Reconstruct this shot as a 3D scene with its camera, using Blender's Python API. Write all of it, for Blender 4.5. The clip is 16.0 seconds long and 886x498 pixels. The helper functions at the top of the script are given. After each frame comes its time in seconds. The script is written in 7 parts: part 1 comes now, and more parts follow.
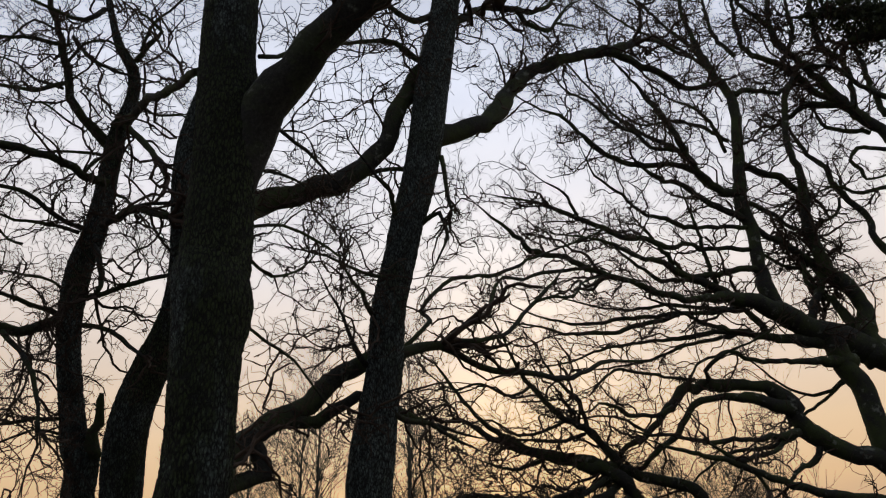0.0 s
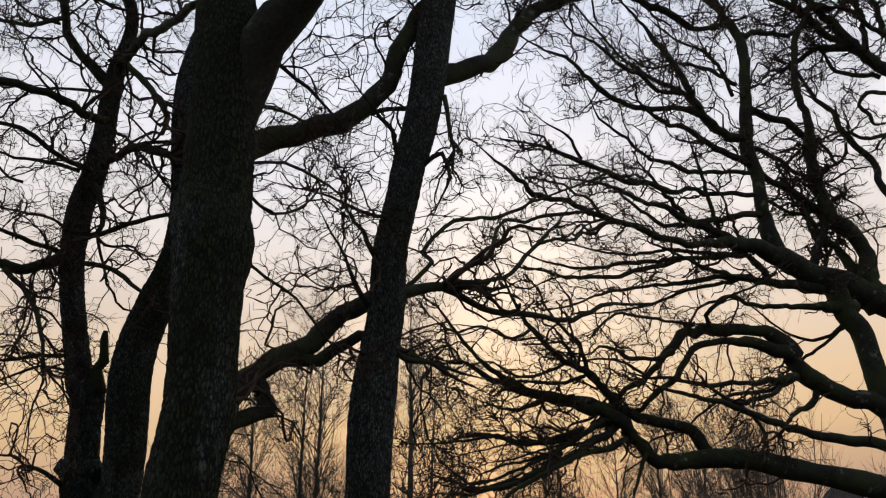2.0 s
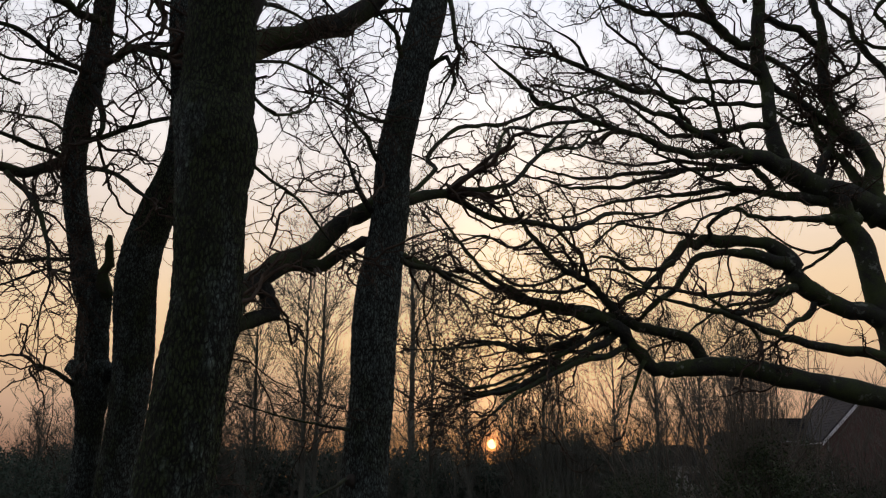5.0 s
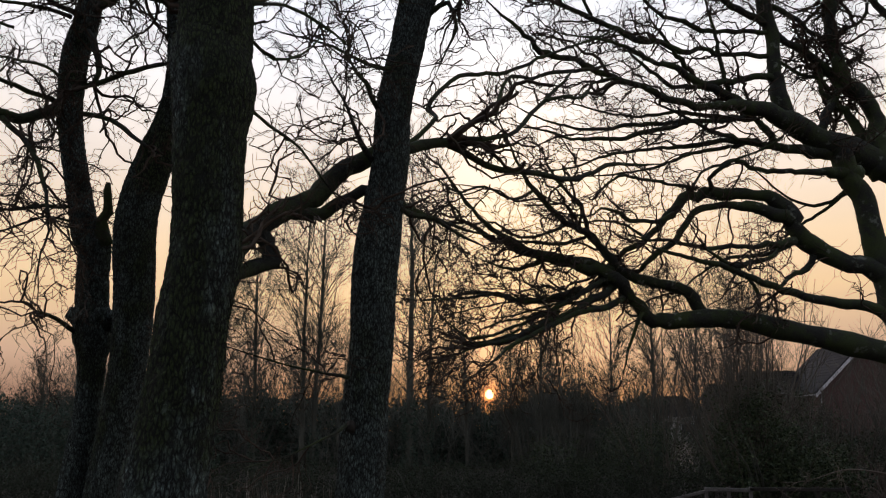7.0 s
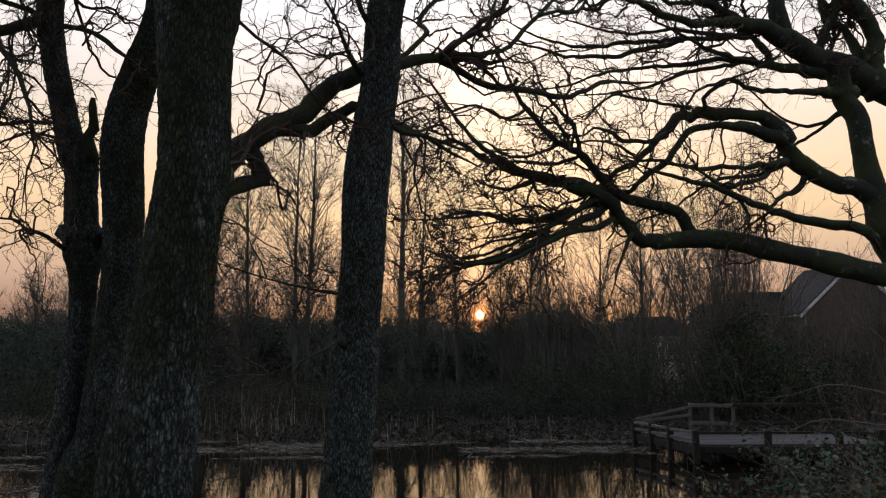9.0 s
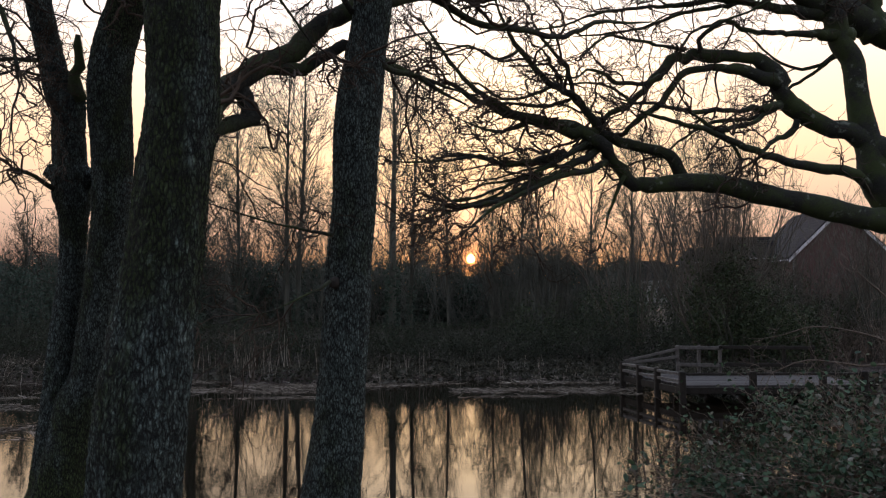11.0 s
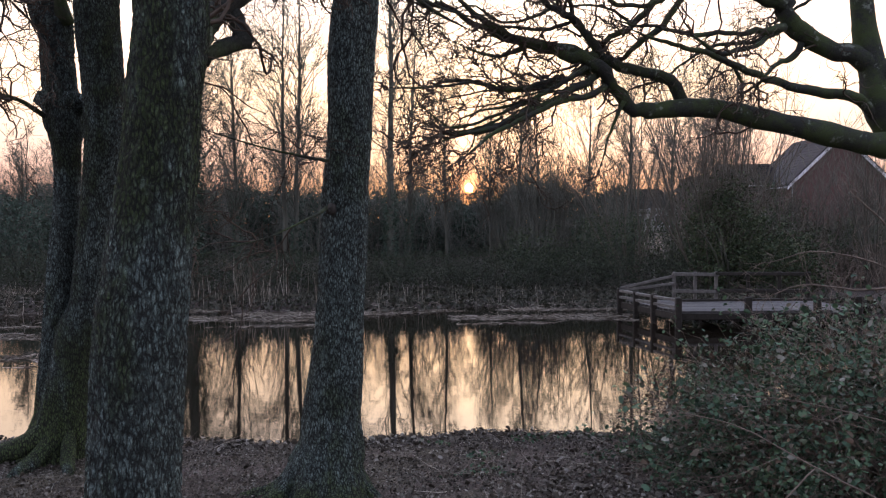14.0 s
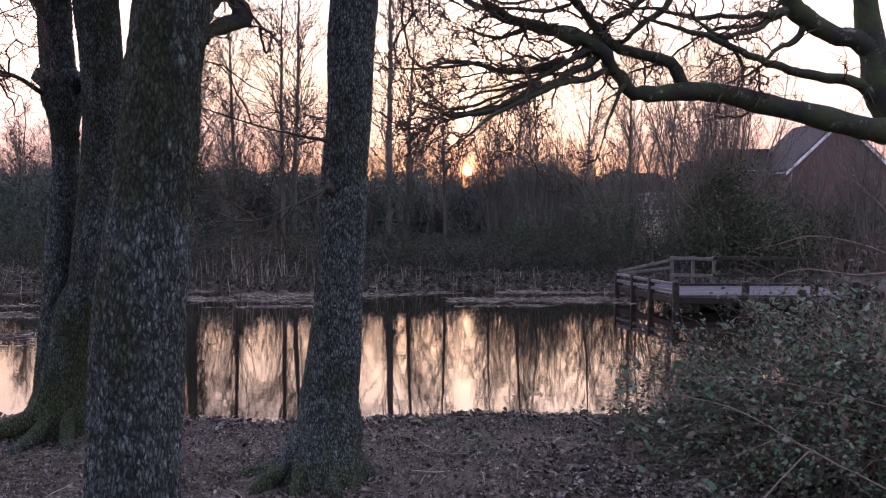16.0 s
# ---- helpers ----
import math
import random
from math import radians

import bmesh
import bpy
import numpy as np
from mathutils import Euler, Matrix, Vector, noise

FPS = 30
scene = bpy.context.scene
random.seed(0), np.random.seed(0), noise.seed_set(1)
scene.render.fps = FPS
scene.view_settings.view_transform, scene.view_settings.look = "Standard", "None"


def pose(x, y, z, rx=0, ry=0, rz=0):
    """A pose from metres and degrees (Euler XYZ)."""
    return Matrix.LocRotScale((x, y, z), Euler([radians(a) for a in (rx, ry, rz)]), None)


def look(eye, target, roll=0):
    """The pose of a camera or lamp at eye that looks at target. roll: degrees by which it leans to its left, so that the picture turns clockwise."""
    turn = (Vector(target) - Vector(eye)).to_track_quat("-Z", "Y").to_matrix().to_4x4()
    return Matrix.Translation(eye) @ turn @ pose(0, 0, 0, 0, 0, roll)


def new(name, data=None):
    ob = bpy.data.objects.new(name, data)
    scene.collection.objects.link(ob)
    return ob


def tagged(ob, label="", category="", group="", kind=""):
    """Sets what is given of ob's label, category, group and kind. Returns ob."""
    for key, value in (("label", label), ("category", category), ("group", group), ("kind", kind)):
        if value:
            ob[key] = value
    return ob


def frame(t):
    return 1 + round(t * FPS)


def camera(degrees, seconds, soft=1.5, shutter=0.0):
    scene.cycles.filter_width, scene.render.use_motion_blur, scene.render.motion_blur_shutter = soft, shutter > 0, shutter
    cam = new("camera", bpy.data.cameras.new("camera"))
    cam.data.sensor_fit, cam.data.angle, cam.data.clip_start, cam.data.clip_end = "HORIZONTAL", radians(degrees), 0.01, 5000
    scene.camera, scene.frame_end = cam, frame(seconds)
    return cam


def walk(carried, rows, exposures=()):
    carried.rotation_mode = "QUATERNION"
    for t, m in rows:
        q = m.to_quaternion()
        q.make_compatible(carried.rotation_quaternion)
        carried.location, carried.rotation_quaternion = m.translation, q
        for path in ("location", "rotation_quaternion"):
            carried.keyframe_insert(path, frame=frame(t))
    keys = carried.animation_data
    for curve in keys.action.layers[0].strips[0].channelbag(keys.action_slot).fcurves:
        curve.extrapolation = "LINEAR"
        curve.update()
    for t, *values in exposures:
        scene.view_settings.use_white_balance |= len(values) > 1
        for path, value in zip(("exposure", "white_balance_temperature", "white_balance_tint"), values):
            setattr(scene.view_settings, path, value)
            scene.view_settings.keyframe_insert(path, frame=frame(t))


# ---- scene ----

cam = camera(57.92, 16.0, soft=1.25)
# seconds, eye (m), turn (degrees): the camera stands under the trees and tilts down
ROWS = [
    (0.0, 0.019, -0.094, 1.72, 116.51, 1.6, 1.7),
    (0.5, 0.017, -0.079, 1.726, 115.76, 1.5, 1.65),
    (1.0, 0.018, -0.07, 1.715, 114.81, 1.4, 1.67),
    (1.5, 0.024, -0.07, 1.711, 113.55, 1.25, 1.67),
    (2.0, 0.021, -0.067, 1.704, 112.56, 1.13, 1.69),
    (2.5, 0.014, -0.06, 1.701, 111.74, 1.09, 1.71),
    (3.0, 0.013, -0.055, 1.697, 110.87, 0.97, 1.59),
    (3.5, 0.013, -0.053, 1.693, 109.7, 0.75, 1.57),
    (4.0, 0.01, -0.049, 1.684, 108.35, 0.75, 1.6),
    (6.5, 0.005, -0.032, 1.672, 103.81, 0.39, 1.64),
    (7.0, 0.001, -0.024, 1.666, 102.81, 0.33, 1.52),
    (7.5, 0.001, -0.017, 1.659, 101.43, 0.47, 1.47),
    (8.0, -0.001, -0.007, 1.65, 99.75, 0.53, 1.37),
    (8.5, 0.0, -0.008, 1.647, 98.33, 0.45, 1.18),
    (9.0, 0.002, -0.012, 1.644, 97.21, 0.3, 0.88),
    (11.5, 0.0, -0.015, 1.621, 92.16, 0.28, 0.14),
    (12.0, 0.002, -0.016, 1.615, 91.1, 0.52, 0.16),
    (12.5, 0.003, -0.012, 1.613, 90.18, 0.63, 0.21),
    (13.0, 0.004, -0.006, 1.608, 89.36, 0.51, 0.26),
    (13.5, 0.006, -0.002, 1.607, 88.65, 0.55, 0.22),
    (14.0, 0.005, 0.003, 1.607, 88.15, 0.48, 0.12),
    (14.5, 0.004, -0.002, 1.606, 87.78, 0.24, 0.01),
    (15.0, 0.001, -0.001, 1.603, 87.46, 0.16, -0.04),
    (15.5, 0.0, -0.002, 1.603, 87.1, 0.09, -0.02),
    (16.0, 0.0, 0.0, 1.6, 86.9, 0.0, 0.0),
]
EXPOSURES = [(0.0, -0.93, 6600, 10), (2.0, -0.88, 6600, 10), (4.0, -0.79, 6600, 10), (6.0, -0.7, 6450, 9), (7.0, -0.62, 6380, 9), (8.5, -0.58, 6280, 8), (9.2, -0.45, 6200, 10), (11.5, 0.06, 6050, 11), (12.5, 0.38, 5980, 13), (14.0, 0.79, 5860, 17), (16.0, 0.96, 5720, 32)]
walk(cam, [(t, pose(x, y, z, rx, ry, rz)) for t, x, y, z, rx, ry, rz in ROWS], EXPOSURES)

# ---- sky and sun: just before sunset, low over the far side of the pond ----
SUN_EL, SUN_AZ, HAZE = 2.54, 1.77, 2.0          # degrees above the horizon, degrees to the right of straight ahead
world = bpy.data.worlds.new("evening_sky")
scene.world = world
world.use_nodes = True
wt = world.node_tree
wt.nodes.clear()
sky = wt.nodes.new("ShaderNodeTexSky")
sky.sky_type = "NISHITA"
sky.sun_disc = False
sky.sun_elevation, sky.sun_rotation = radians(SUN_EL), radians(SUN_AZ)
sky.altitude, sky.air_density, sky.dust_density, sky.ozone_density = 50, 1.0, 1.0, 1.5

def sky_node(kind, **values):
    n = wt.nodes.new(kind)
    for key, value in values.items():
        n.inputs[key.replace("_", " ")].default_value = value
    return n


def sky_math(how, a, b=None, clamp=False):
    n = wt.nodes.new("ShaderNodeMath")
    n.operation, n.use_clamp = how, clamp
    for sock, v in zip(n.inputs, (a, b)):
        if isinstance(v, bpy.types.NodeSocket):
            wt.links.new(v, sock)
        elif v is not None:
            sock.default_value = v
    return n.outputs[0]


def sky_ramp(fac, stops):
    r = wt.nodes.new("ShaderNodeValToRGB")
    e = r.color_ramp.elements
    while len(e) < len(stops):
        e.new(0.5)
    for el, (p, c) in zip(e, stops):
        el.position, el.color = p, (*c, 1)
    wt.links.new(fac, r.inputs["Fac"])
    return r.outputs["Color"]


def sky_mix(fac, a, b, how="MIX"):
    m = wt.nodes.new("ShaderNodeMix")
    m.data_type, m.blend_type = "RGBA", how
    for sock, v in ((m.inputs[0], fac), (m.inputs[6], a), (m.inputs[7], b)):
        if isinstance(v, bpy.types.NodeSocket):
            wt.links.new(v, sock)
        else:
            sock.default_value = v if isinstance(v, (int, float)) else (*v, 1)
    return m.outputs[2]


# thin evening haze lit from the west: warm low down towards the sun, pale blue overhead
sun_dir = Vector((math.sin(radians(SUN_AZ)) * math.cos(radians(SUN_EL)), math.cos(radians(SUN_AZ)) * math.cos(radians(SUN_EL)), math.sin(radians(SUN_EL))))
place = wt.nodes.new("ShaderNodeTexCoord").outputs["Generated"]
sep = wt.nodes.new("ShaderNodeSeparateXYZ")
wt.links.new(place, sep.inputs[0])
dot = wt.nodes.new("ShaderNodeVectorMath")
dot.operation = "DOT_PRODUCT"
dot.inputs[1].default_value = sun_dir
wt.links.new(place, dot.inputs[0])
west = sky_ramp(sep.outputs["Z"], [(0.0, (0.16, 0.085, 0.07)), (0.045, (0.21, 0.112, 0.092)), (0.09, (0.44, 0.27, 0.19)), (0.16, (0.70, 0.46, 0.25)), (0.22, (0.76, 0.55, 0.345)), (0.3, (0.76, 0.625, 0.51)), (0.45, (0.9, 0.875, 0.89)), (0.62, (0.79, 0.85, 1.0)), (0.8, (0.34, 0.39, 0.51)), (1.0, (0.235, 0.25, 0.315))])
east = sky_ramp(sep.outputs["Z"], [(0.0, (0.15, 0.135, 0.145)), (0.15, (0.17, 0.155, 0.17)), (0.4, (0.175, 0.175, 0.21)), (1.0, (0.235, 0.25, 0.315))])
facing = sky_math("MULTIPLY_ADD", sep.outputs["Y"], 0.5, True)
facing.node.inputs[2].default_value = 0.5
glow = sky_math("POWER", sky_math("MAXIMUM", dot.outputs["Value"], 0.0), 90.0)
aureole = sky_math("POWER", sky_math("MAXIMUM", dot.outputs["Value"], 0.0), 5000.0)
haze = sky_mix(1.0, sky_mix(facing, east, west), sky_mix(glow, (0, 0, 0), (0.05, 0.018, 0.004)), "ADD")
above = wt.nodes.new("ShaderNodeVectorMath")                     # a faint pillar of lit haze over the sun
above.operation = "DOT_PRODUCT"
above.inputs[1].default_value = (math.sin(radians(SUN_AZ + 3)) * math.cos(radians(15)), math.cos(radians(SUN_AZ + 3)) * math.cos(radians(15)), math.sin(radians(15)))
wt.links.new(place, above.inputs[0])
broad = sky_math("POWER", sky_math("MAXIMUM", above.outputs["Value"], 0.0), 70.0)
haze = sky_mix(1.0, haze, sky_mix(broad, (0, 0, 0), (0.31, 0.22, 0.105)), "ADD")
haze = sky_mix(1.0, haze, sky_mix(aureole, (0, 0, 0), (0.4, 0.05, 0.0)), "ADD")
wisps = sky_node("ShaderNodeTexNoise", Scale=3.0, Detail=5.0, Roughness=0.55)
stretch = wt.nodes.new("ShaderNodeMapping")
stretch.inputs["Scale"].default_value = (1.0, 1.0, 3.5)
wt.links.new(place, stretch.inputs[0])
wt.links.new(stretch.outputs[0], wisps.inputs["Vector"])
haze = sky_mix(1.0, haze, sky_ramp(wisps.outputs["Fac"], [(0.3, (0.93, 0.93, 0.95)), (0.7, (1.06, 1.04, 1.02))]), "MULTIPLY")
clear = wt.nodes.new("ShaderNodeBackground")
clear.inputs["Strength"].default_value = 0.03
thin = wt.nodes.new("ShaderNodeBackground")
thin.inputs["Strength"].default_value = HAZE
both = wt.nodes.new("ShaderNodeAddShader")
wo = wt.nodes.new("ShaderNodeOutputWorld")
wt.links.new(sky.outputs[0], clear.inputs[0])
wt.links.new(haze, thin.inputs[0])
wt.links.new(clear.outputs[0], both.inputs[0])
wt.links.new(thin.outputs[0], both.inputs[1])
wt.links.new(both.outputs[0], wo.inputs[0])

lamp = bpy.data.lights.new("sun", "SUN")
lamp.energy, lamp.angle, lamp.color = 0.6, radians(0.53), (1.0, 0.55, 0.25)
sun = new("sun", lamp)
sun.matrix_world = look(sun_dir * 50, (0, 0, 0))

# ---- materials ----
def material(name, build, rough=0.9):
    m = bpy.data.materials.new(name)
    m.use_nodes = True
    nt = m.node_tree
    bsdf = nt.nodes["Principled BSDF"]
    bsdf.inputs["Roughness"].default_value = rough
    bsdf.inputs["Specular IOR Level"].default_value = 0.25
    build(nt, bsdf)
    return m


def node(nt, kind, **values):
    n = nt.nodes.new(kind)
    for key, value in values.items():
        n.inputs[key.replace("_", " ")].default_value = value
    return n


def coords(nt, scale=(1, 1, 1)):
    tc = nt.nodes.new("ShaderNodeTexCoord")
    mp = nt.nodes.new("ShaderNodeMapping")
    mp.inputs["Scale"].default_value = scale
    nt.links.new(tc.outputs["Object"], mp.inputs["Vector"])
    return mp.outputs["Vector"]


def noise_tex(nt, vec, scale, detail=4.0, rough=0.6):
    n = node(nt, "ShaderNodeTexNoise", Scale=scale, Detail=detail, Roughness=rough)
    nt.links.new(vec, n.inputs["Vector"])
    return n.outputs["Fac"]


def ramp(nt, fac, stops):
    r = nt.nodes.new("ShaderNodeValToRGB")
    e = r.color_ramp.elements
    while len(e) < len(stops):
        e.new(0.5)
    for el, (p, c) in zip(e, stops):
        el.position, el.color = p, (*c, 1)
    nt.links.new(fac, r.inputs["Fac"])
    return r.outputs["Color"]


def mix(nt, fac, a, b, how="MIX"):
    m = nt.nodes.new("ShaderNodeMix")
    m.data_type, m.blend_type = "RGBA", how
    for sock, v in ((m.inputs[0], fac), (m.inputs[6], a), (m.inputs[7], b)):
        if isinstance(v, bpy.types.NodeSocket):
            nt.links.new(v, sock)
        else:
            sock.default_value = v if isinstance(v, (int, float)) else (*v, 1)
    return m.outputs[2]


def bump(nt, bsdf, height, strength=0.5, distance=0.01):
    b = node(nt, "ShaderNodeBump", Strength=strength, Distance=distance)
    nt.links.new(height, b.inputs["Height"])
    nt.links.new(b.outputs["Normal"], bsdf.inputs["Normal"])


def bark(moss_at, moss_much, aloft=0.0):
    def build(nt, b):
        v = coords(nt)
        # small upright plates with dark fissures between, ragged at their edges
        warp = node(nt, "ShaderNodeTexNoise", Scale=26.0, Detail=6.0, Roughness=0.72)
        nt.links.new(coords(nt, (1, 1, 0.6)), warp.inputs["Vector"])
        shift = nt.nodes.new("ShaderNodeVectorMath")
        shift.operation = "MULTIPLY_ADD"
        shift.inputs[1].default_value, shift.inputs[2].default_value = (0.024, 0.024, 0.055), (0, 0, 0)
        nt.links.new(warp.outputs["Color"], shift.inputs[0])
        add = nt.nodes.new("ShaderNodeVectorMath")
        nt.links.new(v, add.inputs[0])
        nt.links.new(shift.outputs[0], add.inputs[1])

        def plates(scale, tall, stops):
            squat = nt.nodes.new("ShaderNodeMapping")
            squat.inputs["Scale"].default_value = (1, 1, tall)
            nt.links.new(add.outputs[0], squat.inputs["Vector"])
            cells = node(nt, "ShaderNodeTexVoronoi", Scale=scale)
            cells.feature = "DISTANCE_TO_EDGE"
            nt.links.new(squat.outputs[0], cells.inputs["Vector"])
            return ramp(nt, cells.outputs["Distance"], stops)

        ridge = plates(74.0, 0.3, [(0.0, (0.0, 0.0, 0.0)), (0.08, (0.17, 0.17, 0.17)), (0.24, (1, 1, 1))])
        scale = plates(120.0, 0.55, [(0.0, (0.45, 0.45, 0.45)), (0.2, (1, 1, 1))])
        plate = mix(nt, 1.0, ridge, scale, "MULTIPLY")
        plate = mix(nt, ramp(nt, noise_tex(nt, coords(nt, (1, 1, 0.5)), 34, 4, 0.7), [(0.5, (0, 0, 0)), (0.7, (0.4, 0.4, 0.4))]), plate, (1, 1, 1))      # some cracks are filled
        fine = noise_tex(nt, coords(nt, (1, 1, 0.45)), 130, 7, 0.8)
        mid = noise_tex(nt, coords(nt, (1, 1, 0.5)), 24, 5, 0.7)
        patch = noise_tex(nt, v, 2.6, 5, 0.65)
        col = ramp(nt, mix(nt, 0.45, fine, mid), [(0.38, (0.03, 0.042, 0.039)), (0.5, (0.145, 0.195, 0.183)), (0.62, (0.36, 0.475, 0.445))])
        # pale crusts of lichen on the plates, thicker in places
        crust = ramp(nt, noise_tex(nt, coords(nt, (1, 1, 0.7)), 48, 6, 0.75), [(0.54, (0, 0, 0)), (0.62, (1, 1, 1))])
        col = mix(nt, mix(nt, 1.0, crust, ramp(nt, patch, [(0.42, (0.12, 0.12, 0.12)), (0.6, (0.95, 0.95, 0.95))]), "MULTIPLY"), col, (0.39, 0.52, 0.48))
        moss = noise_tex(nt, coords(nt, (1, 1, 0.45)), 2.6, 6, 0.7)
        high = nt.nodes.new("ShaderNodeSeparateXYZ")
        nt.links.new(v, high.inputs[0])
        foot = nt.nodes.new("ShaderNodeMapRange")                # moss is thickest round the foot of the tree
        for k, value in enumerate((0.05, 0.85, 0.12, 0.0)):
            foot.inputs[k + 1].default_value = value
        nt.links.new(high.outputs["Z"], foot.inputs[0])
        more = nt.nodes.new("ShaderNodeMath")
        nt.links.new(moss, more.inputs[0])
        nt.links.new(foot.outputs[0], more.inputs[1])
        up = nt.nodes.new("ShaderNodeMapRange")                  # and again where rain runs down from the fork
        for k, value in enumerate((0.6, 2.4, 0.0, aloft)):
            up.inputs[k + 1].default_value = value
        nt.links.new(high.outputs["Z"], up.inputs[0])
        both = nt.nodes.new("ShaderNodeMath")
        nt.links.new(more.outputs[0], both.inputs[0])
        nt.links.new(up.outputs[0], both.inputs[1])
        moss = both.outputs[0]
        col = mix(nt, ramp(nt, moss, [(moss_at, (0, 0, 0)), (moss_at + 0.12, (moss_much,) * 3)]), col, mix(nt, ramp(nt, foot.outputs[0], [(0.0, (0, 0, 0)), (0.1, (1, 1, 1))]), mix(nt, fine, (0.018, 0.03, 0.008), (0.105, 0.15, 0.04)), mix(nt, fine, (0.04, 0.066, 0.01), (0.165, 0.23, 0.055))))
        # near-black fissures: dark inner bark, with the cracks' shade put into the colour
        col = mix(nt, plate, (0.011, 0.012, 0.011), col)
        nt.links.new(col, b.inputs["Base Color"])
        bump(nt, b, mix(nt, 0.25, plate, fine), 1.0, 0.02)
    return build


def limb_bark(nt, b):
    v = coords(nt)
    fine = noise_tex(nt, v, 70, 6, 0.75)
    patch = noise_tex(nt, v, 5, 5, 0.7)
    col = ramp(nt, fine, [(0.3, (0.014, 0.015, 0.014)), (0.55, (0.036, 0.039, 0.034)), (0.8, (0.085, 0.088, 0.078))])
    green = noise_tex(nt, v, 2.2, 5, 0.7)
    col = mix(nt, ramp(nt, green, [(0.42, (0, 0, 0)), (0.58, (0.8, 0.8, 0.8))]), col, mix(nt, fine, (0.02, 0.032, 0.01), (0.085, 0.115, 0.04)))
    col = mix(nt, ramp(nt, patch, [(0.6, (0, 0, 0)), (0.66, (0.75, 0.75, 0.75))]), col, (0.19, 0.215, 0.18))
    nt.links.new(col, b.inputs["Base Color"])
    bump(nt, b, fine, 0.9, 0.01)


def twig(nt, b):
    f = noise_tex(nt, coords(nt), 9, 3)
    nt.links.new(ramp(nt, f, [(0.35, (0.035, 0.026, 0.02)), (0.65, (0.09, 0.068, 0.05))]), b.inputs["Base Color"])


def far_twig(nt, b):
    f = noise_tex(nt, coords(nt), 0.6, 3)
    nt.links.new(ramp(nt, f, [(0.35, (0.072, 0.075, 0.061)), (0.65, (0.146, 0.15, 0.123))]), b.inputs["Base Color"])


def soil(nt, b):
    v = coords(nt)
    big, mid, fine = noise_tex(nt, v, 0.7, 5), noise_tex(nt, v, 7, 6, 0.7), noise_tex(nt, v, 55, 5, 0.75)
    col = ramp(nt, fine, [(0.36, (0.024, 0.018, 0.015)), (0.5, (0.105, 0.083, 0.069)), (0.66, (0.3, 0.25, 0.213))])
    col = mix(nt, ramp(nt, mid, [(0.4, (0, 0, 0)), (0.6, (0.6, 0.6, 0.6))]), col, (0.085, 0.062, 0.05))
    col = mix(nt, ramp(nt, big, [(0.5, (0, 0, 0)), (0.65, (0.5, 0.5, 0.5))]), col, (0.07, 0.08, 0.03))
    col = mix(nt, ramp(nt, noise_tex(nt, v, 2.3, 4, 0.65), [(0.46, (0, 0, 0)), (0.6, (0.65, 0.65, 0.65))]), col, (0.04, 0.031, 0.026))
    # the lip of the bank is damp and dark
    place_y = nt.nodes.new("ShaderNodeSeparateXYZ")
    nt.links.new(v, place_y.inputs[0])
    lip = nt.nodes.new("ShaderNodeMath")
    lip.operation, lip.inputs[1].default_value = "MULTIPLY_ADD", 0.9
    nt.links.new(mid, lip.inputs[0])
    nt.links.new(place_y.outputs["Y"], lip.inputs[2])
    span = nt.nodes.new("ShaderNodeMapRange")
    for k, value in enumerate((5.85, 6.3, 0.0, 0.55)):
        span.inputs[k + 1].default_value = value
    nt.links.new(lip.outputs[0], span.inputs[0])
    col = mix(nt, span.outputs[0], col, (0.022, 0.017, 0.015))
    nt.links.new(col, b.inputs["Base Color"])
    bump(nt, b, mix(nt, 0.5, mid, fine), 1.0, 0.05)


def water_look(nt, b):
    b.inputs["Base Color"].default_value = (0.008, 0.006, 0.004, 1)
    b.inputs["Roughness"].default_value = 0.008
    b.inputs["IOR"].default_value = 1.62
    b.inputs["Specular IOR Level"].default_value = 0.5
    b.inputs["Specular Tint"].default_value = (1.0, 0.88, 0.74, 1)      # warms the reflection: the evening sky's orange put into the tint
    # a breath of wind: long low ripples across the view
    r = noise_tex(nt, coords(nt, (0.7, 2.6, 1)), 3.2, 1, 0.5)
    s = noise_tex(nt, coords(nt, (0.3, 1.2, 1)), 1.3, 2, 0.5)
    fine = noise_tex(nt, coords(nt, (0.5, 2.0, 1)), 9, 2, 0.5)
    bump(nt, b, mix(nt, 0.4, mix(nt, 0.15, r, s), fine), 0.06, 0.012)


def plain(color, spread=0.25, scale=8.0, rough=0.85, relief=0.0):
    def build(nt, b):
        f = noise_tex(nt, coords(nt), scale, 5, 0.65)
        lo, hi = [c * (1 - spread) for c in color], [min(1, c * (1 + spread)) for c in color]
        nt.links.new(ramp(nt, f, [(0.3, lo), (0.7, hi)]), b.inputs["Base Color"])
        b.inputs["Roughness"].default_value = rough
        if relief:
            bump(nt, b, f, 0.6, relief)
    return build


def varied(stops, rough=0.8):
    """A colour that differs from loose piece to loose piece."""
    def build(nt, b):
        g = nt.nodes.new("ShaderNodeNewGeometry")
        col = ramp(nt, g.outputs["Random Per Island"], stops)
        nt.links.new(col, b.inputs["Base Color"])
        b.inputs["Roughness"].default_value = rough
    return build


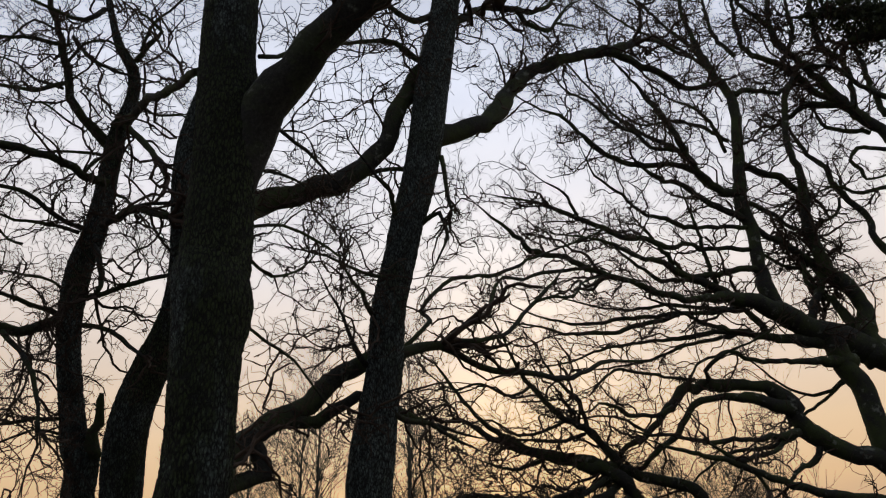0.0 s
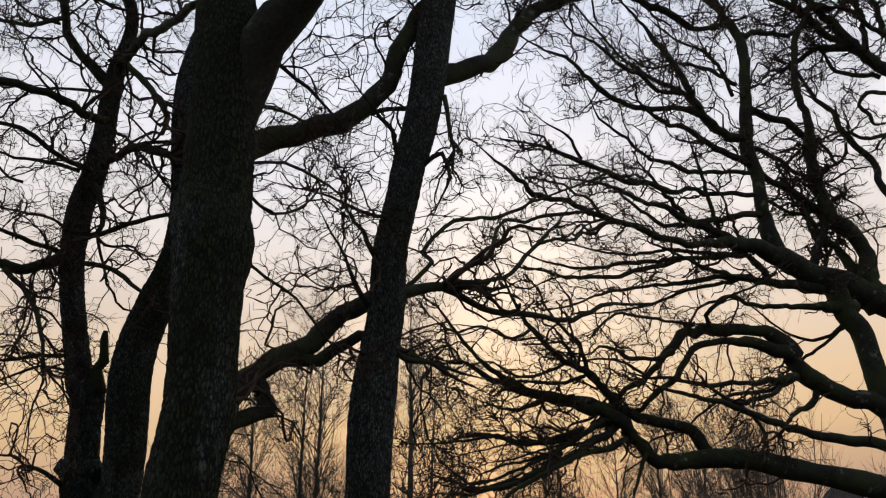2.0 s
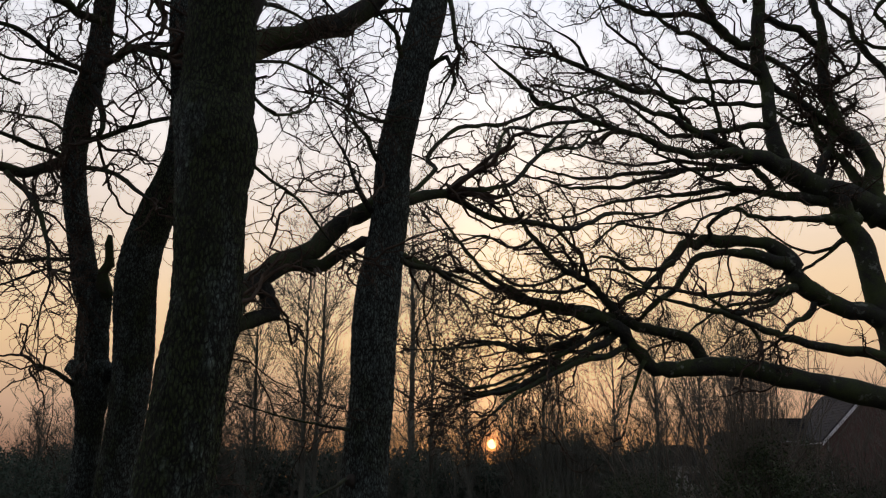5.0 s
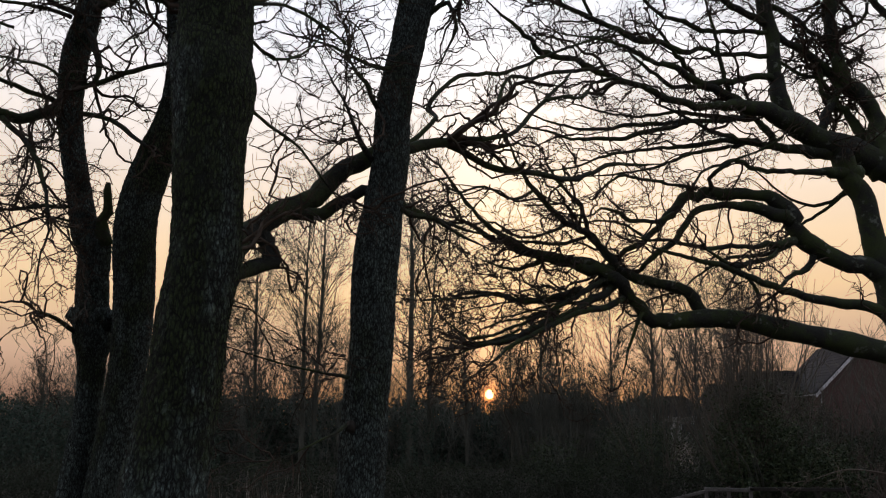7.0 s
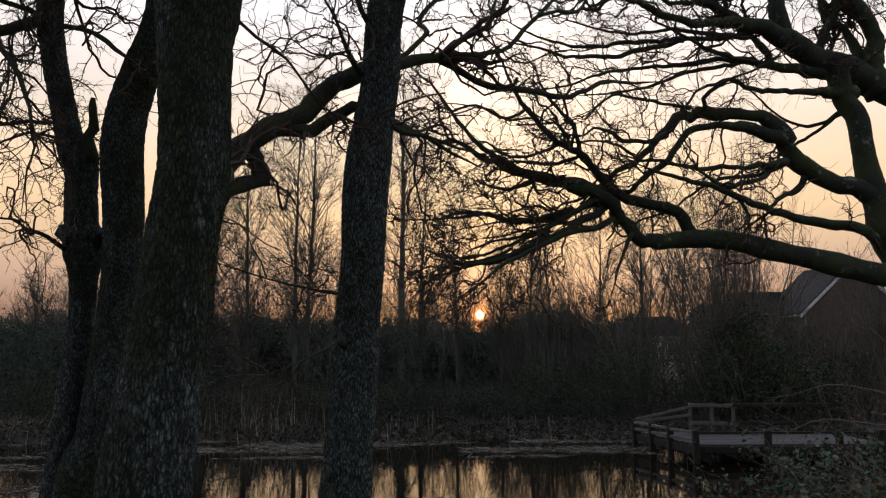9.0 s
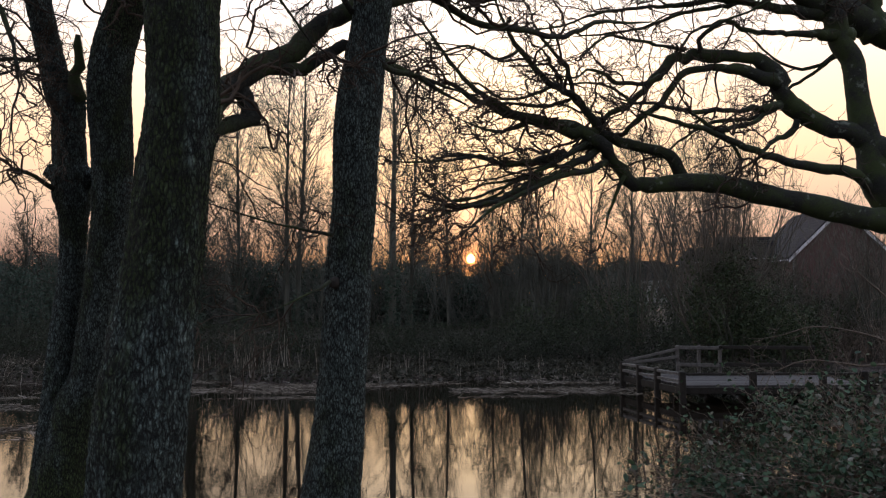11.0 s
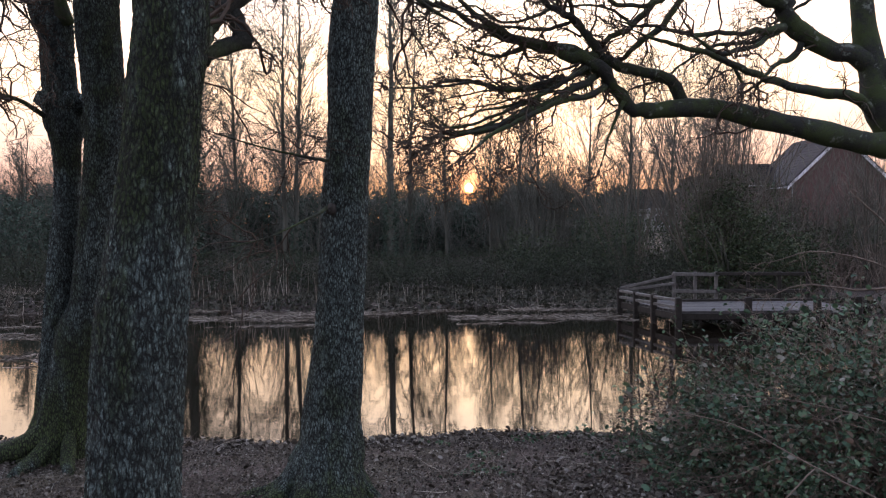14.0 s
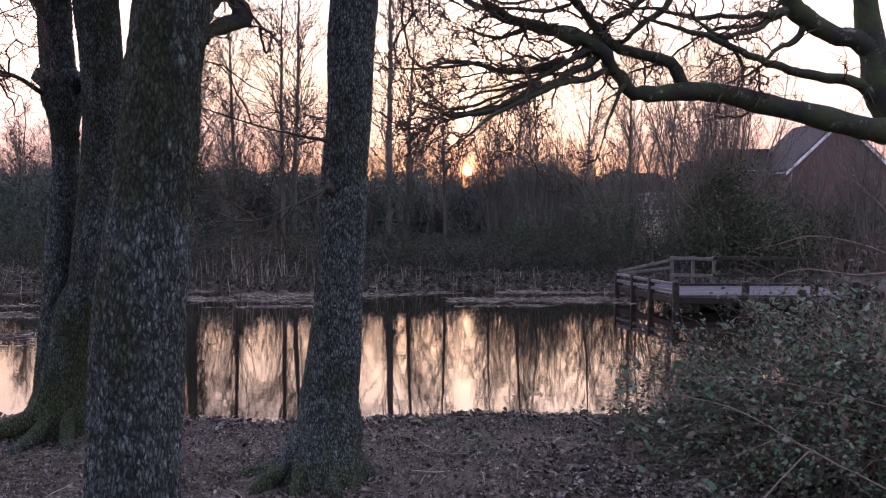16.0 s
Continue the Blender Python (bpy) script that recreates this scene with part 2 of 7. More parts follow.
def brickwork(nt, b):
    tc = coords(nt)
    br = nt.nodes.new("ShaderNodeTexBrick")
    br.inputs["Scale"].default_value = 1.0
    br.inputs["Brick Width"].default_value, br.inputs["Row Height"].default_value = 0.225, 0.075
    br.inputs["Mortar Size"].default_value = 0.006
    br.inputs["Color1"].default_value, br.inputs["Color2"].default_value = (0.135, 0.084, 0.074, 1), (0.1, 0.064, 0.058, 1)
    br.inputs["Mortar"].default_value = (0.22, 0.2, 0.18, 1)
    sw = nt.nodes.new("ShaderNodeSeparateXYZ")
    cb = nt.nodes.new("ShaderNodeCombineXYZ")
    nt.links.new(tc, sw.inputs[0])
    nt.links.new(sw.outputs["X"], cb.inputs["X"])
    nt.links.new(sw.outputs["Z"], cb.inputs["Y"])
    nt.links.new(cb.outputs[0], br.inputs["Vector"])
    nt.links.new(mix(nt, noise_tex(nt, tc, 1.5, 4), br.outputs["Color"], (0.12, 0.068, 0.06)), b.inputs["Base Color"])


BARK = material("bark", bark(0.53, 0.8))
STOUT_BARK = material("stout_bark", bark(0.53, 0.9, 0.2))
MOSSY_BARK = material("mossy_bark", bark(0.5, 0.85, 0.03))
LIMB_BARK = material("limb_bark", limb_bark)
TWIG = material("twig", twig)
FAR_TWIG = material("far_twig", far_twig)
# a darker twig tone for the low scrub on the far bank
BANK_TWIG = material("dark_bank_twig", plain((0.05, 0.054, 0.04), 0.35, 4, 0.9))
SOIL = material("soil_and_leaf_litter", soil, 0.95)
WATER = material("pond_water", water_look, 0.03)
# one timber in two painted tones: WOOD catches light, WOOD_DARK stands for shade
WOOD = material("lit_weathered_wood", plain((0.125, 0.12, 0.112), 0.4, 14, 0.8, 0.004))
WOOD_DARK = material("dark_shaded_wood", plain((0.03, 0.027, 0.023), 0.4, 12, 0.8, 0.004))
BOARDS = material("deck_boards", plain((0.074, 0.071, 0.07), 0.35, 10, 0.75, 0.003))
BRICK = material("red_brick", brickwork)
ROOF = material("roof_tiles", plain((0.034, 0.032, 0.035), 0.3, 3, 0.9))
WHITE = material("white_paint", plain((0.75, 0.76, 0.78), 0.08, 2, 0.5))
GLASS = material("window_glass", plain((0.03, 0.035, 0.04), 0.1, 2, 0.08))
RENDERED = material("pale_render", plain((0.5, 0.48, 0.45), 0.15, 2, 0.9))
LITTER = material("dead_leaves", varied([(0.0, (0.033, 0.027, 0.021)), (0.5, (0.08, 0.07, 0.055)), (0.86, (0.152, 0.137, 0.112)), (1.0, (0.26, 0.25, 0.215))]))
BRAMBLE = material("bramble_leaves", varied([(0.0, (0.024, 0.046, 0.028)), (0.35, (0.052, 0.096, 0.056)), (0.72, (0.09, 0.145, 0.077)), (0.77, (0.085, 0.052, 0.036)), (0.82, (0.11, 0.085, 0.058)), (0.95, (0.12, 0.13, 0.1)), (1.0, (0.24, 0.24, 0.2))], 0.7))
HEDGE = material("hedge_leaves", varied([(0.0, (0.04, 0.06, 0.045)), (0.5, (0.066, 0.1, 0.073)), (0.85, (0.088, 0.105, 0.083)), (1.0, (0.1, 0.15, 0.105))], 0.95))
BANK_LEAF = material("dark_bank_leaves", varied([(0.0, (0.02, 0.028, 0.017)), (0.5, (0.034, 0.046, 0.027)), (0.85, (0.042, 0.044, 0.03)), (1.0, (0.055, 0.075, 0.038))], 0.95))
GREEN = material("evergreen_leaves", varied([(0.0, (0.022, 0.034, 0.018)), (0.6, (0.046, 0.066, 0.032)), (1.0, (0.085, 0.108, 0.048))], 0.7))
CANE = material("bare_canes", plain((0.14, 0.112, 0.088), 0.35, 20, 0.7))
SEDGE = material("bank_grass", varied([(0.0, (0.014, 0.017, 0.009)), (0.5, (0.034, 0.036, 0.024)), (1.0, (0.11, 0.106, 0.084))]))
GREY_TWIG = material("grey_twig", plain((0.125, 0.112, 0.09), 0.3, 3))
PALE_REED = material("pale_reeds", varied([(0.0, (0.1, 0.085, 0.065)), (0.6, (0.24, 0.215, 0.175)), (1.0, (0.45, 0.42, 0.36))]))
REED = material("dry_reeds", varied([(0.0, (0.07, 0.057, 0.043)), (0.6, (0.16, 0.14, 0.11)), (1.0, (0.38, 0.345, 0.29))]))


def sun_glow(nt, b):
    nt.nodes.remove(b)
    e = node(nt, "ShaderNodeEmission", Strength=8.0)
    e.inputs["Color"].default_value = (1.0, 0.5, 0.2, 1)
    nt.links.new(e.outputs[0], nt.nodes["Material Output"].inputs["Surface"])


SUN_FACE = material("sun_face", sun_glow)

# ---- mesh helpers ----
rng = np.random.default_rng(7)


def mesh_of(name, verts, quads=(), tris=(), smooth=True):
    """A mesh from arrays of corners, four-sided and three-sided faces."""
    me = bpy.data.meshes.new(name)
    verts = np.asarray(verts, dtype=np.float32).reshape(-1, 3)
    q = np.asarray(quads, dtype=np.int32).reshape(-1, 4)
    t = np.asarray(tris, dtype=np.int32).reshape(-1, 3)
    me.vertices.add(len(verts))
    me.vertices.foreach_set("co", verts.ravel())
    loops = np.concatenate([q.ravel(), t.ravel()])
    me.loops.add(len(loops))
    me.loops.foreach_set("vertex_index", loops)
    sizes = np.concatenate([np.full(len(q), 4), np.full(len(t), 3)])
    me.polygons.add(len(sizes))
    me.polygons.foreach_set("loop_start", np.concatenate([[0], np.cumsum(sizes)[:-1]]).astype(np.int32))
    me.update(calc_edges=True)
    me.polygons.foreach_set("use_smooth", np.full(len(sizes), smooth))
    return me


def thing(name, me=None, mat=None, label="", category="", group="", kind="", at=(0, 0, 0)):
    ob = new(name, me)
    ob.location = at
    if me is not None and mat is not None:
        me.materials.append(mat)
    return tagged(ob, label, category, group, kind)


def part(name, me, mat, parent, label="", kind=""):
    ob = new(name, me)
    if mat is not None and not me.materials:
        me.materials.append(mat)
    ob.parent = parent
    return tagged(ob, label, kind=kind)


def box_mesh(name, size, bevel=0.0, centre=(0, 0, 0), turn=0.0):
    bm = bmesh.new()
    bmesh.ops.create_cube(bm, size=1.0, matrix=Matrix.Diagonal((*size, 1)))
    if bevel:
        bmesh.ops.bevel(bm, geom=bm.edges[:], offset=bevel, segments=1, affect="EDGES")
    bmesh.ops.transform(bm, matrix=pose(*centre, 0, 0, turn), verts=bm.verts)
    me = bpy.data.meshes.new(name)
    bm.to_mesh(me)
    bm.free()
    return me


def beam_mesh(name, a, b, wide, high, bevel=0.006):
    """A squared timber from a to b."""
    a, b = Vector(a), Vector(b)
    me = box_mesh(name, ((b - a).length, wide, high), bevel)
    d = (b - a).normalized()
    side = Vector((0, 0, 1)).cross(d)
    side = side.normalized() if side.length > 1e-4 else Vector((0, 1, 0))
    up = d.cross(side)
    m = Matrix((d, side, up)).transposed().to_4x4()
    m.translation = (a + b) / 2
    me.transform(m)
    return me


def unit(v):
    return v / np.maximum(np.linalg.norm(v, axis=-1, keepdims=True), 1e-9)


def tubes(pts, rad, sides):
    """Tubes round N lines of K points each: corners and quads."""
    n, k, _ = pts.shape
    d = unit(np.gradient(pts, axis=1))
    axis = np.argmin(np.abs(d).max(axis=1), axis=1)           # the axis that the line keeps furthest from
    ref = np.eye(3)[axis][:, None, :] * np.ones((1, k, 1))
    u = unit(np.cross(ref, d))
    w = np.cross(d, u)
    a = np.linspace(0, 2 * np.pi, sides, endpoint=False)
    ring = u[:, :, None] * np.cos(a)[None, None, :, None] + w[:, :, None] * np.sin(a)[None, None, :, None]
    v = pts[:, :, None] + ring * rad[:, :, None, None]
    i = np.arange(n * k * sides).reshape(n, k, sides)
    nx = np.roll(i, -1, axis=2)
    f = np.stack([i[:, :-1], nx[:, :-1], nx[:, 1:], i[:, 1:]], -1).reshape(-1, 4)
    return v.reshape(-1, 3), f


def grow(start, way, length, r0, k, crook, lift=0.0, pull=(0, 0, 0), taper=0.35, keep=0.0):
    """N crooked lines: from start, along way, bending at random, rising with lift; keep draws them back to their first way."""
    n = len(start)
    pts = np.empty((n, k, 3))
    pts[:, 0] = start
    d = first = unit(way)
    for j in range(1, k):
        d = unit(d + keep * (first - d) + rng.normal(0, crook, (n, 3)) + np.array([0, 0, lift]) + np.asarray(pull))
        pts[:, j] = pts[:, j - 1] + d * (length / (k - 1))[:, None]
    rad = r0[:, None] * np.linspace(1, taper, k)[None, :]
    return pts, rad


def offshoots(pts, rad, each, angle=(25, 65), span=(0.15, 1.0), len_part=(0.35, 0.7), thick=0.6, rmin=0.003):
    """Starts, ways, lengths and radii of branches that leave the given lines."""
    n, k, _ = pts.shape
    total = np.linalg.norm(np.diff(pts, axis=1), axis=2).sum(1)
    who = np.repeat(np.arange(n), each)
    m = len(who)
    s = rng.uniform(span[0], span[1], m) * (k - 1)
    j = np.minimum(s.astype(int), k - 2)
    fr = (s - j)[:, None]
    start = pts[who, j] * (1 - fr) + pts[who, j + 1] * fr
    d = unit(pts[who, j + 1] - pts[who, j])
    off = rng.normal(0, 1, (m, 3))
    off = unit(off - (off * d).sum(1, keepdims=True) * d)
    ang = np.radians(rng.uniform(angle[0], angle[1], m))[:, None]
    way = d * np.cos(ang) + off * np.sin(ang)
    r = np.maximum(rmin, (rad[who, j] * (1 - fr[:, 0]) + rad[who, j + 1] * fr[:, 0]) * thick * rng.uniform(0.7, 1.1, m))
    length = total[who] * rng.uniform(len_part[0], len_part[1], m) * (1.15 - 0.5 * s / (k - 1))
    return start, way, length, r


def sprigs(pts, rad, per_metre, length, angle=(25, 65), thick=0.6, rmin=0.003):
    """Starts, ways, lengths and radii of shoots that leave the given lines at that spacing."""
    n, k, _ = pts.shape
    total = np.linalg.norm(np.diff(pts, axis=1), axis=2).sum(1)
    who = np.repeat(np.arange(n), rng.poisson(total * per_metre))
    m = len(who)
    s = rng.uniform(0.08, 1.0, m) * (k - 1)
    j = np.minimum(s.astype(int), k - 2)
    fr = (s - j)[:, None]
    start = pts[who, j] * (1 - fr) + pts[who, j + 1] * fr
    d = unit(pts[who, j + 1] - pts[who, j])
    off = rng.normal(0, 1, (m, 3))
    off = unit(off - (off * d).sum(1, keepdims=True) * d)
    ang = np.radians(rng.uniform(angle[0], angle[1], m))[:, None]
    r = np.maximum(rmin, rad[who, j] * thick * rng.uniform(0.7, 1.1, m))
    return start, d * np.cos(ang) + off * np.sin(ang), rng.uniform(*length, m) * (1.15 - 0.5 * s / (k - 1)), r


def gather(pieces):
    """Joins lists of (corners, quads)."""
    vs, fs, base = [], [], 0
    for v, f in pieces:
        vs.append(v)
        fs.append(f + base)
        base += len(v)
    return np.concatenate(vs), np.concatenate(fs)


def smooth_line(way_points, step):
    """A Catmull-Rom line through points (x, y, z, radius), at about that step."""
    p = np.array(way_points, dtype=float)
    p = np.vstack([2 * p[0] - p[1], p, 2 * p[-1] - p[-2]])
    p[:, 3] = np.maximum(p[:, 3], 0.002)
    out = []
    for i in range(1, len(p) - 2):
        m = max(2, int(np.linalg.norm(p[i + 1, :3] - p[i, :3]) / step))
        t = np.linspace(0, 1, m, endpoint=False)[:, None]
        a, b, c, d = p[i - 1], p[i], p[i + 1], p[i + 2]
        out.append(0.5 * (2 * b + (c - a) * t + (2 * a - 5 * b + 4 * c - d) * t ** 2 + (3 * b - a - 3 * c + d) * t ** 3))
    out.append(p[-2:-1])
    return np.concatenate(out)


def gnarl(line, much):
    """Makes a limb's line crooked: bends of a few times its girth."""
    for i in range(1, len(line) - 1):
        x, y, z, r = line[i]
        f = 0.16 / max(r, 0.012)
        q = Vector((x * f, y * f, z * f))
        line[i, :3] += np.array([noise.noise(q), noise.noise(q + Vector((7, 0, 0))), noise.noise(q + Vector((0, 9, 0)))]) * min(r, 0.05) * much
    return line


def limb_mesh(name, way_points, sides=10, step=0.12, knobs=0.12, seed=1.0):
    """A limb with uneven girth, closed at its end."""
    line = gnarl(smooth_line(way_points, step), 1.0)
    pts, rad = line[None, :, :3], np.maximum(line[None, :, 3], 0.002)
    v, f = tubes(pts, rad, sides)
    k = len(line)
    v = v.reshape(k, sides, 3)
    wob = np.array([[noise.noise(Vector(p) * (0.35 / max(r, 0.03)) + Vector((seed, 0, 0))) for p in ring] for ring, r in zip(v, rad[0])])
    c = pts[0][:, None]
    v = c + (v - c) * (1 + knobs * wob[..., None] * 1.6)
    v = np.vstack([v.reshape(-1, 3), pts[0, -1:], pts[0, :1]])
    tip = np.arange(sides) + (k - 1) * sides
    root = np.arange(sides)
    t = np.concatenate([np.stack([tip, np.roll(tip, -1), np.full(sides, len(v) - 2)], 1), np.stack([np.roll(root, -1), root, np.full(sides, len(v) - 1)], 1)])
    return mesh_of(name, v, f, t), line


def leaf_quads(centres, size, flat=0.0, fold=0.35, far=False, speck=False):
    """Small folded leaves at the given places: two quads each, six corners; farther off, one bent quad; in the distance, one triangle."""
    n = len(centres)
    d = rng.normal(0, 1, (n, 3))
    d[:, 2] *= (1 - flat)
    d = unit(d)
    up = rng.normal(0, 1, (n, 3)) * (1 - flat) + np.array([0, 0, 1.0]) * (0.3 + flat)
    s = unit(np.cross(d, up))
    h = np.cross(s, d)
    L = (size * rng.uniform(0.6, 1.3, n))[:, None]
    W = L * rng.uniform(0.26, 0.4, n)[:, None]
    a, b = centres - d * L / 2, centres + d * L / 2
    lift = h * W * fold * rng.uniform(0.2, 1.6, (n, 1))
    if speck:
        v = np.stack([a, centres + s * W * 1.5 + lift, b], 1)
        return v.reshape(-1, 3), np.zeros((0, 4), dtype=int), np.arange(n * 3).reshape(n, 3)
    if far:
        v = np.stack([a, centres + s * W + lift, b, centres - s * W + lift], 1)
        return v.reshape(-1, 3), np.arange(n * 4).reshape(n, 4)
    m0, m1 = centres - d * L * 0.2, centres + d * L * 0.25
    v = np.stack([a, m0 + s * W + lift, m1 + s * W * 0.8 + lift, b, m1 - s * W * 0.8 + lift, m0 - s * W + lift], 1)
    i = np.arange(n)[:, None] * 6
    q = np.concatenate([i + np.array([0, 1, 2, 3]), i + np.array([0, 3, 4, 5])])
    return v.reshape(-1, 3), q

# ---- the ground, one sheet with the pond's basin in it ----
WATER_Z = -0.35


def near_shore(x):
    return 6.15 + 0.12 * math.sin(x * 0.9) + 0.09 * math.sin(x * 2.3 + 1) + (0.003 * x * x if x < 0 else 0.75 * max(0.0, x - 2.7) ** 1.15)


def far_shore(x):
    return 18.4 - 0.12 * max(0, x - 1) ** 1.3 + 0.35 * math.sin(x * 0.7) + 0.2 * math.sin(x * 1.9) - 0.05 * max(0, -x - 4)


def ground_z(x, y):
    n1 = noise.noise(Vector((x * 0.35, y * 0.35, 0))) * 0.05 + noise.noise(Vector((x * 1.6, y * 1.6, 3))) * 0.025
    a, b = near_shore(x), far_shore(x)
    near = min(1.0, max(0.0, (y - a + 0.12) / 0.35))          # bank drops to the water
    far = min(1.0, max(0.0, (b + 0.5 - y) / 2.5))
    side = min(1.0, max(0.0, (13 - x) / 3.0)) * min(1.0, max(0.0, (x + 28) / 5.0))
    basin = near * near * (3 - 2 * near) * far * far * (3 - 2 * far) * side
    back = min(1.0, max(0.0, (y - 14) / 6.0))
    high = n1 * (1 + 2 * back) - 0.22 * back + 0.7 * min(1, max(0, (y - 24) / 30))
    return high * (1 - basin) + basin * -0.95


def ground_sheet():
    def axis(edges):
        out = []
        for (a, b, s) in edges:
            out.append(np.arange(a, b, s))
        return np.unique(np.round(np.concatenate(out + [[edges[-1][1]]]), 4))
    xs = axis([(-3000, -300, 450), (-300, -60, 40), (-60, -20, 5), (-20, -6, 0.7), (-6, 6, 0.09), (6, 20, 0.7), (20, 60, 5), (60, 300, 40), (300, 3000, 450)])
    ys = axis([(-3000, -300, 450), (-300, -40, 40), (-40, -4, 4), (-4, 2.4, 0.4), (2.4, 7.2, 0.07), (7.2, 30, 0.55), (30, 90, 5), (90, 300, 35), (300, 3000, 450)])
    v = np.array([(x, y, ground_z(x, y)) for y in ys for x in xs])
    nx, ny = len(xs), len(ys)
    i = np.arange(nx * ny).reshape(ny, nx)
    q = np.stack([i[:-1, :-1], i[:-1, 1:], i[1:, 1:], i[1:, :-1]], -1).reshape(-1, 4)
    return mesh_of("ground", v, q)


thing("ground", ground_sheet(), SOIL, "bare trodden soil and leaf litter round a pond", "ground", kind="structure")

wx, wy = np.linspace(-30, 16, 24), np.linspace(5.6, 21, 16)
wv = np.array([(x, y, WATER_Z) for y in wy for x in wx])
wi = np.arange(len(wv)).reshape(16, 24)
thing("water", mesh_of("water", wv, np.stack([wi[:-1, :-1], wi[:-1, 1:], wi[1:, 1:], wi[1:, :-1]], -1).reshape(-1, 4)), WATER,
      "still dark pond water reflecting the evening sky", "water", kind="structure")

bm = bmesh.new()
bmesh.ops.create_uvsphere(bm, u_segments=24, v_segments=16, radius=2500 * math.tan(radians(0.31)))
me = bpy.data.meshes.new("setting_sun")
bm.to_mesh(me)
bm.free()
thing("setting_sun", me, SUN_FACE, "orange disc of the setting sun", "sun", kind="structure", at=sun_dir * 2500)

# ---- the oaks' trunks and limbs: places and radii in metres ----

NEAR_OAK_LIMBS = []
NEAR_OAK_LIMBS.append(('trunk', ((-1.05, 2.60, -0.05, 0.190), (-1.03, 2.60, 0.64, 0.153), (-1.02, 2.62, 0.97, 0.148), (-1.00, 2.63, 1.23, 0.146), (-0.98, 2.65, 1.44, 0.139), (-0.96, 2.67, 1.63, 0.133), (-0.94, 2.68, 1.81, 0.128), (-0.93, 2.70, 2.06, 0.126), (-0.91, 2.72, 2.29, 0.127), (-0.92, 2.73, 2.54, 0.129), (-0.93, 2.75, 2.76, 0.136), (-0.93, 2.77, 2.93, 0.156), (-0.96, 2.78, 3.07, 0.145), (-0.95, 2.80, 3.10, 0.143), (-0.96, 2.82, 3.32, 0.139), (-0.97, 2.83, 3.61, 0.132), (-0.98, 2.85, 3.92, 0.143), (-1.02, 2.87, 4.26, 0.129), (-1.04, 2.88, 4.63, 0.131), (-1.09, 2.90, 5.29, 0.127))))
NEAR_OAK_LIMBS.append(('limb', ((-0.97, 2.85, 3.20, 0.060), (-0.93, 2.86, 3.48, 0.098), (-0.86, 2.84, 3.76, 0.104), (-0.74, 2.79, 3.98, 0.096), (-0.63, 2.73, 4.11, 0.086), (-0.51, 2.67, 4.21, 0.081), (-0.36, 2.63, 4.35, 0.072), (-0.15, 2.60, 4.59, 0.063))))
NEAR_OAK_LIMBS.append(('limb', ((-0.98, 2.85, 3.35, 0.083), (-1.21, 3.60, 3.79, 0.090), (-1.38, 4.30, 4.22, 0.097), (-1.33, 4.60, 4.45, 0.092), (-1.08, 4.70, 4.58, 0.083), (-0.82, 4.75, 4.68, 0.078), (-0.63, 4.80, 4.83, 0.075), (-0.49, 4.85, 5.07, 0.071), (-0.37, 4.90, 5.36, 0.069), (-0.24, 4.95, 5.74, 0.067), (-0.09, 5.00, 6.24, 0.063), (0.09, 5.10, 6.95, 0.059))))
NEAR_OAK_LIMBS.append(('limb', ((-0.87, 2.70, 2.26, 0.078), (-1.07, 3.40, 2.42, 0.078), (-1.26, 4.20, 2.64, 0.075), (-1.24, 4.50, 2.78, 0.068), (-1.11, 4.60, 2.93, 0.065), (-0.94, 4.75, 3.10, 0.063), (-0.76, 4.90, 3.32, 0.062), (-0.59, 5.00, 3.45, 0.057), (-0.34, 5.20, 3.57, 0.043), (-0.11, 5.40, 3.68, 0.035))))
NEAR_OAK_LIMBS.append(('branch', ((-1.05, 4.65, 2.96, 0.041), (-0.87, 4.75, 3.00, 0.042), (-0.71, 4.85, 3.13, 0.038), (-0.55, 5.00, 3.19, 0.033), (-0.34, 5.20, 3.13, 0.023), (-0.08, 5.40, 3.07, 0.016))))
NEAR_OAK_LIMBS.append(('stub', ((-1.20, 4.55, 2.82, 0.053), (-1.16, 4.55, 2.73, 0.049), (-1.14, 4.50, 2.64, 0.054), (-1.18, 4.45, 2.57, 0.047), (-1.23, 4.40, 2.53, 0.047), (-1.28, 4.30, 2.48, 0.045))))
NEAR_OAK_LIMBS.append(('branch', ((-0.11, 5.40, 3.68, 0.031), (0.10, 5.60, 3.62, 0.025), (0.35, 5.80, 3.60, 0.026), (0.67, 6.00, 3.62, 0.024), (0.87, 6.20, 3.64, 0.023), (1.10, 6.40, 3.77, 0.021), (1.29, 6.60, 3.91, 0.020), (1.47, 6.80, 3.97, 0.015), (1.72, 7.00, 4.03, 0.010))))
NEAR_OAK_LIMBS.append(('branch', ((-0.15, 5.40, 3.68, 0.027), (0.06, 5.57, 3.77, 0.021), (0.28, 5.74, 3.85, 0.020), (0.43, 5.91, 3.96, 0.020), (0.56, 6.09, 4.17, 0.019), (0.71, 6.26, 4.36, 0.019), (0.84, 6.43, 4.55, 0.015), (0.97, 6.60, 4.75, 0.010))))
NEAR_OAK_LIMBS.append(('branch', ((0.70, 6.20, 4.33, 0.017), (0.86, 6.30, 4.41, 0.015), (1.05, 6.40, 4.44, 0.015), (1.15, 6.50, 4.62, 0.010), (1.33, 6.60, 4.71, 0.008))))
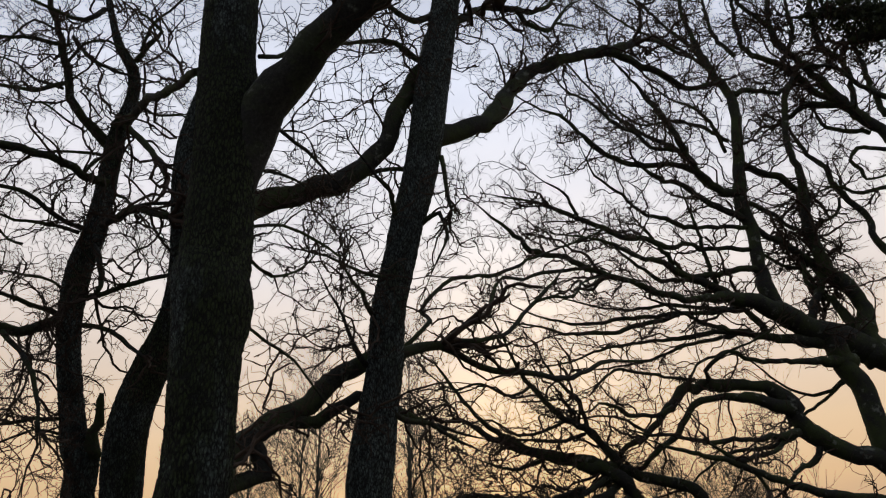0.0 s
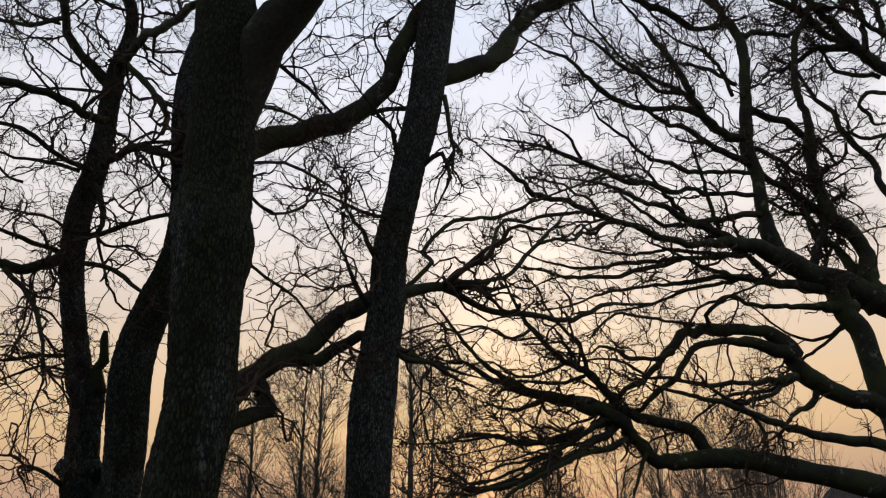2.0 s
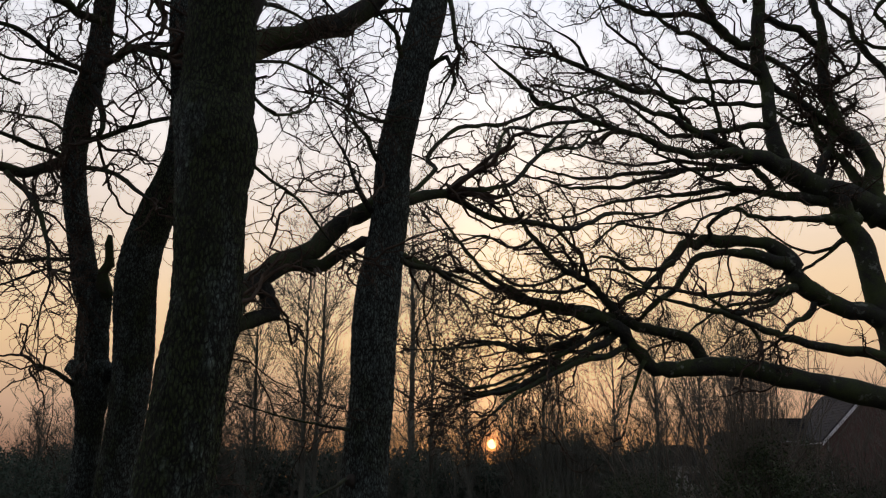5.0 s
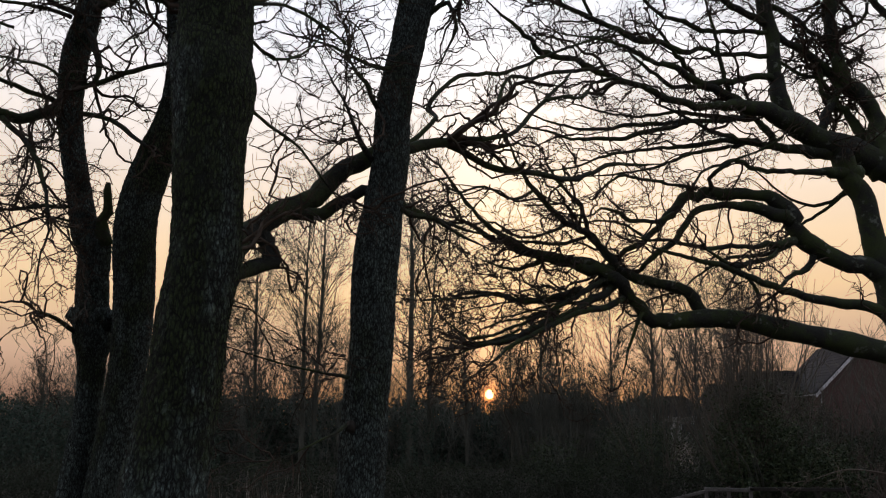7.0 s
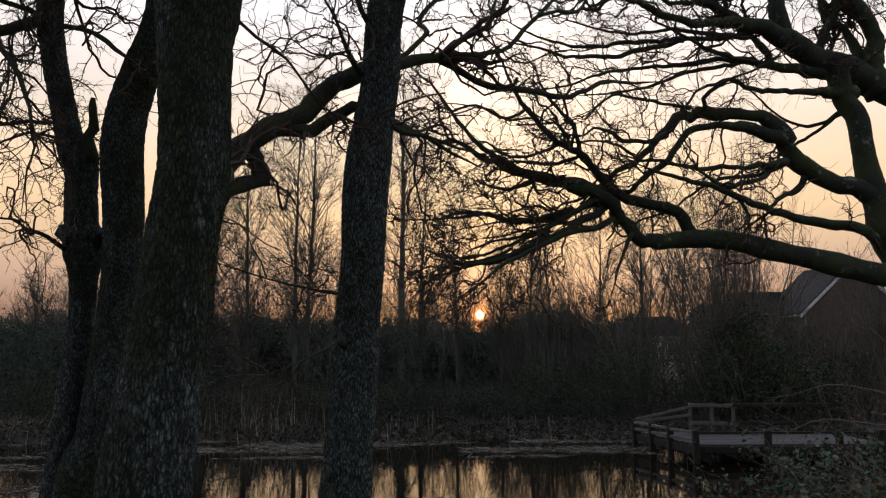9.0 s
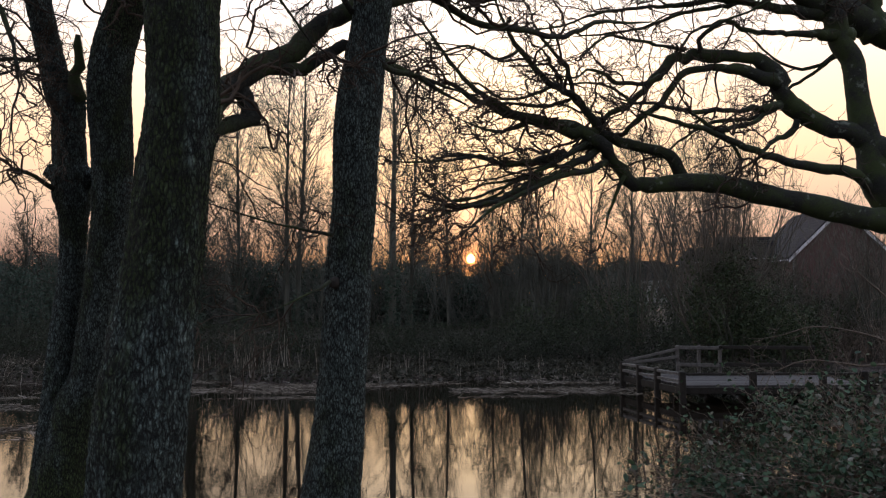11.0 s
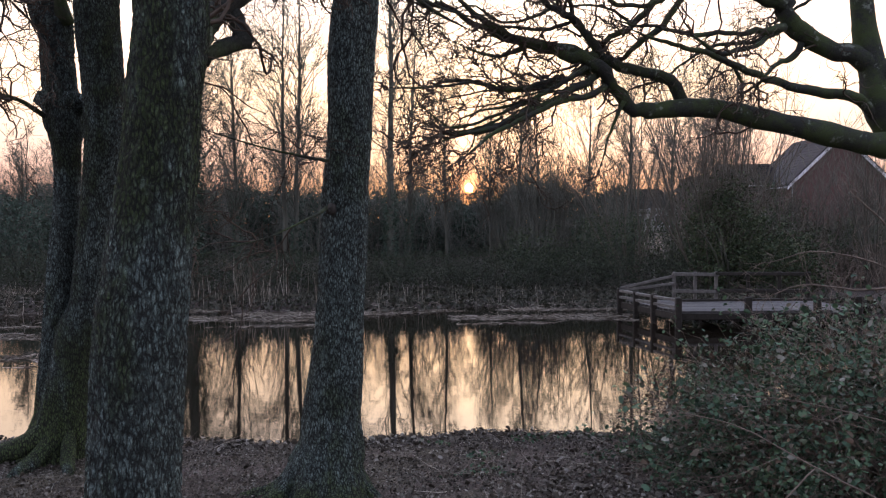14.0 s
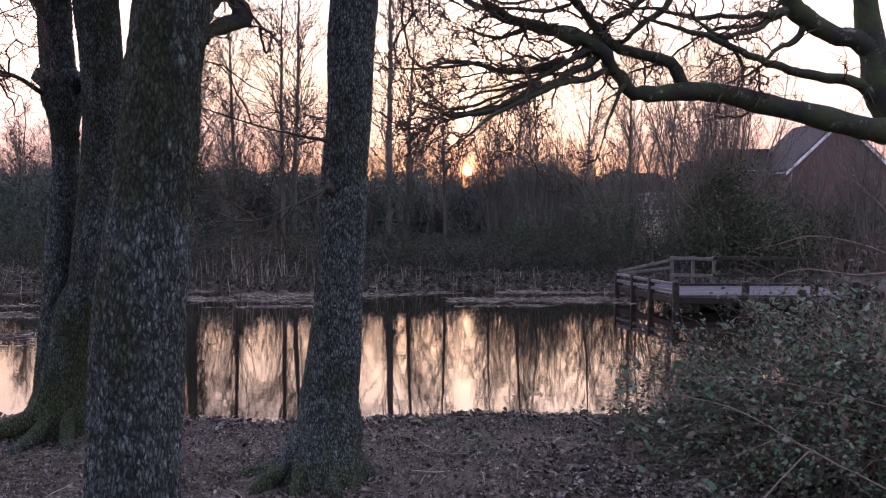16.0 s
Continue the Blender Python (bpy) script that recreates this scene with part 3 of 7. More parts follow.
NEAR_OAK_LIMBS.append(('branch', ((-0.02, 5.60, 3.85, 0.017), (0.20, 5.80, 4.05, 0.020), (0.29, 6.00, 4.16, 0.021), (0.33, 6.20, 4.41, 0.014), (0.44, 6.40, 4.66, 0.015), (0.63, 6.60, 4.72, 0.018), (0.84, 6.80, 4.86, 0.019), (1.09, 7.00, 4.97, 0.019), (1.35, 7.20, 5.10, 0.014))))
NEAR_OAK_LIMBS.append(('branch', ((-0.42, 5.20, 3.55, 0.018), (-0.19, 5.50, 3.91, 0.019), (-0.26, 5.80, 4.14, 0.018), (-0.01, 6.10, 4.51, 0.019), (0.39, 6.40, 4.69, 0.018), (0.79, 6.70, 4.99, 0.013), (1.35, 7.00, 5.33, 0.011))))
NEAR_OAK_LIMBS.append(('branch', ((-1.21, 3.00, 4.29, 0.019), (-1.61, 3.63, 4.69, 0.025), (-2.05, 4.27, 5.08, 0.031), (-2.45, 4.90, 5.41, 0.030))))
NEAR_OAK_LIMBS.append(('branch', ((-0.83, 2.80, 3.30, 0.008), (-0.73, 3.00, 3.41, 0.007), (-0.62, 3.20, 3.43, 0.007), (-0.54, 3.40, 3.44, 0.006))))
NEAR_OAK_LIMBS.append(('branch', ((-0.82, 2.80, 3.16, 0.007), (-0.76, 2.97, 3.15, 0.007), (-0.68, 3.13, 3.25, 0.005), (-0.64, 3.30, 3.41, 0.004))))
NEAR_OAK_LIMBS.append(('branch', ((-0.81, 2.80, 2.87, 0.007), (-0.77, 3.00, 2.87, 0.007), (-0.69, 3.20, 2.85, 0.006), (-0.63, 3.40, 2.78, 0.005))))
NEAR_OAK_LIMBS.append(('branch', ((-0.87, 2.90, 3.64, 0.009), (-0.79, 3.15, 3.77, 0.009), (-0.73, 3.40, 3.85, 0.007))))
NEAR_OAK_LIMBS.append(('branch', ((-0.82, 2.90, 3.90, 0.010), (-0.73, 3.10, 3.92, 0.010), (-0.66, 3.30, 3.94, 0.009), (-0.62, 3.50, 3.97, 0.006))))
NEAR_OAK_LIMBS.append(('branch', ((-0.88, 2.90, 4.28, 0.012), (-0.82, 3.00, 4.36, 0.011), (-0.76, 3.10, 4.48, 0.009))))

SLIM_OAK_LIMBS = []
SLIM_OAK_LIMBS.append(('trunk', ((-0.70, 4.62, -0.14, 0.284), (-0.69, 4.62, 0.16, 0.212), (-0.66, 4.64, 0.32, 0.186), (-0.66, 4.65, 0.49, 0.172), (-0.63, 4.67, 0.82, 0.154), (-0.61, 4.68, 1.15, 0.143), (-0.59, 4.71, 1.48, 0.141), (-0.58, 4.72, 1.81, 0.132), (-0.55, 4.73, 2.14, 0.131), (-0.54, 4.75, 2.53, 0.137), (-0.52, 4.77, 2.81, 0.140), (-0.49, 4.77, 3.05, 0.121), (-0.45, 4.79, 3.33, 0.116), (-0.43, 4.80, 3.72, 0.116), (-0.35, 4.82, 4.14, 0.111), (-0.31, 4.83, 4.37, 0.114), (-0.22, 4.85, 4.75, 0.125), (-0.16, 4.87, 5.14, 0.131), (-0.10, 4.88, 5.63, 0.126), (-0.02, 4.90, 6.14, 0.116), (0.03, 4.91, 6.52, 0.119), (0.19, 4.93, 7.51, 0.120))))
SLIM_OAK_LIMBS.append(('limb', ((-0.16, 4.94, 5.17, 0.098), (0.04, 5.08, 5.32, 0.075), (0.24, 5.22, 5.47, 0.070), (0.38, 5.37, 5.66, 0.078), (0.48, 5.51, 5.90, 0.083), (0.59, 5.65, 6.16, 0.070), (0.77, 5.80, 6.43, 0.065), (0.98, 5.93, 6.63, 0.056), (1.22, 6.08, 6.80, 0.049), (1.48, 6.23, 6.99, 0.054), (1.72, 6.36, 7.13, 0.058), (1.97, 6.51, 7.32, 0.029))))
SLIM_OAK_LIMBS.append(('branch', ((1.72, 6.41, 7.14, 0.041), (1.95, 6.55, 7.12, 0.038), (2.15, 6.70, 7.12, 0.036), (2.37, 6.85, 7.15, 0.037), (2.59, 6.99, 7.10, 0.030), (2.95, 7.14, 7.25, 0.022))))
SLIM_OAK_LIMBS.append(('branch', ((1.85, 6.51, 7.29, 0.036), (2.10, 6.72, 7.55, 0.027), (2.38, 6.93, 7.69, 0.022), (2.65, 7.14, 7.70, 0.016))))
SLIM_OAK_LIMBS.append(('branch', ((-0.00, 4.94, 6.19, 0.046), (0.17, 5.09, 6.50, 0.034), (0.38, 5.25, 6.73, 0.029), (0.59, 5.41, 6.86, 0.030), (0.81, 5.57, 6.96, 0.021), (1.00, 5.72, 7.17, 0.019), (1.27, 5.88, 7.56, 0.014))))
SLIM_OAK_LIMBS.append(('branch', ((0.66, 5.46, 6.89, 0.028), (0.75, 5.54, 6.81, 0.028), (0.85, 5.60, 6.79, 0.023), (0.96, 5.67, 6.80, 0.021), (1.05, 5.75, 6.97, 0.019), (1.18, 5.81, 7.22, 0.014), (1.30, 5.88, 7.34, 0.008))))
SLIM_OAK_LIMBS.append(('branch', ((1.02, 5.57, 6.81, 0.013), (1.15, 5.67, 6.87, 0.011), (1.29, 5.78, 6.92, 0.008))))
SLIM_OAK_LIMBS.append(('branch', ((-0.07, 4.94, 5.90, 0.032), (-0.23, 4.83, 5.86, 0.026), (-0.38, 4.73, 5.91, 0.022), (-0.54, 4.62, 5.85, 0.019), (-0.71, 4.52, 5.75, 0.013))))
SLIM_OAK_LIMBS.append(('branch', ((-0.06, 4.94, 6.37, 0.033), (-0.24, 4.76, 6.16, 0.024), (-0.36, 4.59, 6.11, 0.020), (-0.47, 4.41, 6.07, 0.015))))
SLIM_OAK_LIMBS.append(('branch', ((-0.26, 4.94, 4.91, 0.025), (-0.44, 5.04, 4.98, 0.019), (-0.61, 5.15, 5.02, 0.016))))
SLIM_OAK_LIMBS.append(('branch', ((-0.38, 4.73, 4.41, 0.018), (-0.41, 4.62, 4.53, 0.016), (-0.48, 4.52, 4.58, 0.014))))
SLIM_OAK_LIMBS.append(('branch', ((-0.41, 4.73, 3.94, 0.015), (-0.59, 4.62, 3.92, 0.013), (-0.80, 4.52, 4.00, 0.009), (-1.00, 4.41, 4.01, 0.005))))
SLIM_OAK_LIMBS.append(('branch', ((-0.05, 4.83, 4.93, 0.019), (-0.02, 4.78, 4.65, 0.016), (0.01, 4.73, 4.43, 0.012))))
SLIM_OAK_LIMBS.append(('branch', ((-0.21, 4.83, 4.37, 0.020), (-0.08, 4.80, 4.45, 0.016), (-0.03, 4.76, 4.23, 0.012), (-0.09, 4.73, 4.06, 0.007))))
SLIM_OAK_LIMBS.append(('branch', ((-0.53, 4.73, 3.67, 0.018), (-0.59, 4.62, 3.78, 0.015), (-0.68, 4.52, 3.90, 0.009))))
SLIM_OAK_LIMBS.append(('branch', ((-0.56, 4.73, 3.32, 0.018), (-0.63, 4.62, 3.44, 0.016), (-0.69, 4.52, 3.58, 0.011), (-0.76, 4.41, 3.70, 0.007))))
SLIM_OAK_LIMBS.append(('branch', ((-0.38, 4.73, 3.00, 0.021), (-0.33, 4.91, 3.02, 0.021), (-0.19, 5.07, 3.03, 0.017), (-0.01, 5.25, 2.96, 0.012))))
SLIM_OAK_LIMBS.append(('branch', ((-0.66, 4.62, 1.97, 0.013), (-0.78, 4.52, 1.99, 0.008), (-0.91, 4.41, 2.01, 0.006), (-1.16, 4.31, 2.08, 0.004))))
SLIM_OAK_LIMBS.append(('branch', ((-0.67, 4.57, 1.70, 0.013), (-0.75, 4.44, 1.64, 0.006), (-0.92, 4.33, 1.55, 0.004), (-1.08, 4.20, 1.50, 0.004))))

TWIN_OAK_LIMBS = []
TWIN_OAK_LIMBS.append(('trunk', ((-2.76, 5.60, -0.15, 0.381), (-2.71, 5.58, 0.04, 0.256), (-2.67, 5.56, 0.21, 0.207), (-2.63, 5.54, 0.41, 0.182), (-2.58, 5.52, 0.64, 0.161), (-2.53, 5.50, 0.88, 0.148), (-2.45, 5.48, 1.06, 0.124), (-2.37, 5.44, 1.46, 0.127), (-2.32, 5.41, 1.84, 0.120), (-2.26, 5.36, 2.22, 0.124), (-2.25, 5.33, 2.58, 0.130), (-2.25, 5.26, 3.00, 0.139), (-2.20, 5.22, 3.28, 0.136), (-2.10, 5.19, 3.56, 0.125), (-2.01, 5.15, 3.76, 0.114), (-1.95, 5.11, 3.95, 0.108), (-1.93, 5.08, 4.20, 0.102), (-1.94, 5.04, 4.46, 0.099), (-1.98, 5.01, 4.87, 0.095), (-1.98, 4.97, 5.20, 0.085), (-1.93, 4.93, 5.46, 0.076), (-1.86, 4.90, 5.78, 0.070), (-1.81, 4.86, 6.33, 0.064))))
TWIN_OAK_LIMBS.append(('stem', ((-2.76, 5.52, 0.32, 0.091), (-2.73, 5.50, 0.52, 0.086), (-2.69, 5.48, 0.84, 0.078), (-2.64, 5.51, 1.38, 0.089), (-2.59, 5.51, 1.84, 0.087), (-2.58, 5.50, 2.15, 0.096), (-2.58, 5.48, 2.34, 0.134), (-2.60, 5.47, 2.51, 0.111), (-2.61, 5.46, 2.75, 0.106), (-2.61, 5.45, 2.97, 0.106), (-2.67, 5.44, 3.03, 0.098), (-2.75, 5.43, 3.35, 0.087), (-2.85, 5.43, 3.78, 0.085), (-2.88, 5.42, 4.08, 0.087), (-2.87, 5.41, 4.41, 0.094), (-2.80, 5.39, 4.69, 0.090), (-2.77, 5.38, 5.04, 0.079), (-2.76, 5.37, 5.42, 0.077), (-2.74, 5.36, 5.65, 0.073), (-2.67, 5.35, 5.97, 0.055), (-2.70, 5.35, 6.26, 0.049), (-2.86, 5.34, 6.55, 0.040), (-2.98, 5.33, 6.90, 0.031), (-3.12, 5.31, 7.38, 0.026))))
TWIN_OAK_LIMBS.append(('limb', ((-2.79, 5.43, 5.51, 0.047), (-2.98, 5.36, 5.72, 0.041), (-3.16, 5.29, 5.95, 0.036), (-3.24, 5.22, 6.32, 0.032), (-3.37, 5.16, 6.70, 0.027), (-3.49, 5.09, 7.03, 0.023))))
TWIN_OAK_LIMBS.append(('branch', ((-2.68, 5.31, 6.34, 0.025), (-2.57, 5.26, 6.48, 0.023), (-2.44, 5.20, 6.56, 0.019), (-2.52, 5.15, 6.65, 0.017), (-2.59, 5.09, 6.67, 0.012))))
TWIN_OAK_LIMBS.append(('branch', ((-2.67, 5.31, 5.68, 0.033), (-2.46, 5.17, 5.43, 0.027), (-2.24, 5.01, 5.14, 0.024), (-2.06, 4.86, 4.86, 0.020))))
TWIN_OAK_LIMBS.append(('limb', ((-2.72, 5.31, 5.11, 0.034), (-2.86, 5.18, 5.12, 0.033), (-2.97, 5.04, 5.16, 0.031), (-3.13, 4.91, 5.18, 0.032), (-3.31, 4.77, 5.14, 0.034), (-3.48, 4.64, 5.09, 0.028))))
TWIN_OAK_LIMBS.append(('branch', ((-2.79, 5.31, 4.68, 0.024), (-2.89, 5.15, 4.67, 0.019), (-2.98, 4.98, 4.71, 0.019), (-3.07, 4.81, 4.75, 0.018), (-3.15, 4.64, 4.71, 0.016))))
TWIN_OAK_LIMBS.append(('limb', ((-2.90, 5.43, 4.03, 0.038), (-2.95, 5.26, 3.91, 0.037), (-2.98, 5.09, 3.81, 0.037), (-3.04, 4.92, 3.74, 0.035), (-3.18, 4.75, 3.74, 0.029))))
TWIN_OAK_LIMBS.append(('branch', ((-2.95, 5.43, 4.03, 0.024), (-3.02, 5.24, 4.03, 0.020), (-3.07, 5.05, 4.01, 0.018), (-3.11, 4.86, 3.99, 0.016))))
TWIN_OAK_LIMBS.append(('branch', ((-2.78, 5.31, 4.10, 0.023), (-2.51, 5.17, 4.10, 0.020), (-2.24, 5.01, 4.09, 0.018), (-1.94, 4.86, 4.07, 0.014))))
TWIN_OAK_LIMBS.append(('branch', ((-2.74, 5.31, 3.91, 0.020), (-2.45, 5.20, 3.81, 0.018), (-2.25, 5.09, 3.65, 0.016), (-2.10, 4.98, 3.53, 0.011))))
TWIN_OAK_LIMBS.append(('branch', ((-2.70, 5.31, 4.73, 0.031), (-2.50, 5.12, 4.69, 0.032), (-2.29, 4.94, 4.65, 0.031), (-1.96, 4.75, 4.47, 0.027))))
TWIN_OAK_LIMBS.append(('stub', ((-2.53, 5.43, 2.96, 0.054), (-2.52, 5.39, 3.13, 0.047), (-2.50, 5.35, 3.26, 0.034), (-2.49, 5.31, 3.39, 0.018))))
TWIN_OAK_LIMBS.append(('branch', ((-3.03, 4.86, 3.70, 0.019), (-2.78, 4.78, 3.47, 0.017), (-2.63, 4.72, 3.22, 0.015), (-2.52, 4.64, 2.95, 0.009))))
TWIN_OAK_LIMBS.append(('branch', ((-2.79, 5.43, 3.25, 0.014), (-2.85, 5.15, 3.17, 0.014), (-2.90, 4.86, 3.07, 0.011))))
TWIN_OAK_LIMBS.append(('branch', ((-2.66, 5.43, 2.33, 0.017), (-2.70, 5.20, 2.41, 0.015), (-2.72, 4.98, 2.42, 0.012))))
TWIN_OAK_LIMBS.append(('branch', ((-2.75, 5.31, 4.56, 0.026), (-2.62, 5.26, 4.29, 0.025), (-2.61, 5.20, 4.09, 0.017))))
TWIN_OAK_LIMBS.append(('branch', ((-3.04, 5.31, 6.96, 0.023), (-3.14, 5.20, 6.73, 0.023), (-3.33, 5.09, 6.74, 0.017), (-3.59, 4.98, 6.83, 0.012))))
TWIN_OAK_LIMBS.append(('branch', ((-3.18, 5.20, 6.05, 0.021), (-3.30, 4.98, 5.82, 0.018), (-3.42, 4.75, 5.69, 0.015))))
TWIN_OAK_LIMBS.append(('branch', ((-3.24, 5.20, 6.46, 0.019), (-3.40, 4.98, 6.35, 0.017), (-3.54, 4.75, 6.18, 0.014))))
TWIN_OAK_LIMBS.append(('branch', ((-3.21, 5.20, 6.55, 0.019), (-2.97, 5.17, 6.25, 0.019), (-2.81, 5.12, 6.12, 0.017), (-2.54, 5.09, 5.99, 0.011))))
TWIN_OAK_LIMBS.append(('branch', ((-2.87, 5.30, 4.67, 0.017), (-3.02, 5.22, 4.70, 0.016), (-3.12, 5.15, 4.69, 0.014), (-3.26, 5.07, 4.68, 0.012), (-3.38, 5.00, 4.71, 0.010))))
TWIN_OAK_LIMBS.append(('branch', ((-3.11, 5.00, 4.43, 0.012), (-3.19, 4.95, 4.45, 0.010), (-3.26, 4.90, 4.52, 0.008))))
TWIN_OAK_LIMBS.append(('branch', ((-2.93, 5.30, 4.21, 0.013), (-2.97, 5.23, 4.24, 0.011), (-3.12, 5.17, 4.26, 0.010), (-3.30, 5.10, 4.28, 0.008))))
TWIN_OAK_LIMBS.append(('branch', ((-3.20, 5.20, 4.07, 0.010), (-3.25, 5.20, 4.18, 0.008), (-3.21, 5.20, 4.24, 0.006))))
TWIN_OAK_LIMBS.append(('branch', ((-2.77, 5.40, 3.13, 0.012), (-2.91, 5.30, 3.14, 0.010), (-3.07, 5.20, 3.04, 0.009), (-3.09, 5.10, 2.99, 0.007))))
TWIN_OAK_LIMBS.append(('branch', ((-2.86, 5.20, 3.17, 0.010), (-2.78, 5.13, 2.99, 0.008), (-2.79, 5.07, 2.83, 0.007), (-2.76, 5.00, 2.68, 0.005))))
TWIN_OAK_LIMBS.append(('branch', ((-2.85, 5.20, 3.15, 0.008), (-2.77, 5.25, 3.03, 0.006), (-2.67, 5.30, 2.93, 0.004))))
TWIN_OAK_LIMBS.append(('branch', ((-2.99, 5.20, 3.55, 0.010), (-2.88, 5.25, 3.51, 0.008), (-2.80, 5.30, 3.41, 0.006))))
TWIN_OAK_LIMBS.append(('branch', ((-3.19, 5.20, 5.99, 0.012), (-3.42, 5.13, 6.05, 0.010), (-3.55, 5.07, 6.17, 0.009), (-3.69, 5.00, 6.20, 0.007))))
TWIN_OAK_LIMBS.append(('branch', ((-3.24, 5.10, 6.49, 0.012), (-3.50, 5.07, 6.64, 0.010), (-3.60, 5.03, 6.47, 0.009), (-3.71, 5.00, 6.29, 0.007))))
TWIN_OAK_LIMBS.append(('branch', ((-2.76, 5.30, 5.37, 0.014), (-3.01, 5.23, 5.38, 0.012), (-3.20, 5.17, 5.34, 0.010), (-3.35, 5.10, 5.34, 0.009))))
TWIN_OAK_LIMBS.append(('branch', ((-2.76, 5.30, 5.36, 0.016), (-2.84, 5.25, 5.29, 0.015), (-2.87, 5.20, 5.15, 0.013))))
TWIN_OAK_LIMBS.append(('branch', ((-2.93, 5.20, 5.54, 0.011), (-3.01, 5.15, 5.59, 0.010), (-3.15, 5.10, 5.68, 0.009), (-3.27, 5.05, 5.75, 0.008), (-3.37, 5.00, 5.69, 0.007))))
TWIN_OAK_LIMBS.append(('branch', ((-2.49, 5.30, 4.88, 0.015), (-2.37, 5.30, 4.90, 0.015), (-2.20, 5.30, 4.90, 0.014), (-2.06, 5.30, 4.87, 0.013))))
TWIN_OAK_LIMBS.append(('branch', ((-2.64, 5.30, 5.00, 0.013), (-2.56, 5.30, 4.96, 0.013), (-2.48, 5.30, 4.88, 0.013))))
TWIN_OAK_LIMBS.append(('branch', ((-3.21, 5.20, 6.27, 0.014), (-3.08, 5.17, 6.44, 0.012), (-2.86, 5.13, 6.42, 0.010), (-2.66, 5.10, 6.28, 0.007))))
TWIN_OAK_LIMBS.append(('branch', ((-2.59, 5.20, 6.36, 0.014), (-2.52, 5.17, 6.61, 0.013), (-2.37, 5.13, 6.73, 0.011), (-2.23, 5.10, 6.86, 0.010))))
TWIN_OAK_LIMBS.append(('branch', ((-2.56, 5.20, 5.83, 0.014), (-2.32, 5.13, 5.62, 0.011), (-2.12, 5.07, 5.59, 0.009), (-1.96, 5.00, 5.40, 0.007))))

TWIN_OAK_LIMBS.append(('burr', ((-2.610, 5.446, 2.479, 0.107), (-2.519, 5.446, 2.434, 0.099), (-2.459, 5.446, 2.396, 0.065), (-2.422, 5.446, 2.373, 0.027))))
TWIN_OAK_LIMBS.append(('burr', ((-2.603, 5.446, 2.441, 0.114), (-2.664, 5.446, 2.457, 0.076), (-2.709, 5.446, 2.472, 0.050), (-2.731, 5.446, 2.487, 0.019))))
BROAD_OAK_LIMBS = []
BROAD_OAK_LIMBS.append(('trunk', ((8.22, 11.65, -0.10, 0.750), (8.15, 11.65, 0.60, 0.580), (7.97, 11.65, 0.65, 0.544), (7.65, 11.65, 1.47, 0.506), (7.27, 11.65, 2.21, 0.432), (6.70, 11.65, 2.82, 0.345), (6.34, 11.65, 3.26, 0.265), (6.21, 11.65, 3.74, 0.200), (6.09, 11.65, 4.23, 0.178), (6.05, 11.65, 4.60, 0.162), (6.00, 11.65, 5.04, 0.156), (5.83, 11.65, 5.32, 0.157), (5.76, 11.65, 5.68, 0.167), (5.66, 11.65, 5.83, 0.137))))
BROAD_OAK_LIMBS.append(('limb', ((7.08, 11.65, 2.53, 0.288), (6.61, 11.55, 2.61, 0.214), (6.07, 11.46, 2.69, 0.177), (5.54, 11.36, 2.79, 0.165), (4.70, 11.26, 2.97, 0.153), (3.88, 11.17, 3.12, 0.138), (3.22, 11.07, 3.16, 0.123), (2.62, 10.98, 3.13, 0.101), (2.40, 10.88, 3.30, 0.087), (2.23, 10.78, 3.51, 0.086), (2.06, 10.69, 3.68, 0.092), (1.59, 10.59, 3.83, 0.071), (1.07, 10.50, 3.93, 0.058), (0.55, 10.40, 4.10, 0.045), (0.04, 10.30, 4.38, 0.028))))
BROAD_OAK_LIMBS.append(('branch', ((3.34, 11.20, 3.24, 0.102), (3.15, 11.11, 3.53, 0.085), (2.81, 11.01, 3.63, 0.077), (2.48, 10.92, 3.69, 0.076), (2.16, 10.83, 3.80, 0.068), (1.91, 10.73, 4.09, 0.045), (1.60, 10.64, 4.36, 0.033))))
BROAD_OAK_LIMBS.append(('branch', ((2.13, 10.86, 3.64, 0.057), (1.82, 10.62, 3.41, 0.052), (1.42, 10.37, 3.17, 0.047), (0.96, 10.12, 2.96, 0.043), (0.59, 9.88, 2.77, 0.031), (0.18, 9.63, 2.67, 0.017))))
BROAD_OAK_LIMBS.append(('branch', ((2.09, 10.86, 3.68, 0.042), (1.61, 10.66, 3.50, 0.041), (1.14, 10.46, 3.34, 0.040), (0.69, 10.26, 3.33, 0.032), (0.32, 10.06, 3.38, 0.025), (-0.03, 9.86, 3.33, 0.017))))
BROAD_OAK_LIMBS.append(('branch', ((2.25, 10.86, 3.47, 0.046), (1.97, 10.57, 3.27, 0.041), (1.55, 10.28, 3.17, 0.036), (1.09, 9.99, 2.94, 0.031), (0.65, 9.70, 2.71, 0.027), (0.30, 9.41, 2.42, 0.016))))
BROAD_OAK_LIMBS.append(('branch', ((2.44, 10.86, 3.23, 0.030), (2.31, 10.79, 2.95, 0.023), (2.19, 10.71, 2.72, 0.019), (2.13, 10.64, 2.53, 0.011))))
BROAD_OAK_LIMBS.append(('branch', ((6.33, 11.65, 3.02, 0.090), (5.91, 11.49, 3.32, 0.080), (5.51, 11.33, 3.39, 0.075), (4.96, 11.17, 3.43, 0.066), (4.35, 11.01, 3.57, 0.054), (3.83, 10.85, 3.75, 0.045), (3.40, 10.69, 3.86, 0.037), (2.83, 10.53, 3.96, 0.026))))
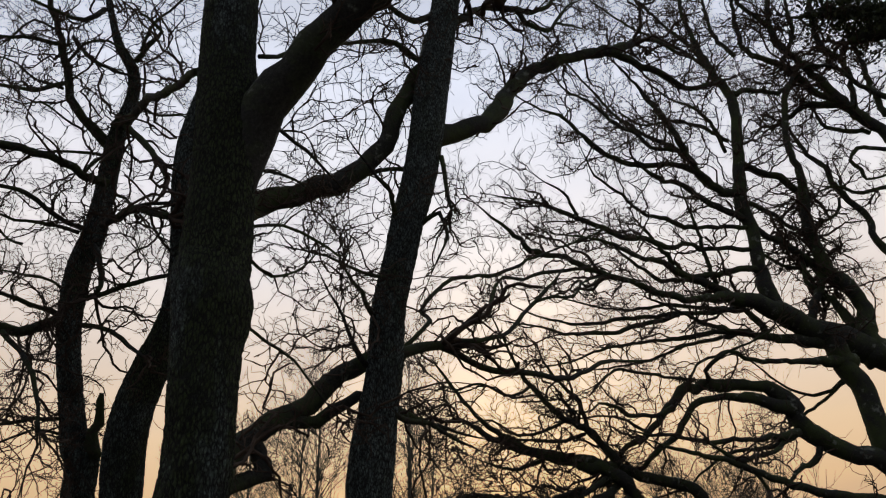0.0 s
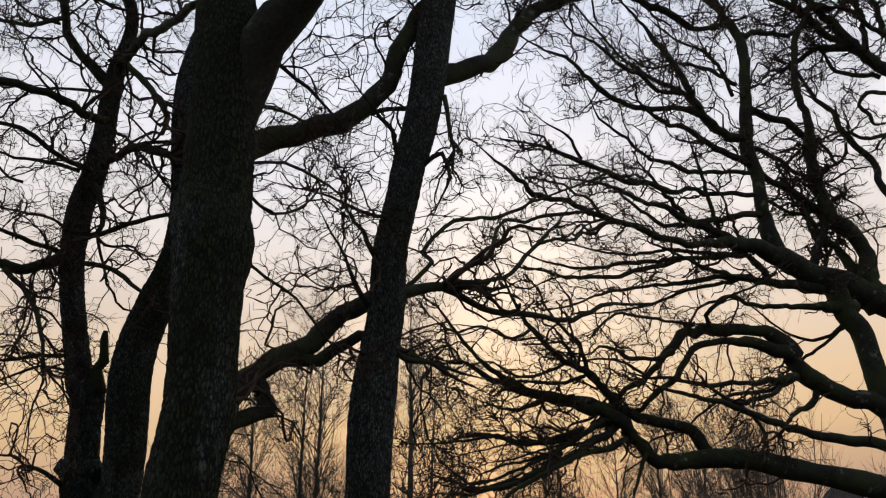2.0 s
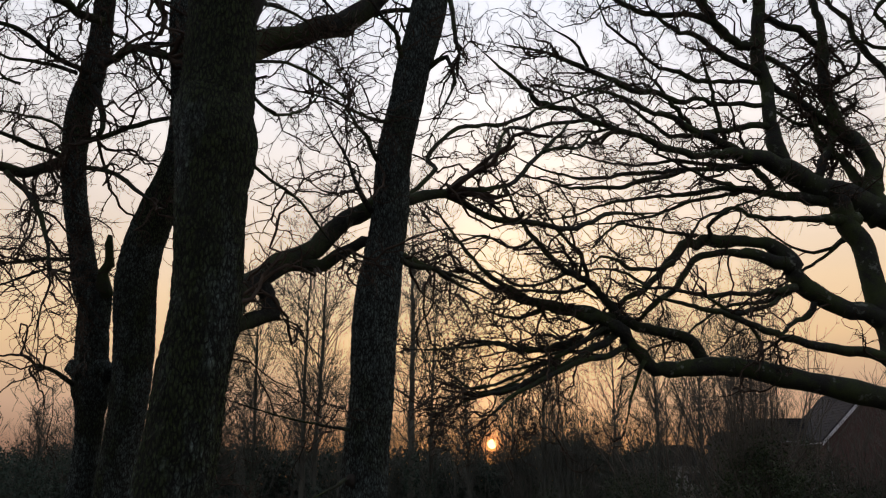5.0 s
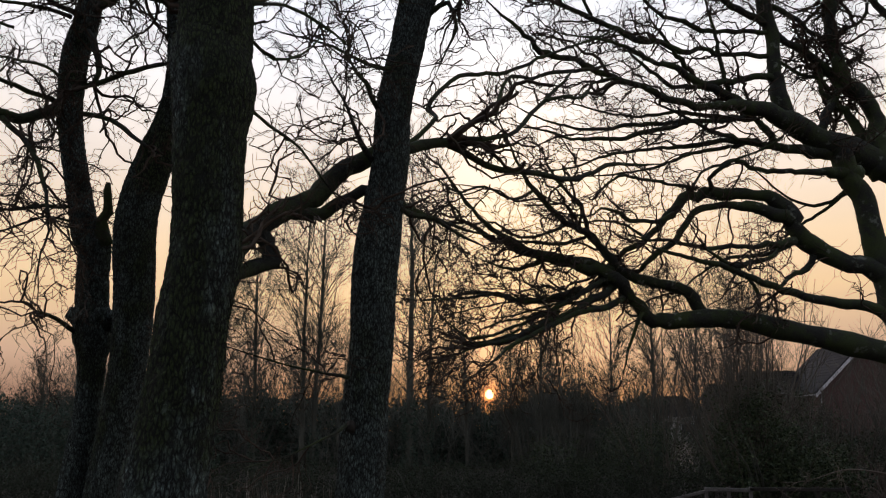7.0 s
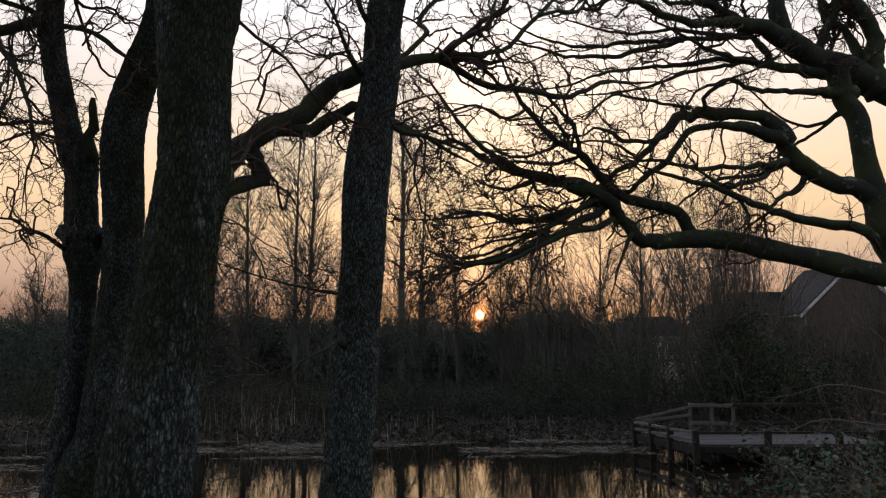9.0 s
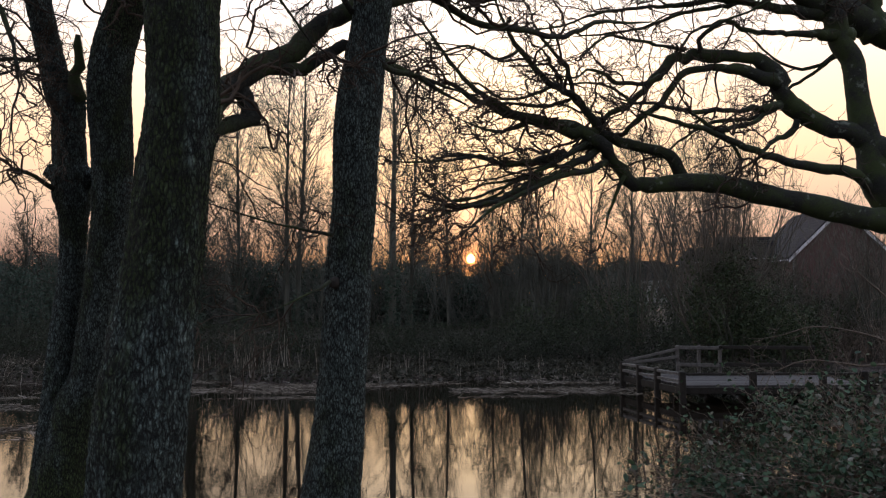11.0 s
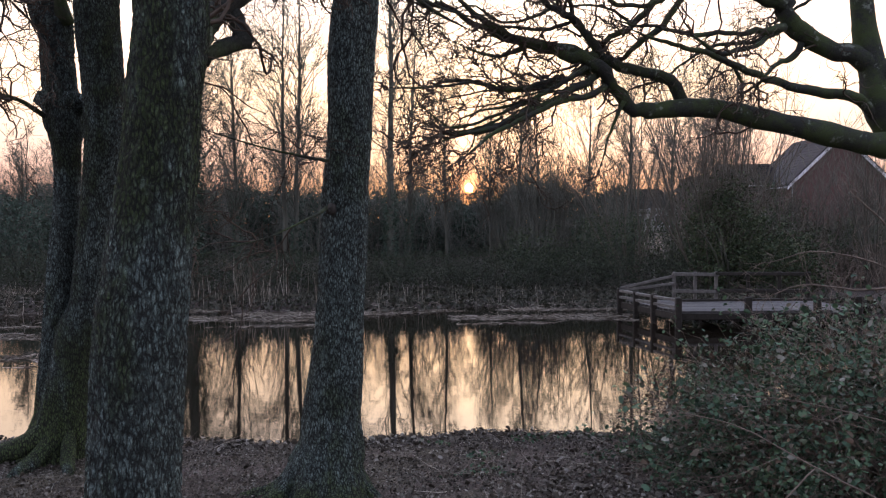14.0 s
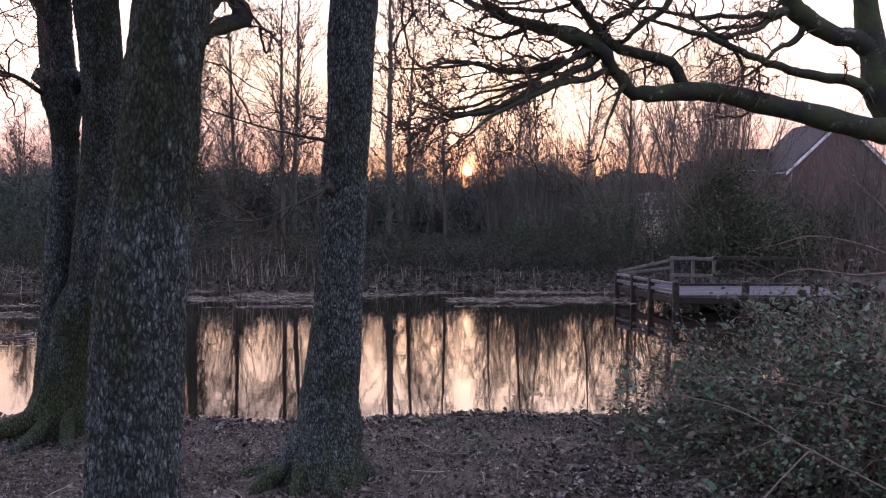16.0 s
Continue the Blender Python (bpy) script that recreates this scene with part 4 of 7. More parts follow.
BROAD_OAK_LIMBS.append(('limb', ((7.34, 12.10, 5.29, 0.308), (6.65, 11.96, 5.60, 0.239), (6.05, 11.82, 5.80, 0.216), (5.62, 11.68, 5.88, 0.206), (5.29, 11.54, 5.99, 0.182), (4.97, 11.40, 6.13, 0.166), (4.65, 11.26, 6.23, 0.128), (4.19, 11.12, 6.30, 0.101), (3.73, 10.98, 6.27, 0.063), (3.27, 10.84, 6.22, 0.051), (2.84, 10.70, 6.29, 0.051), (2.64, 10.56, 6.37, 0.043), (2.24, 10.42, 6.42, 0.039))))
BROAD_OAK_LIMBS.append(('branch', ((2.29, 10.47, 6.43, 0.045), (1.92, 10.35, 6.53, 0.045), (1.59, 10.23, 6.64, 0.040), (1.26, 10.11, 6.67, 0.044), (1.08, 9.99, 6.66, 0.047), (0.94, 9.87, 6.78, 0.035), (0.78, 9.75, 6.88, 0.031), (0.55, 9.63, 7.03, 0.020))))
BROAD_OAK_LIMBS.append(('limb', ((5.12, 11.76, 6.21, 0.140), (4.98, 11.77, 6.60, 0.130), (4.94, 11.77, 7.02, 0.112), (4.96, 11.78, 7.43, 0.110), (4.96, 11.79, 7.80, 0.111), (4.90, 11.80, 8.19, 0.109), (4.92, 11.80, 8.63, 0.110), (5.01, 11.81, 9.20, 0.099), (5.09, 11.82, 9.80, 0.097), (5.16, 11.82, 10.29, 0.094), (5.10, 11.83, 10.64, 0.086), (4.94, 11.84, 10.95, 0.082), (4.87, 11.84, 11.29, 0.060), (4.74, 11.85, 11.66, 0.051), (4.63, 11.86, 12.20, 0.043), (4.59, 11.87, 12.66, 0.039), (4.58, 11.87, 13.30, 0.029))))
BROAD_OAK_LIMBS.append(('branch', ((5.19, 11.87, 10.63, 0.062), (5.73, 12.02, 10.79, 0.047), (6.15, 12.17, 10.81, 0.042), (6.44, 12.32, 11.09, 0.032))))
BROAD_OAK_LIMBS.append(('limb', ((4.88, 11.76, 8.41, 0.084), (4.48, 11.65, 8.50, 0.075), (4.21, 11.54, 8.72, 0.071), (4.03, 11.42, 8.94, 0.063), (3.84, 11.31, 9.39, 0.055), (3.62, 11.20, 9.72, 0.051), (3.47, 11.09, 9.83, 0.046), (3.30, 10.98, 10.11, 0.034), (3.11, 10.86, 10.27, 0.025), (2.86, 10.75, 10.53, 0.017))))
BROAD_OAK_LIMBS.append(('branch', ((4.25, 11.54, 8.70, 0.057), (3.83, 11.44, 8.86, 0.047), (3.34, 11.33, 8.86, 0.047), (3.10, 11.23, 8.78, 0.051), (2.82, 11.13, 8.81, 0.042), (2.46, 11.03, 8.98, 0.046), (2.27, 10.93, 9.11, 0.042), (2.05, 10.83, 9.31, 0.032), (1.82, 10.73, 9.48, 0.028), (1.50, 10.63, 9.55, 0.018), (1.05, 10.53, 9.82, 0.014))))
BROAD_OAK_LIMBS.append(('branch', ((4.01, 11.42, 9.14, 0.038), (3.66, 11.33, 9.16, 0.038), (3.35, 11.23, 9.11, 0.033), (3.17, 11.13, 9.30, 0.038), (2.88, 11.03, 9.41, 0.038), (2.61, 10.93, 9.59, 0.033), (2.34, 10.84, 9.82, 0.024), (1.97, 10.74, 9.99, 0.019), (1.81, 10.64, 10.18, 0.014))))
BROAD_OAK_LIMBS.append(('branch', ((4.84, 11.76, 7.97, 0.061), (4.43, 11.65, 8.18, 0.056), (4.14, 11.54, 8.29, 0.052), (3.77, 11.42, 8.51, 0.042), (3.42, 11.31, 8.54, 0.042), (3.19, 11.20, 8.69, 0.028), (3.00, 11.09, 8.83, 0.019))))
BROAD_OAK_LIMBS.append(('branch', ((4.86, 11.76, 7.82, 0.042), (4.35, 11.64, 7.78, 0.037), (3.85, 11.51, 7.74, 0.037), (3.64, 11.39, 7.75, 0.041), (3.35, 11.27, 7.80, 0.036), (3.10, 11.14, 7.80, 0.031), (2.87, 11.02, 7.89, 0.027), (2.69, 10.90, 8.03, 0.027), (2.42, 10.77, 8.18, 0.022), (2.25, 10.65, 8.27, 0.018), (2.13, 10.53, 8.49, 0.013))))
BROAD_OAK_LIMBS.append(('branch', ((4.92, 11.76, 7.42, 0.042), (4.42, 11.64, 7.38, 0.041), (3.97, 11.52, 7.34, 0.036), (3.72, 11.40, 7.39, 0.036), (3.45, 11.27, 7.24, 0.040), (3.20, 11.15, 7.24, 0.044), (2.96, 11.03, 7.29, 0.044), (2.68, 10.91, 7.27, 0.043), (2.41, 10.79, 7.34, 0.043), (2.14, 10.67, 7.43, 0.039), (1.87, 10.55, 7.47, 0.038), (1.61, 10.43, 7.54, 0.034), (1.42, 10.30, 7.56, 0.025))))
BROAD_OAK_LIMBS.append(('branch', ((1.57, 10.42, 7.55, 0.025), (1.18, 10.25, 7.61, 0.021), (0.76, 10.08, 7.60, 0.012))))
BROAD_OAK_LIMBS.append(('branch', ((1.89, 10.53, 7.49, 0.030), (1.79, 10.42, 7.65, 0.025), (1.67, 10.30, 7.78, 0.021), (1.41, 10.19, 7.90, 0.013))))
BROAD_OAK_LIMBS.append(('branch', ((4.93, 11.76, 7.02, 0.055), (4.48, 11.65, 6.98, 0.054), (4.07, 11.54, 6.88, 0.049), (3.77, 11.42, 6.81, 0.053), (3.46, 11.31, 6.71, 0.039), (3.17, 11.20, 6.67, 0.035), (2.98, 11.09, 6.74, 0.030), (2.72, 10.98, 6.89, 0.026), (2.47, 10.86, 7.08, 0.017))))
BROAD_OAK_LIMBS.append(('branch', ((4.40, 11.65, 6.54, 0.062), (3.95, 11.50, 6.72, 0.062), (3.65, 11.35, 6.78, 0.057), (3.41, 11.20, 6.82, 0.052), (3.21, 11.05, 6.90, 0.048), (2.88, 10.90, 6.89, 0.038), (2.61, 10.75, 6.97, 0.034), (2.38, 10.60, 7.02, 0.029), (2.07, 10.45, 7.06, 0.021), (1.56, 10.30, 7.07, 0.012))))
BROAD_OAK_LIMBS.append(('branch', ((4.14, 11.65, 6.68, 0.045), (4.08, 11.59, 7.07, 0.036), (4.02, 11.54, 7.35, 0.036), (3.95, 11.48, 7.74, 0.027), (3.85, 11.42, 8.13, 0.019))))
BROAD_OAK_LIMBS.append(('branch', ((3.71, 11.42, 6.72, 0.044), (3.41, 11.27, 7.03, 0.040), (3.19, 11.13, 7.22, 0.035), (2.98, 10.98, 7.46, 0.022))))
BROAD_OAK_LIMBS.append(('branch', ((4.36, 11.65, 6.35, 0.044), (3.94, 11.46, 6.22, 0.039), (3.36, 11.27, 6.15, 0.038), (2.88, 11.09, 6.03, 0.034), (2.42, 10.90, 5.95, 0.033), (2.13, 10.71, 5.83, 0.028), (1.70, 10.53, 5.75, 0.024), (1.44, 10.34, 5.73, 0.020), (1.11, 10.15, 5.75, 0.015), (0.84, 9.97, 5.81, 0.011))))
BROAD_OAK_LIMBS.append(('branch', ((3.37, 11.31, 6.14, 0.039), (3.14, 11.13, 6.01, 0.038), (2.75, 10.95, 5.87, 0.037), (2.46, 10.77, 5.76, 0.036), (2.21, 10.58, 5.62, 0.032), (1.82, 10.40, 5.57, 0.031), (1.48, 10.22, 5.50, 0.023), (1.16, 10.04, 5.54, 0.019), (0.74, 9.86, 5.56, 0.011))))
BROAD_OAK_LIMBS.append(('branch', ((4.45, 11.31, 5.78, 0.046), (3.95, 11.31, 5.84, 0.042), (3.31, 11.31, 5.76, 0.038), (2.82, 11.04, 5.64, 0.025), (2.34, 10.77, 5.50, 0.024), (1.97, 10.51, 5.35, 0.020), (1.52, 10.24, 5.11, 0.015), (1.11, 9.97, 4.96, 0.011))))
BROAD_OAK_LIMBS.append(('branch', ((5.97, 11.65, 5.42, 0.128), (5.63, 11.56, 5.40, 0.093), (5.29, 11.47, 5.37, 0.059), (4.93, 11.39, 5.37, 0.042), (4.48, 11.30, 5.36, 0.037), (4.21, 11.21, 5.38, 0.033), (3.96, 11.13, 5.49, 0.033), (3.73, 11.04, 5.37, 0.024), (3.47, 10.95, 5.28, 0.020), (3.26, 10.86, 5.03, 0.016))))
BROAD_OAK_LIMBS.append(('branch', ((5.54, 11.65, 5.75, 0.112), (4.98, 11.52, 5.77, 0.077), (4.60, 11.39, 5.78, 0.064), (4.31, 11.26, 5.79, 0.042), (3.94, 11.14, 5.83, 0.038), (3.59, 11.01, 5.90, 0.029), (3.25, 10.88, 6.04, 0.021), (2.84, 10.75, 6.18, 0.016))))
BROAD_OAK_LIMBS.append(('branch', ((4.78, 11.65, 5.90, 0.056), (4.67, 11.65, 6.15, 0.053), (4.51, 11.65, 6.32, 0.040))))
BROAD_OAK_LIMBS.append(('limb', ((6.51, 11.87, 5.47, 0.229), (6.41, 11.90, 5.90, 0.163), (6.51, 11.92, 6.38, 0.127), (6.35, 11.94, 6.77, 0.112), (6.15, 11.97, 7.06, 0.106), (6.06, 11.99, 7.39, 0.103), (6.03, 12.02, 7.72, 0.092), (6.04, 12.04, 8.16, 0.089), (6.10, 12.06, 8.62, 0.082), (6.14, 12.09, 9.04, 0.070), (6.08, 12.11, 9.41, 0.062), (6.08, 12.14, 9.85, 0.058), (6.17, 12.16, 10.30, 0.059), (6.32, 12.18, 10.82, 0.056), (6.53, 12.21, 11.19, 0.042))))
BROAD_OAK_LIMBS.append(('limb', ((8.53, 12.32, 8.89, 0.150), (8.00, 12.34, 9.90, 0.109), (7.76, 12.36, 10.24, 0.115), (7.42, 12.38, 10.72, 0.098), (7.21, 12.40, 11.14, 0.081), (6.98, 12.42, 11.51, 0.072), (6.76, 12.44, 11.96, 0.058), (6.54, 12.46, 12.20, 0.059), (6.48, 12.48, 12.66, 0.060), (6.27, 12.50, 12.98, 0.045), (6.05, 12.52, 13.29, 0.041), (5.91, 12.54, 13.73, 0.031))))
BROAD_OAK_LIMBS.append(('branch', ((7.39, 12.43, 10.73, 0.064), (6.99, 12.46, 11.03, 0.065), (6.77, 12.49, 11.44, 0.077), (6.52, 12.52, 11.75, 0.066), (6.24, 12.54, 11.93, 0.056), (5.96, 12.57, 12.18, 0.051), (5.89, 12.60, 12.65, 0.046), (5.93, 12.63, 13.27, 0.041), (5.97, 12.66, 13.91, 0.036))))
BROAD_OAK_LIMBS.append(('branch', ((7.65, 12.43, 10.62, 0.064), (7.77, 12.49, 11.32, 0.049), (7.75, 12.54, 11.78, 0.055), (7.52, 12.60, 12.12, 0.062), (7.47, 12.66, 12.54, 0.063), (7.52, 12.71, 13.11, 0.058), (7.63, 12.77, 13.77, 0.047))))
BROAD_OAK_LIMBS.append(('branch', ((7.63, 12.43, 10.64, 0.075), (7.05, 12.49, 10.75, 0.070), (6.74, 12.54, 10.74, 0.059), (6.52, 12.60, 10.60, 0.048), (6.30, 12.66, 10.48, 0.032))))
BROAD_OAK_LIMBS.append(('branch', ((7.78, 12.43, 10.02, 0.047), (7.24, 12.51, 10.20, 0.042), (7.04, 12.58, 10.37, 0.037), (7.02, 12.66, 10.71, 0.027))))
BROAD_OAK_LIMBS.append(('branch', ((6.52, 12.54, 12.64, 0.057), (6.62, 12.54, 13.46, 0.052), (6.67, 12.54, 13.92, 0.047))))
BROAD_OAK_LIMBS.append(('branch', ((5.01, 11.87, 9.15, 0.069), (5.36, 11.98, 9.01, 0.059), (5.77, 12.10, 8.94, 0.064), (6.06, 12.21, 8.73, 0.055))))
BROAD_OAK_LIMBS.append(('branch', ((5.07, 11.87, 7.84, 0.057), (5.53, 11.98, 7.56, 0.061), (5.90, 12.10, 7.34, 0.071), (6.08, 12.21, 7.12, 0.061))))
BROAD_OAK_LIMBS.append(('branch', ((5.09, 11.98, 8.39, 0.044), (5.42, 12.06, 8.25, 0.044), (5.69, 12.13, 8.06, 0.039), (5.96, 12.21, 7.91, 0.034))))
BROAD_OAK_LIMBS.append(('limb', ((7.79, 12.21, 6.90, 0.107), (7.32, 12.25, 7.55, 0.072), (7.19, 12.30, 7.81, 0.060), (7.25, 12.34, 8.11, 0.060), (7.14, 12.39, 8.42, 0.061), (6.95, 12.43, 8.74, 0.058), (6.84, 12.48, 9.07, 0.054), (6.84, 12.52, 9.39, 0.050), (6.61, 12.57, 9.68, 0.041), (6.50, 12.61, 10.03, 0.033), (6.43, 12.66, 10.42, 0.024))))
BROAD_OAK_LIMBS.append(('branch', ((5.63, 11.98, 5.99, 0.080), (5.77, 12.02, 6.50, 0.073), (6.00, 12.06, 6.86, 0.065), (6.07, 12.10, 7.18, 0.056))))
BROAD_OAK_LIMBS.append(('branch', ((6.39, 12.10, 6.00, 0.090), (6.23, 12.10, 6.41, 0.077), (6.10, 12.10, 6.62, 0.060), (5.93, 12.10, 6.74, 0.042), (5.80, 12.10, 6.93, 0.042), (5.80, 12.10, 7.32, 0.038))))
BROAD_OAK_LIMBS.append(('branch', ((7.90, 12.32, 9.58, 0.041), (7.47, 12.39, 9.68, 0.041), (7.29, 12.45, 9.45, 0.036), (7.48, 12.52, 9.30, 0.036), (7.54, 12.59, 9.13, 0.026), (7.97, 12.66, 9.24, 0.021))))
BROAD_OAK_LIMBS.append(('branch', ((6.82, 12.32, 8.62, 0.030), (6.75, 12.43, 8.35, 0.030), (6.48, 12.54, 8.25, 0.035), (6.36, 12.66, 8.20, 0.030))))
BROAD_OAK_LIMBS.append(('limb', ((9.89, 12.66, 12.48, 0.250), (9.26, 12.62, 12.70, 0.231), (8.50, 12.58, 12.49, 0.179), (7.98, 12.54, 12.25, 0.059))))
BROAD_OAK_LIMBS.append(('branch', ((9.84, 12.66, 13.08, 0.231), (9.00, 12.63, 13.07, 0.184), (8.20, 12.60, 13.06, 0.127), (7.50, 12.57, 13.01, 0.052), (6.99, 12.54, 12.95, 0.029))))
BROAD_OAK_LIMBS.append(('limb', ((6.52, 11.65, 3.57, 0.279), (6.03, 11.62, 3.91, 0.148), (5.66, 11.59, 4.01, 0.142), (5.29, 11.55, 4.18, 0.146), (5.00, 11.52, 4.35, 0.143), (4.87, 11.49, 4.54, 0.118), (4.82, 11.46, 4.75, 0.157), (4.61, 11.43, 4.95, 0.113), (4.36, 11.40, 5.02, 0.084), (4.03, 11.37, 5.03, 0.090), (3.69, 11.34, 5.04, 0.090), (3.43, 11.31, 4.99, 0.078), (3.21, 11.27, 4.95, 0.084), (3.05, 11.24, 4.76, 0.061), (2.86, 11.21, 4.55, 0.053), (2.71, 11.18, 4.42, 0.048), (2.56, 11.15, 4.27, 0.044), (2.31, 11.12, 4.15, 0.039), (2.11, 11.09, 3.98, 0.036))))
BROAD_OAK_LIMBS.append(('branch', ((4.82, 11.42, 4.64, 0.117), (4.47, 11.37, 4.76, 0.100), (4.14, 11.32, 4.83, 0.083), (3.80, 11.27, 4.84, 0.054), (3.41, 11.22, 4.76, 0.052), (3.25, 11.18, 4.61, 0.048), (3.09, 11.13, 4.40, 0.047), (2.93, 11.08, 4.24, 0.043), (2.66, 11.03, 4.04, 0.039), (2.47, 10.98, 3.83, 0.034))))
BROAD_OAK_LIMBS.append(('branch', ((3.61, 11.20, 5.03, 0.037), (3.58, 11.12, 5.20, 0.033), (3.73, 11.03, 5.35, 0.028), (3.98, 10.95, 5.44, 0.020), (4.30, 10.86, 5.56, 0.016))))
BROAD_OAK_LIMBS.append(('branch', ((4.83, 11.42, 4.33, 0.068), (4.49, 11.30, 4.26, 0.052), (4.12, 11.17, 4.20, 0.035), (3.77, 11.05, 4.18, 0.035), (3.42, 10.92, 4.13, 0.035), (3.16, 10.79, 4.13, 0.030), (2.83, 10.67, 4.18, 0.023), (2.51, 10.54, 4.16, 0.019), (2.19, 10.42, 4.22, 0.011))))
BROAD_OAK_LIMBS.append(('branch', ((4.74, 11.42, 4.26, 0.036), (4.46, 11.29, 4.10, 0.032), (4.15, 11.16, 3.97, 0.035), (3.79, 11.02, 3.89, 0.034), (3.54, 10.89, 3.98, 0.027), (3.33, 10.75, 4.07, 0.019))))
BROAD_OAK_LIMBS.append(('branch', ((3.86, 11.20, 3.92, 0.031), (4.00, 11.09, 3.71, 0.031), (4.07, 10.98, 3.48, 0.023))))
BROAD_OAK_LIMBS.append(('branch', ((5.13, 11.54, 4.15, 0.053), (4.99, 11.54, 3.95, 0.048), (4.64, 11.37, 3.75, 0.031), (4.37, 11.20, 3.49, 0.023))))
BROAD_OAK_LIMBS.append(('branch', ((2.09, 10.75, 3.84, 0.067), (1.85, 10.65, 4.12, 0.053), (1.68, 10.55, 4.27, 0.049), (1.40, 10.45, 4.40, 0.041), (1.22, 10.35, 4.54, 0.041), (1.07, 10.25, 4.67, 0.037), (0.89, 10.15, 4.86, 0.030), (0.74, 10.06, 5.10, 0.022), (0.62, 9.96, 5.37, 0.015), (0.48, 9.86, 5.65, 0.011))))
BROAD_OAK_LIMBS.append(('branch', ((1.71, 10.64, 4.28, 0.034), (1.65, 10.50, 4.53, 0.030), (1.53, 10.36, 4.68, 0.030), (1.34, 10.22, 4.82, 0.022), (1.13, 10.08, 5.08, 0.015))))
BROAD_OAK_LIMBS.append(('branch', ((2.05, 10.75, 3.81, 0.067), (1.51, 10.58, 3.90, 0.070), (1.06, 10.42, 3.93, 0.070), (0.83, 10.25, 3.97, 0.051), (0.61, 10.08, 4.05, 0.047), (0.47, 9.91, 4.12, 0.035), (0.26, 9.74, 4.23, 0.028), (-0.07, 9.58, 4.62, 0.021), (-0.27, 9.41, 4.87, 0.014))))
BROAD_OAK_LIMBS.append(('branch', ((1.10, 10.53, 3.90, 0.033), (0.82, 10.30, 3.75, 0.029), (0.59, 10.08, 3.70, 0.021), (0.34, 9.86, 3.73, 0.014))))
BROAD_OAK_LIMBS.append(('branch', ((1.67, 10.64, 4.23, 0.026), (1.30, 10.45, 4.10, 0.026), (0.99, 10.27, 4.08, 0.022), (0.68, 10.08, 4.05, 0.014))))
BROAD_OAK_LIMBS.append(('branch', ((2.99, 10.98, 4.63, 0.047), (2.73, 10.85, 4.50, 0.031), (2.43, 10.72, 4.48, 0.031), (2.25, 10.59, 4.45, 0.034), (2.13, 10.46, 4.52, 0.026), (1.85, 10.34, 4.55, 0.019), (1.71, 10.21, 4.42, 0.015), (1.33, 10.08, 4.42, 0.011))))
BROAD_OAK_LIMBS.append(('branch', ((3.33, 10.98, 5.01, 0.032), (2.99, 10.80, 5.01, 0.024), (2.64, 10.62, 5.02, 0.023), (2.23, 10.44, 5.03, 0.023), (2.03, 10.26, 4.94, 0.019), (1.74, 10.08, 4.65, 0.011))))
BROAD_OAK_LIMBS.append(('branch', ((5.15, 12.50, 11.63, 0.039), (4.72, 12.40, 12.03, 0.033), (4.14, 12.30, 12.33, 0.028), (3.50, 12.20, 12.71, 0.022), (2.98, 12.10, 13.16, 0.017))))
BROAD_OAK_LIMBS.append(('branch', ((5.20, 12.50, 11.52, 0.044), (4.87, 12.53, 12.28, 0.038), (4.38, 12.57, 13.00, 0.031), (3.91, 12.60, 13.74, 0.024))))
BROAD_OAK_LIMBS.append(('branch', ((5.73, 12.60, 12.08, 0.045), (5.43, 12.67, 12.70, 0.040), (5.39, 12.73, 13.40, 0.035), (5.45, 12.80, 14.08, 0.030))))
BROAD_OAK_LIMBS.append(('branch', ((6.50, 12.50, 11.70, 0.050), (6.97, 12.60, 12.56, 0.044), (7.07, 12.70, 13.43, 0.037), (7.16, 12.80, 14.07, 0.030))))
BROAD_OAK_LIMBS.append(('branch', ((8.22, 12.50, 10.44, 0.064), (8.19, 12.60, 11.22, 0.057), (8.22, 12.70, 12.03, 0.051), (8.20, 12.80, 12.70, 0.043), (8.39, 12.90, 13.86, 0.036))))
BROAD_OAK_LIMBS.append(('branch', ((8.34, 12.50, 10.87, 0.054), (7.94, 12.42, 11.02, 0.046), (7.49, 12.35, 11.47, 0.038), (7.01, 12.27, 11.51, 0.030), (6.53, 12.20, 11.32, 0.021))))
BROAD_OAK_LIMBS.append(('branch', ((7.74, 12.40, 8.84, 0.040), (7.18, 12.30, 8.70, 0.033), (6.74, 12.20, 8.79, 0.026), (6.28, 12.10, 8.58, 0.020))))
BROAD_OAK_LIMBS.append(('branch', ((4.51, 12.20, 8.89, 0.045), (4.11, 12.10, 9.58, 0.040), (3.61, 12.00, 9.81, 0.034), (3.04, 11.90, 10.25, 0.028), (2.63, 11.80, 10.78, 0.022), (2.29, 11.70, 11.24, 0.016))))
BROAD_OAK_LIMBS.append(('branch', ((5.12, 12.30, 9.88, 0.041), (4.62, 12.20, 10.14, 0.035), (4.10, 12.10, 10.24, 0.028), (3.54, 12.00, 10.10, 0.022), (3.10, 11.90, 10.32, 0.015))))
BROAD_OAK_LIMBS.append(('branch', ((5.01, 12.30, 9.64, 0.041), (4.86, 12.23, 10.16, 0.035), (4.53, 12.15, 10.56, 0.029), (4.16, 12.07, 10.68, 0.022), (3.78, 12.00, 11.01, 0.016))))
BROAD_OAK_LIMBS.append(('branch', ((5.14, 12.20, 7.58, 0.033), (5.52, 12.17, 7.28, 0.031), (5.83, 12.13, 7.17, 0.030), (5.90, 12.10, 6.93, 0.028))))
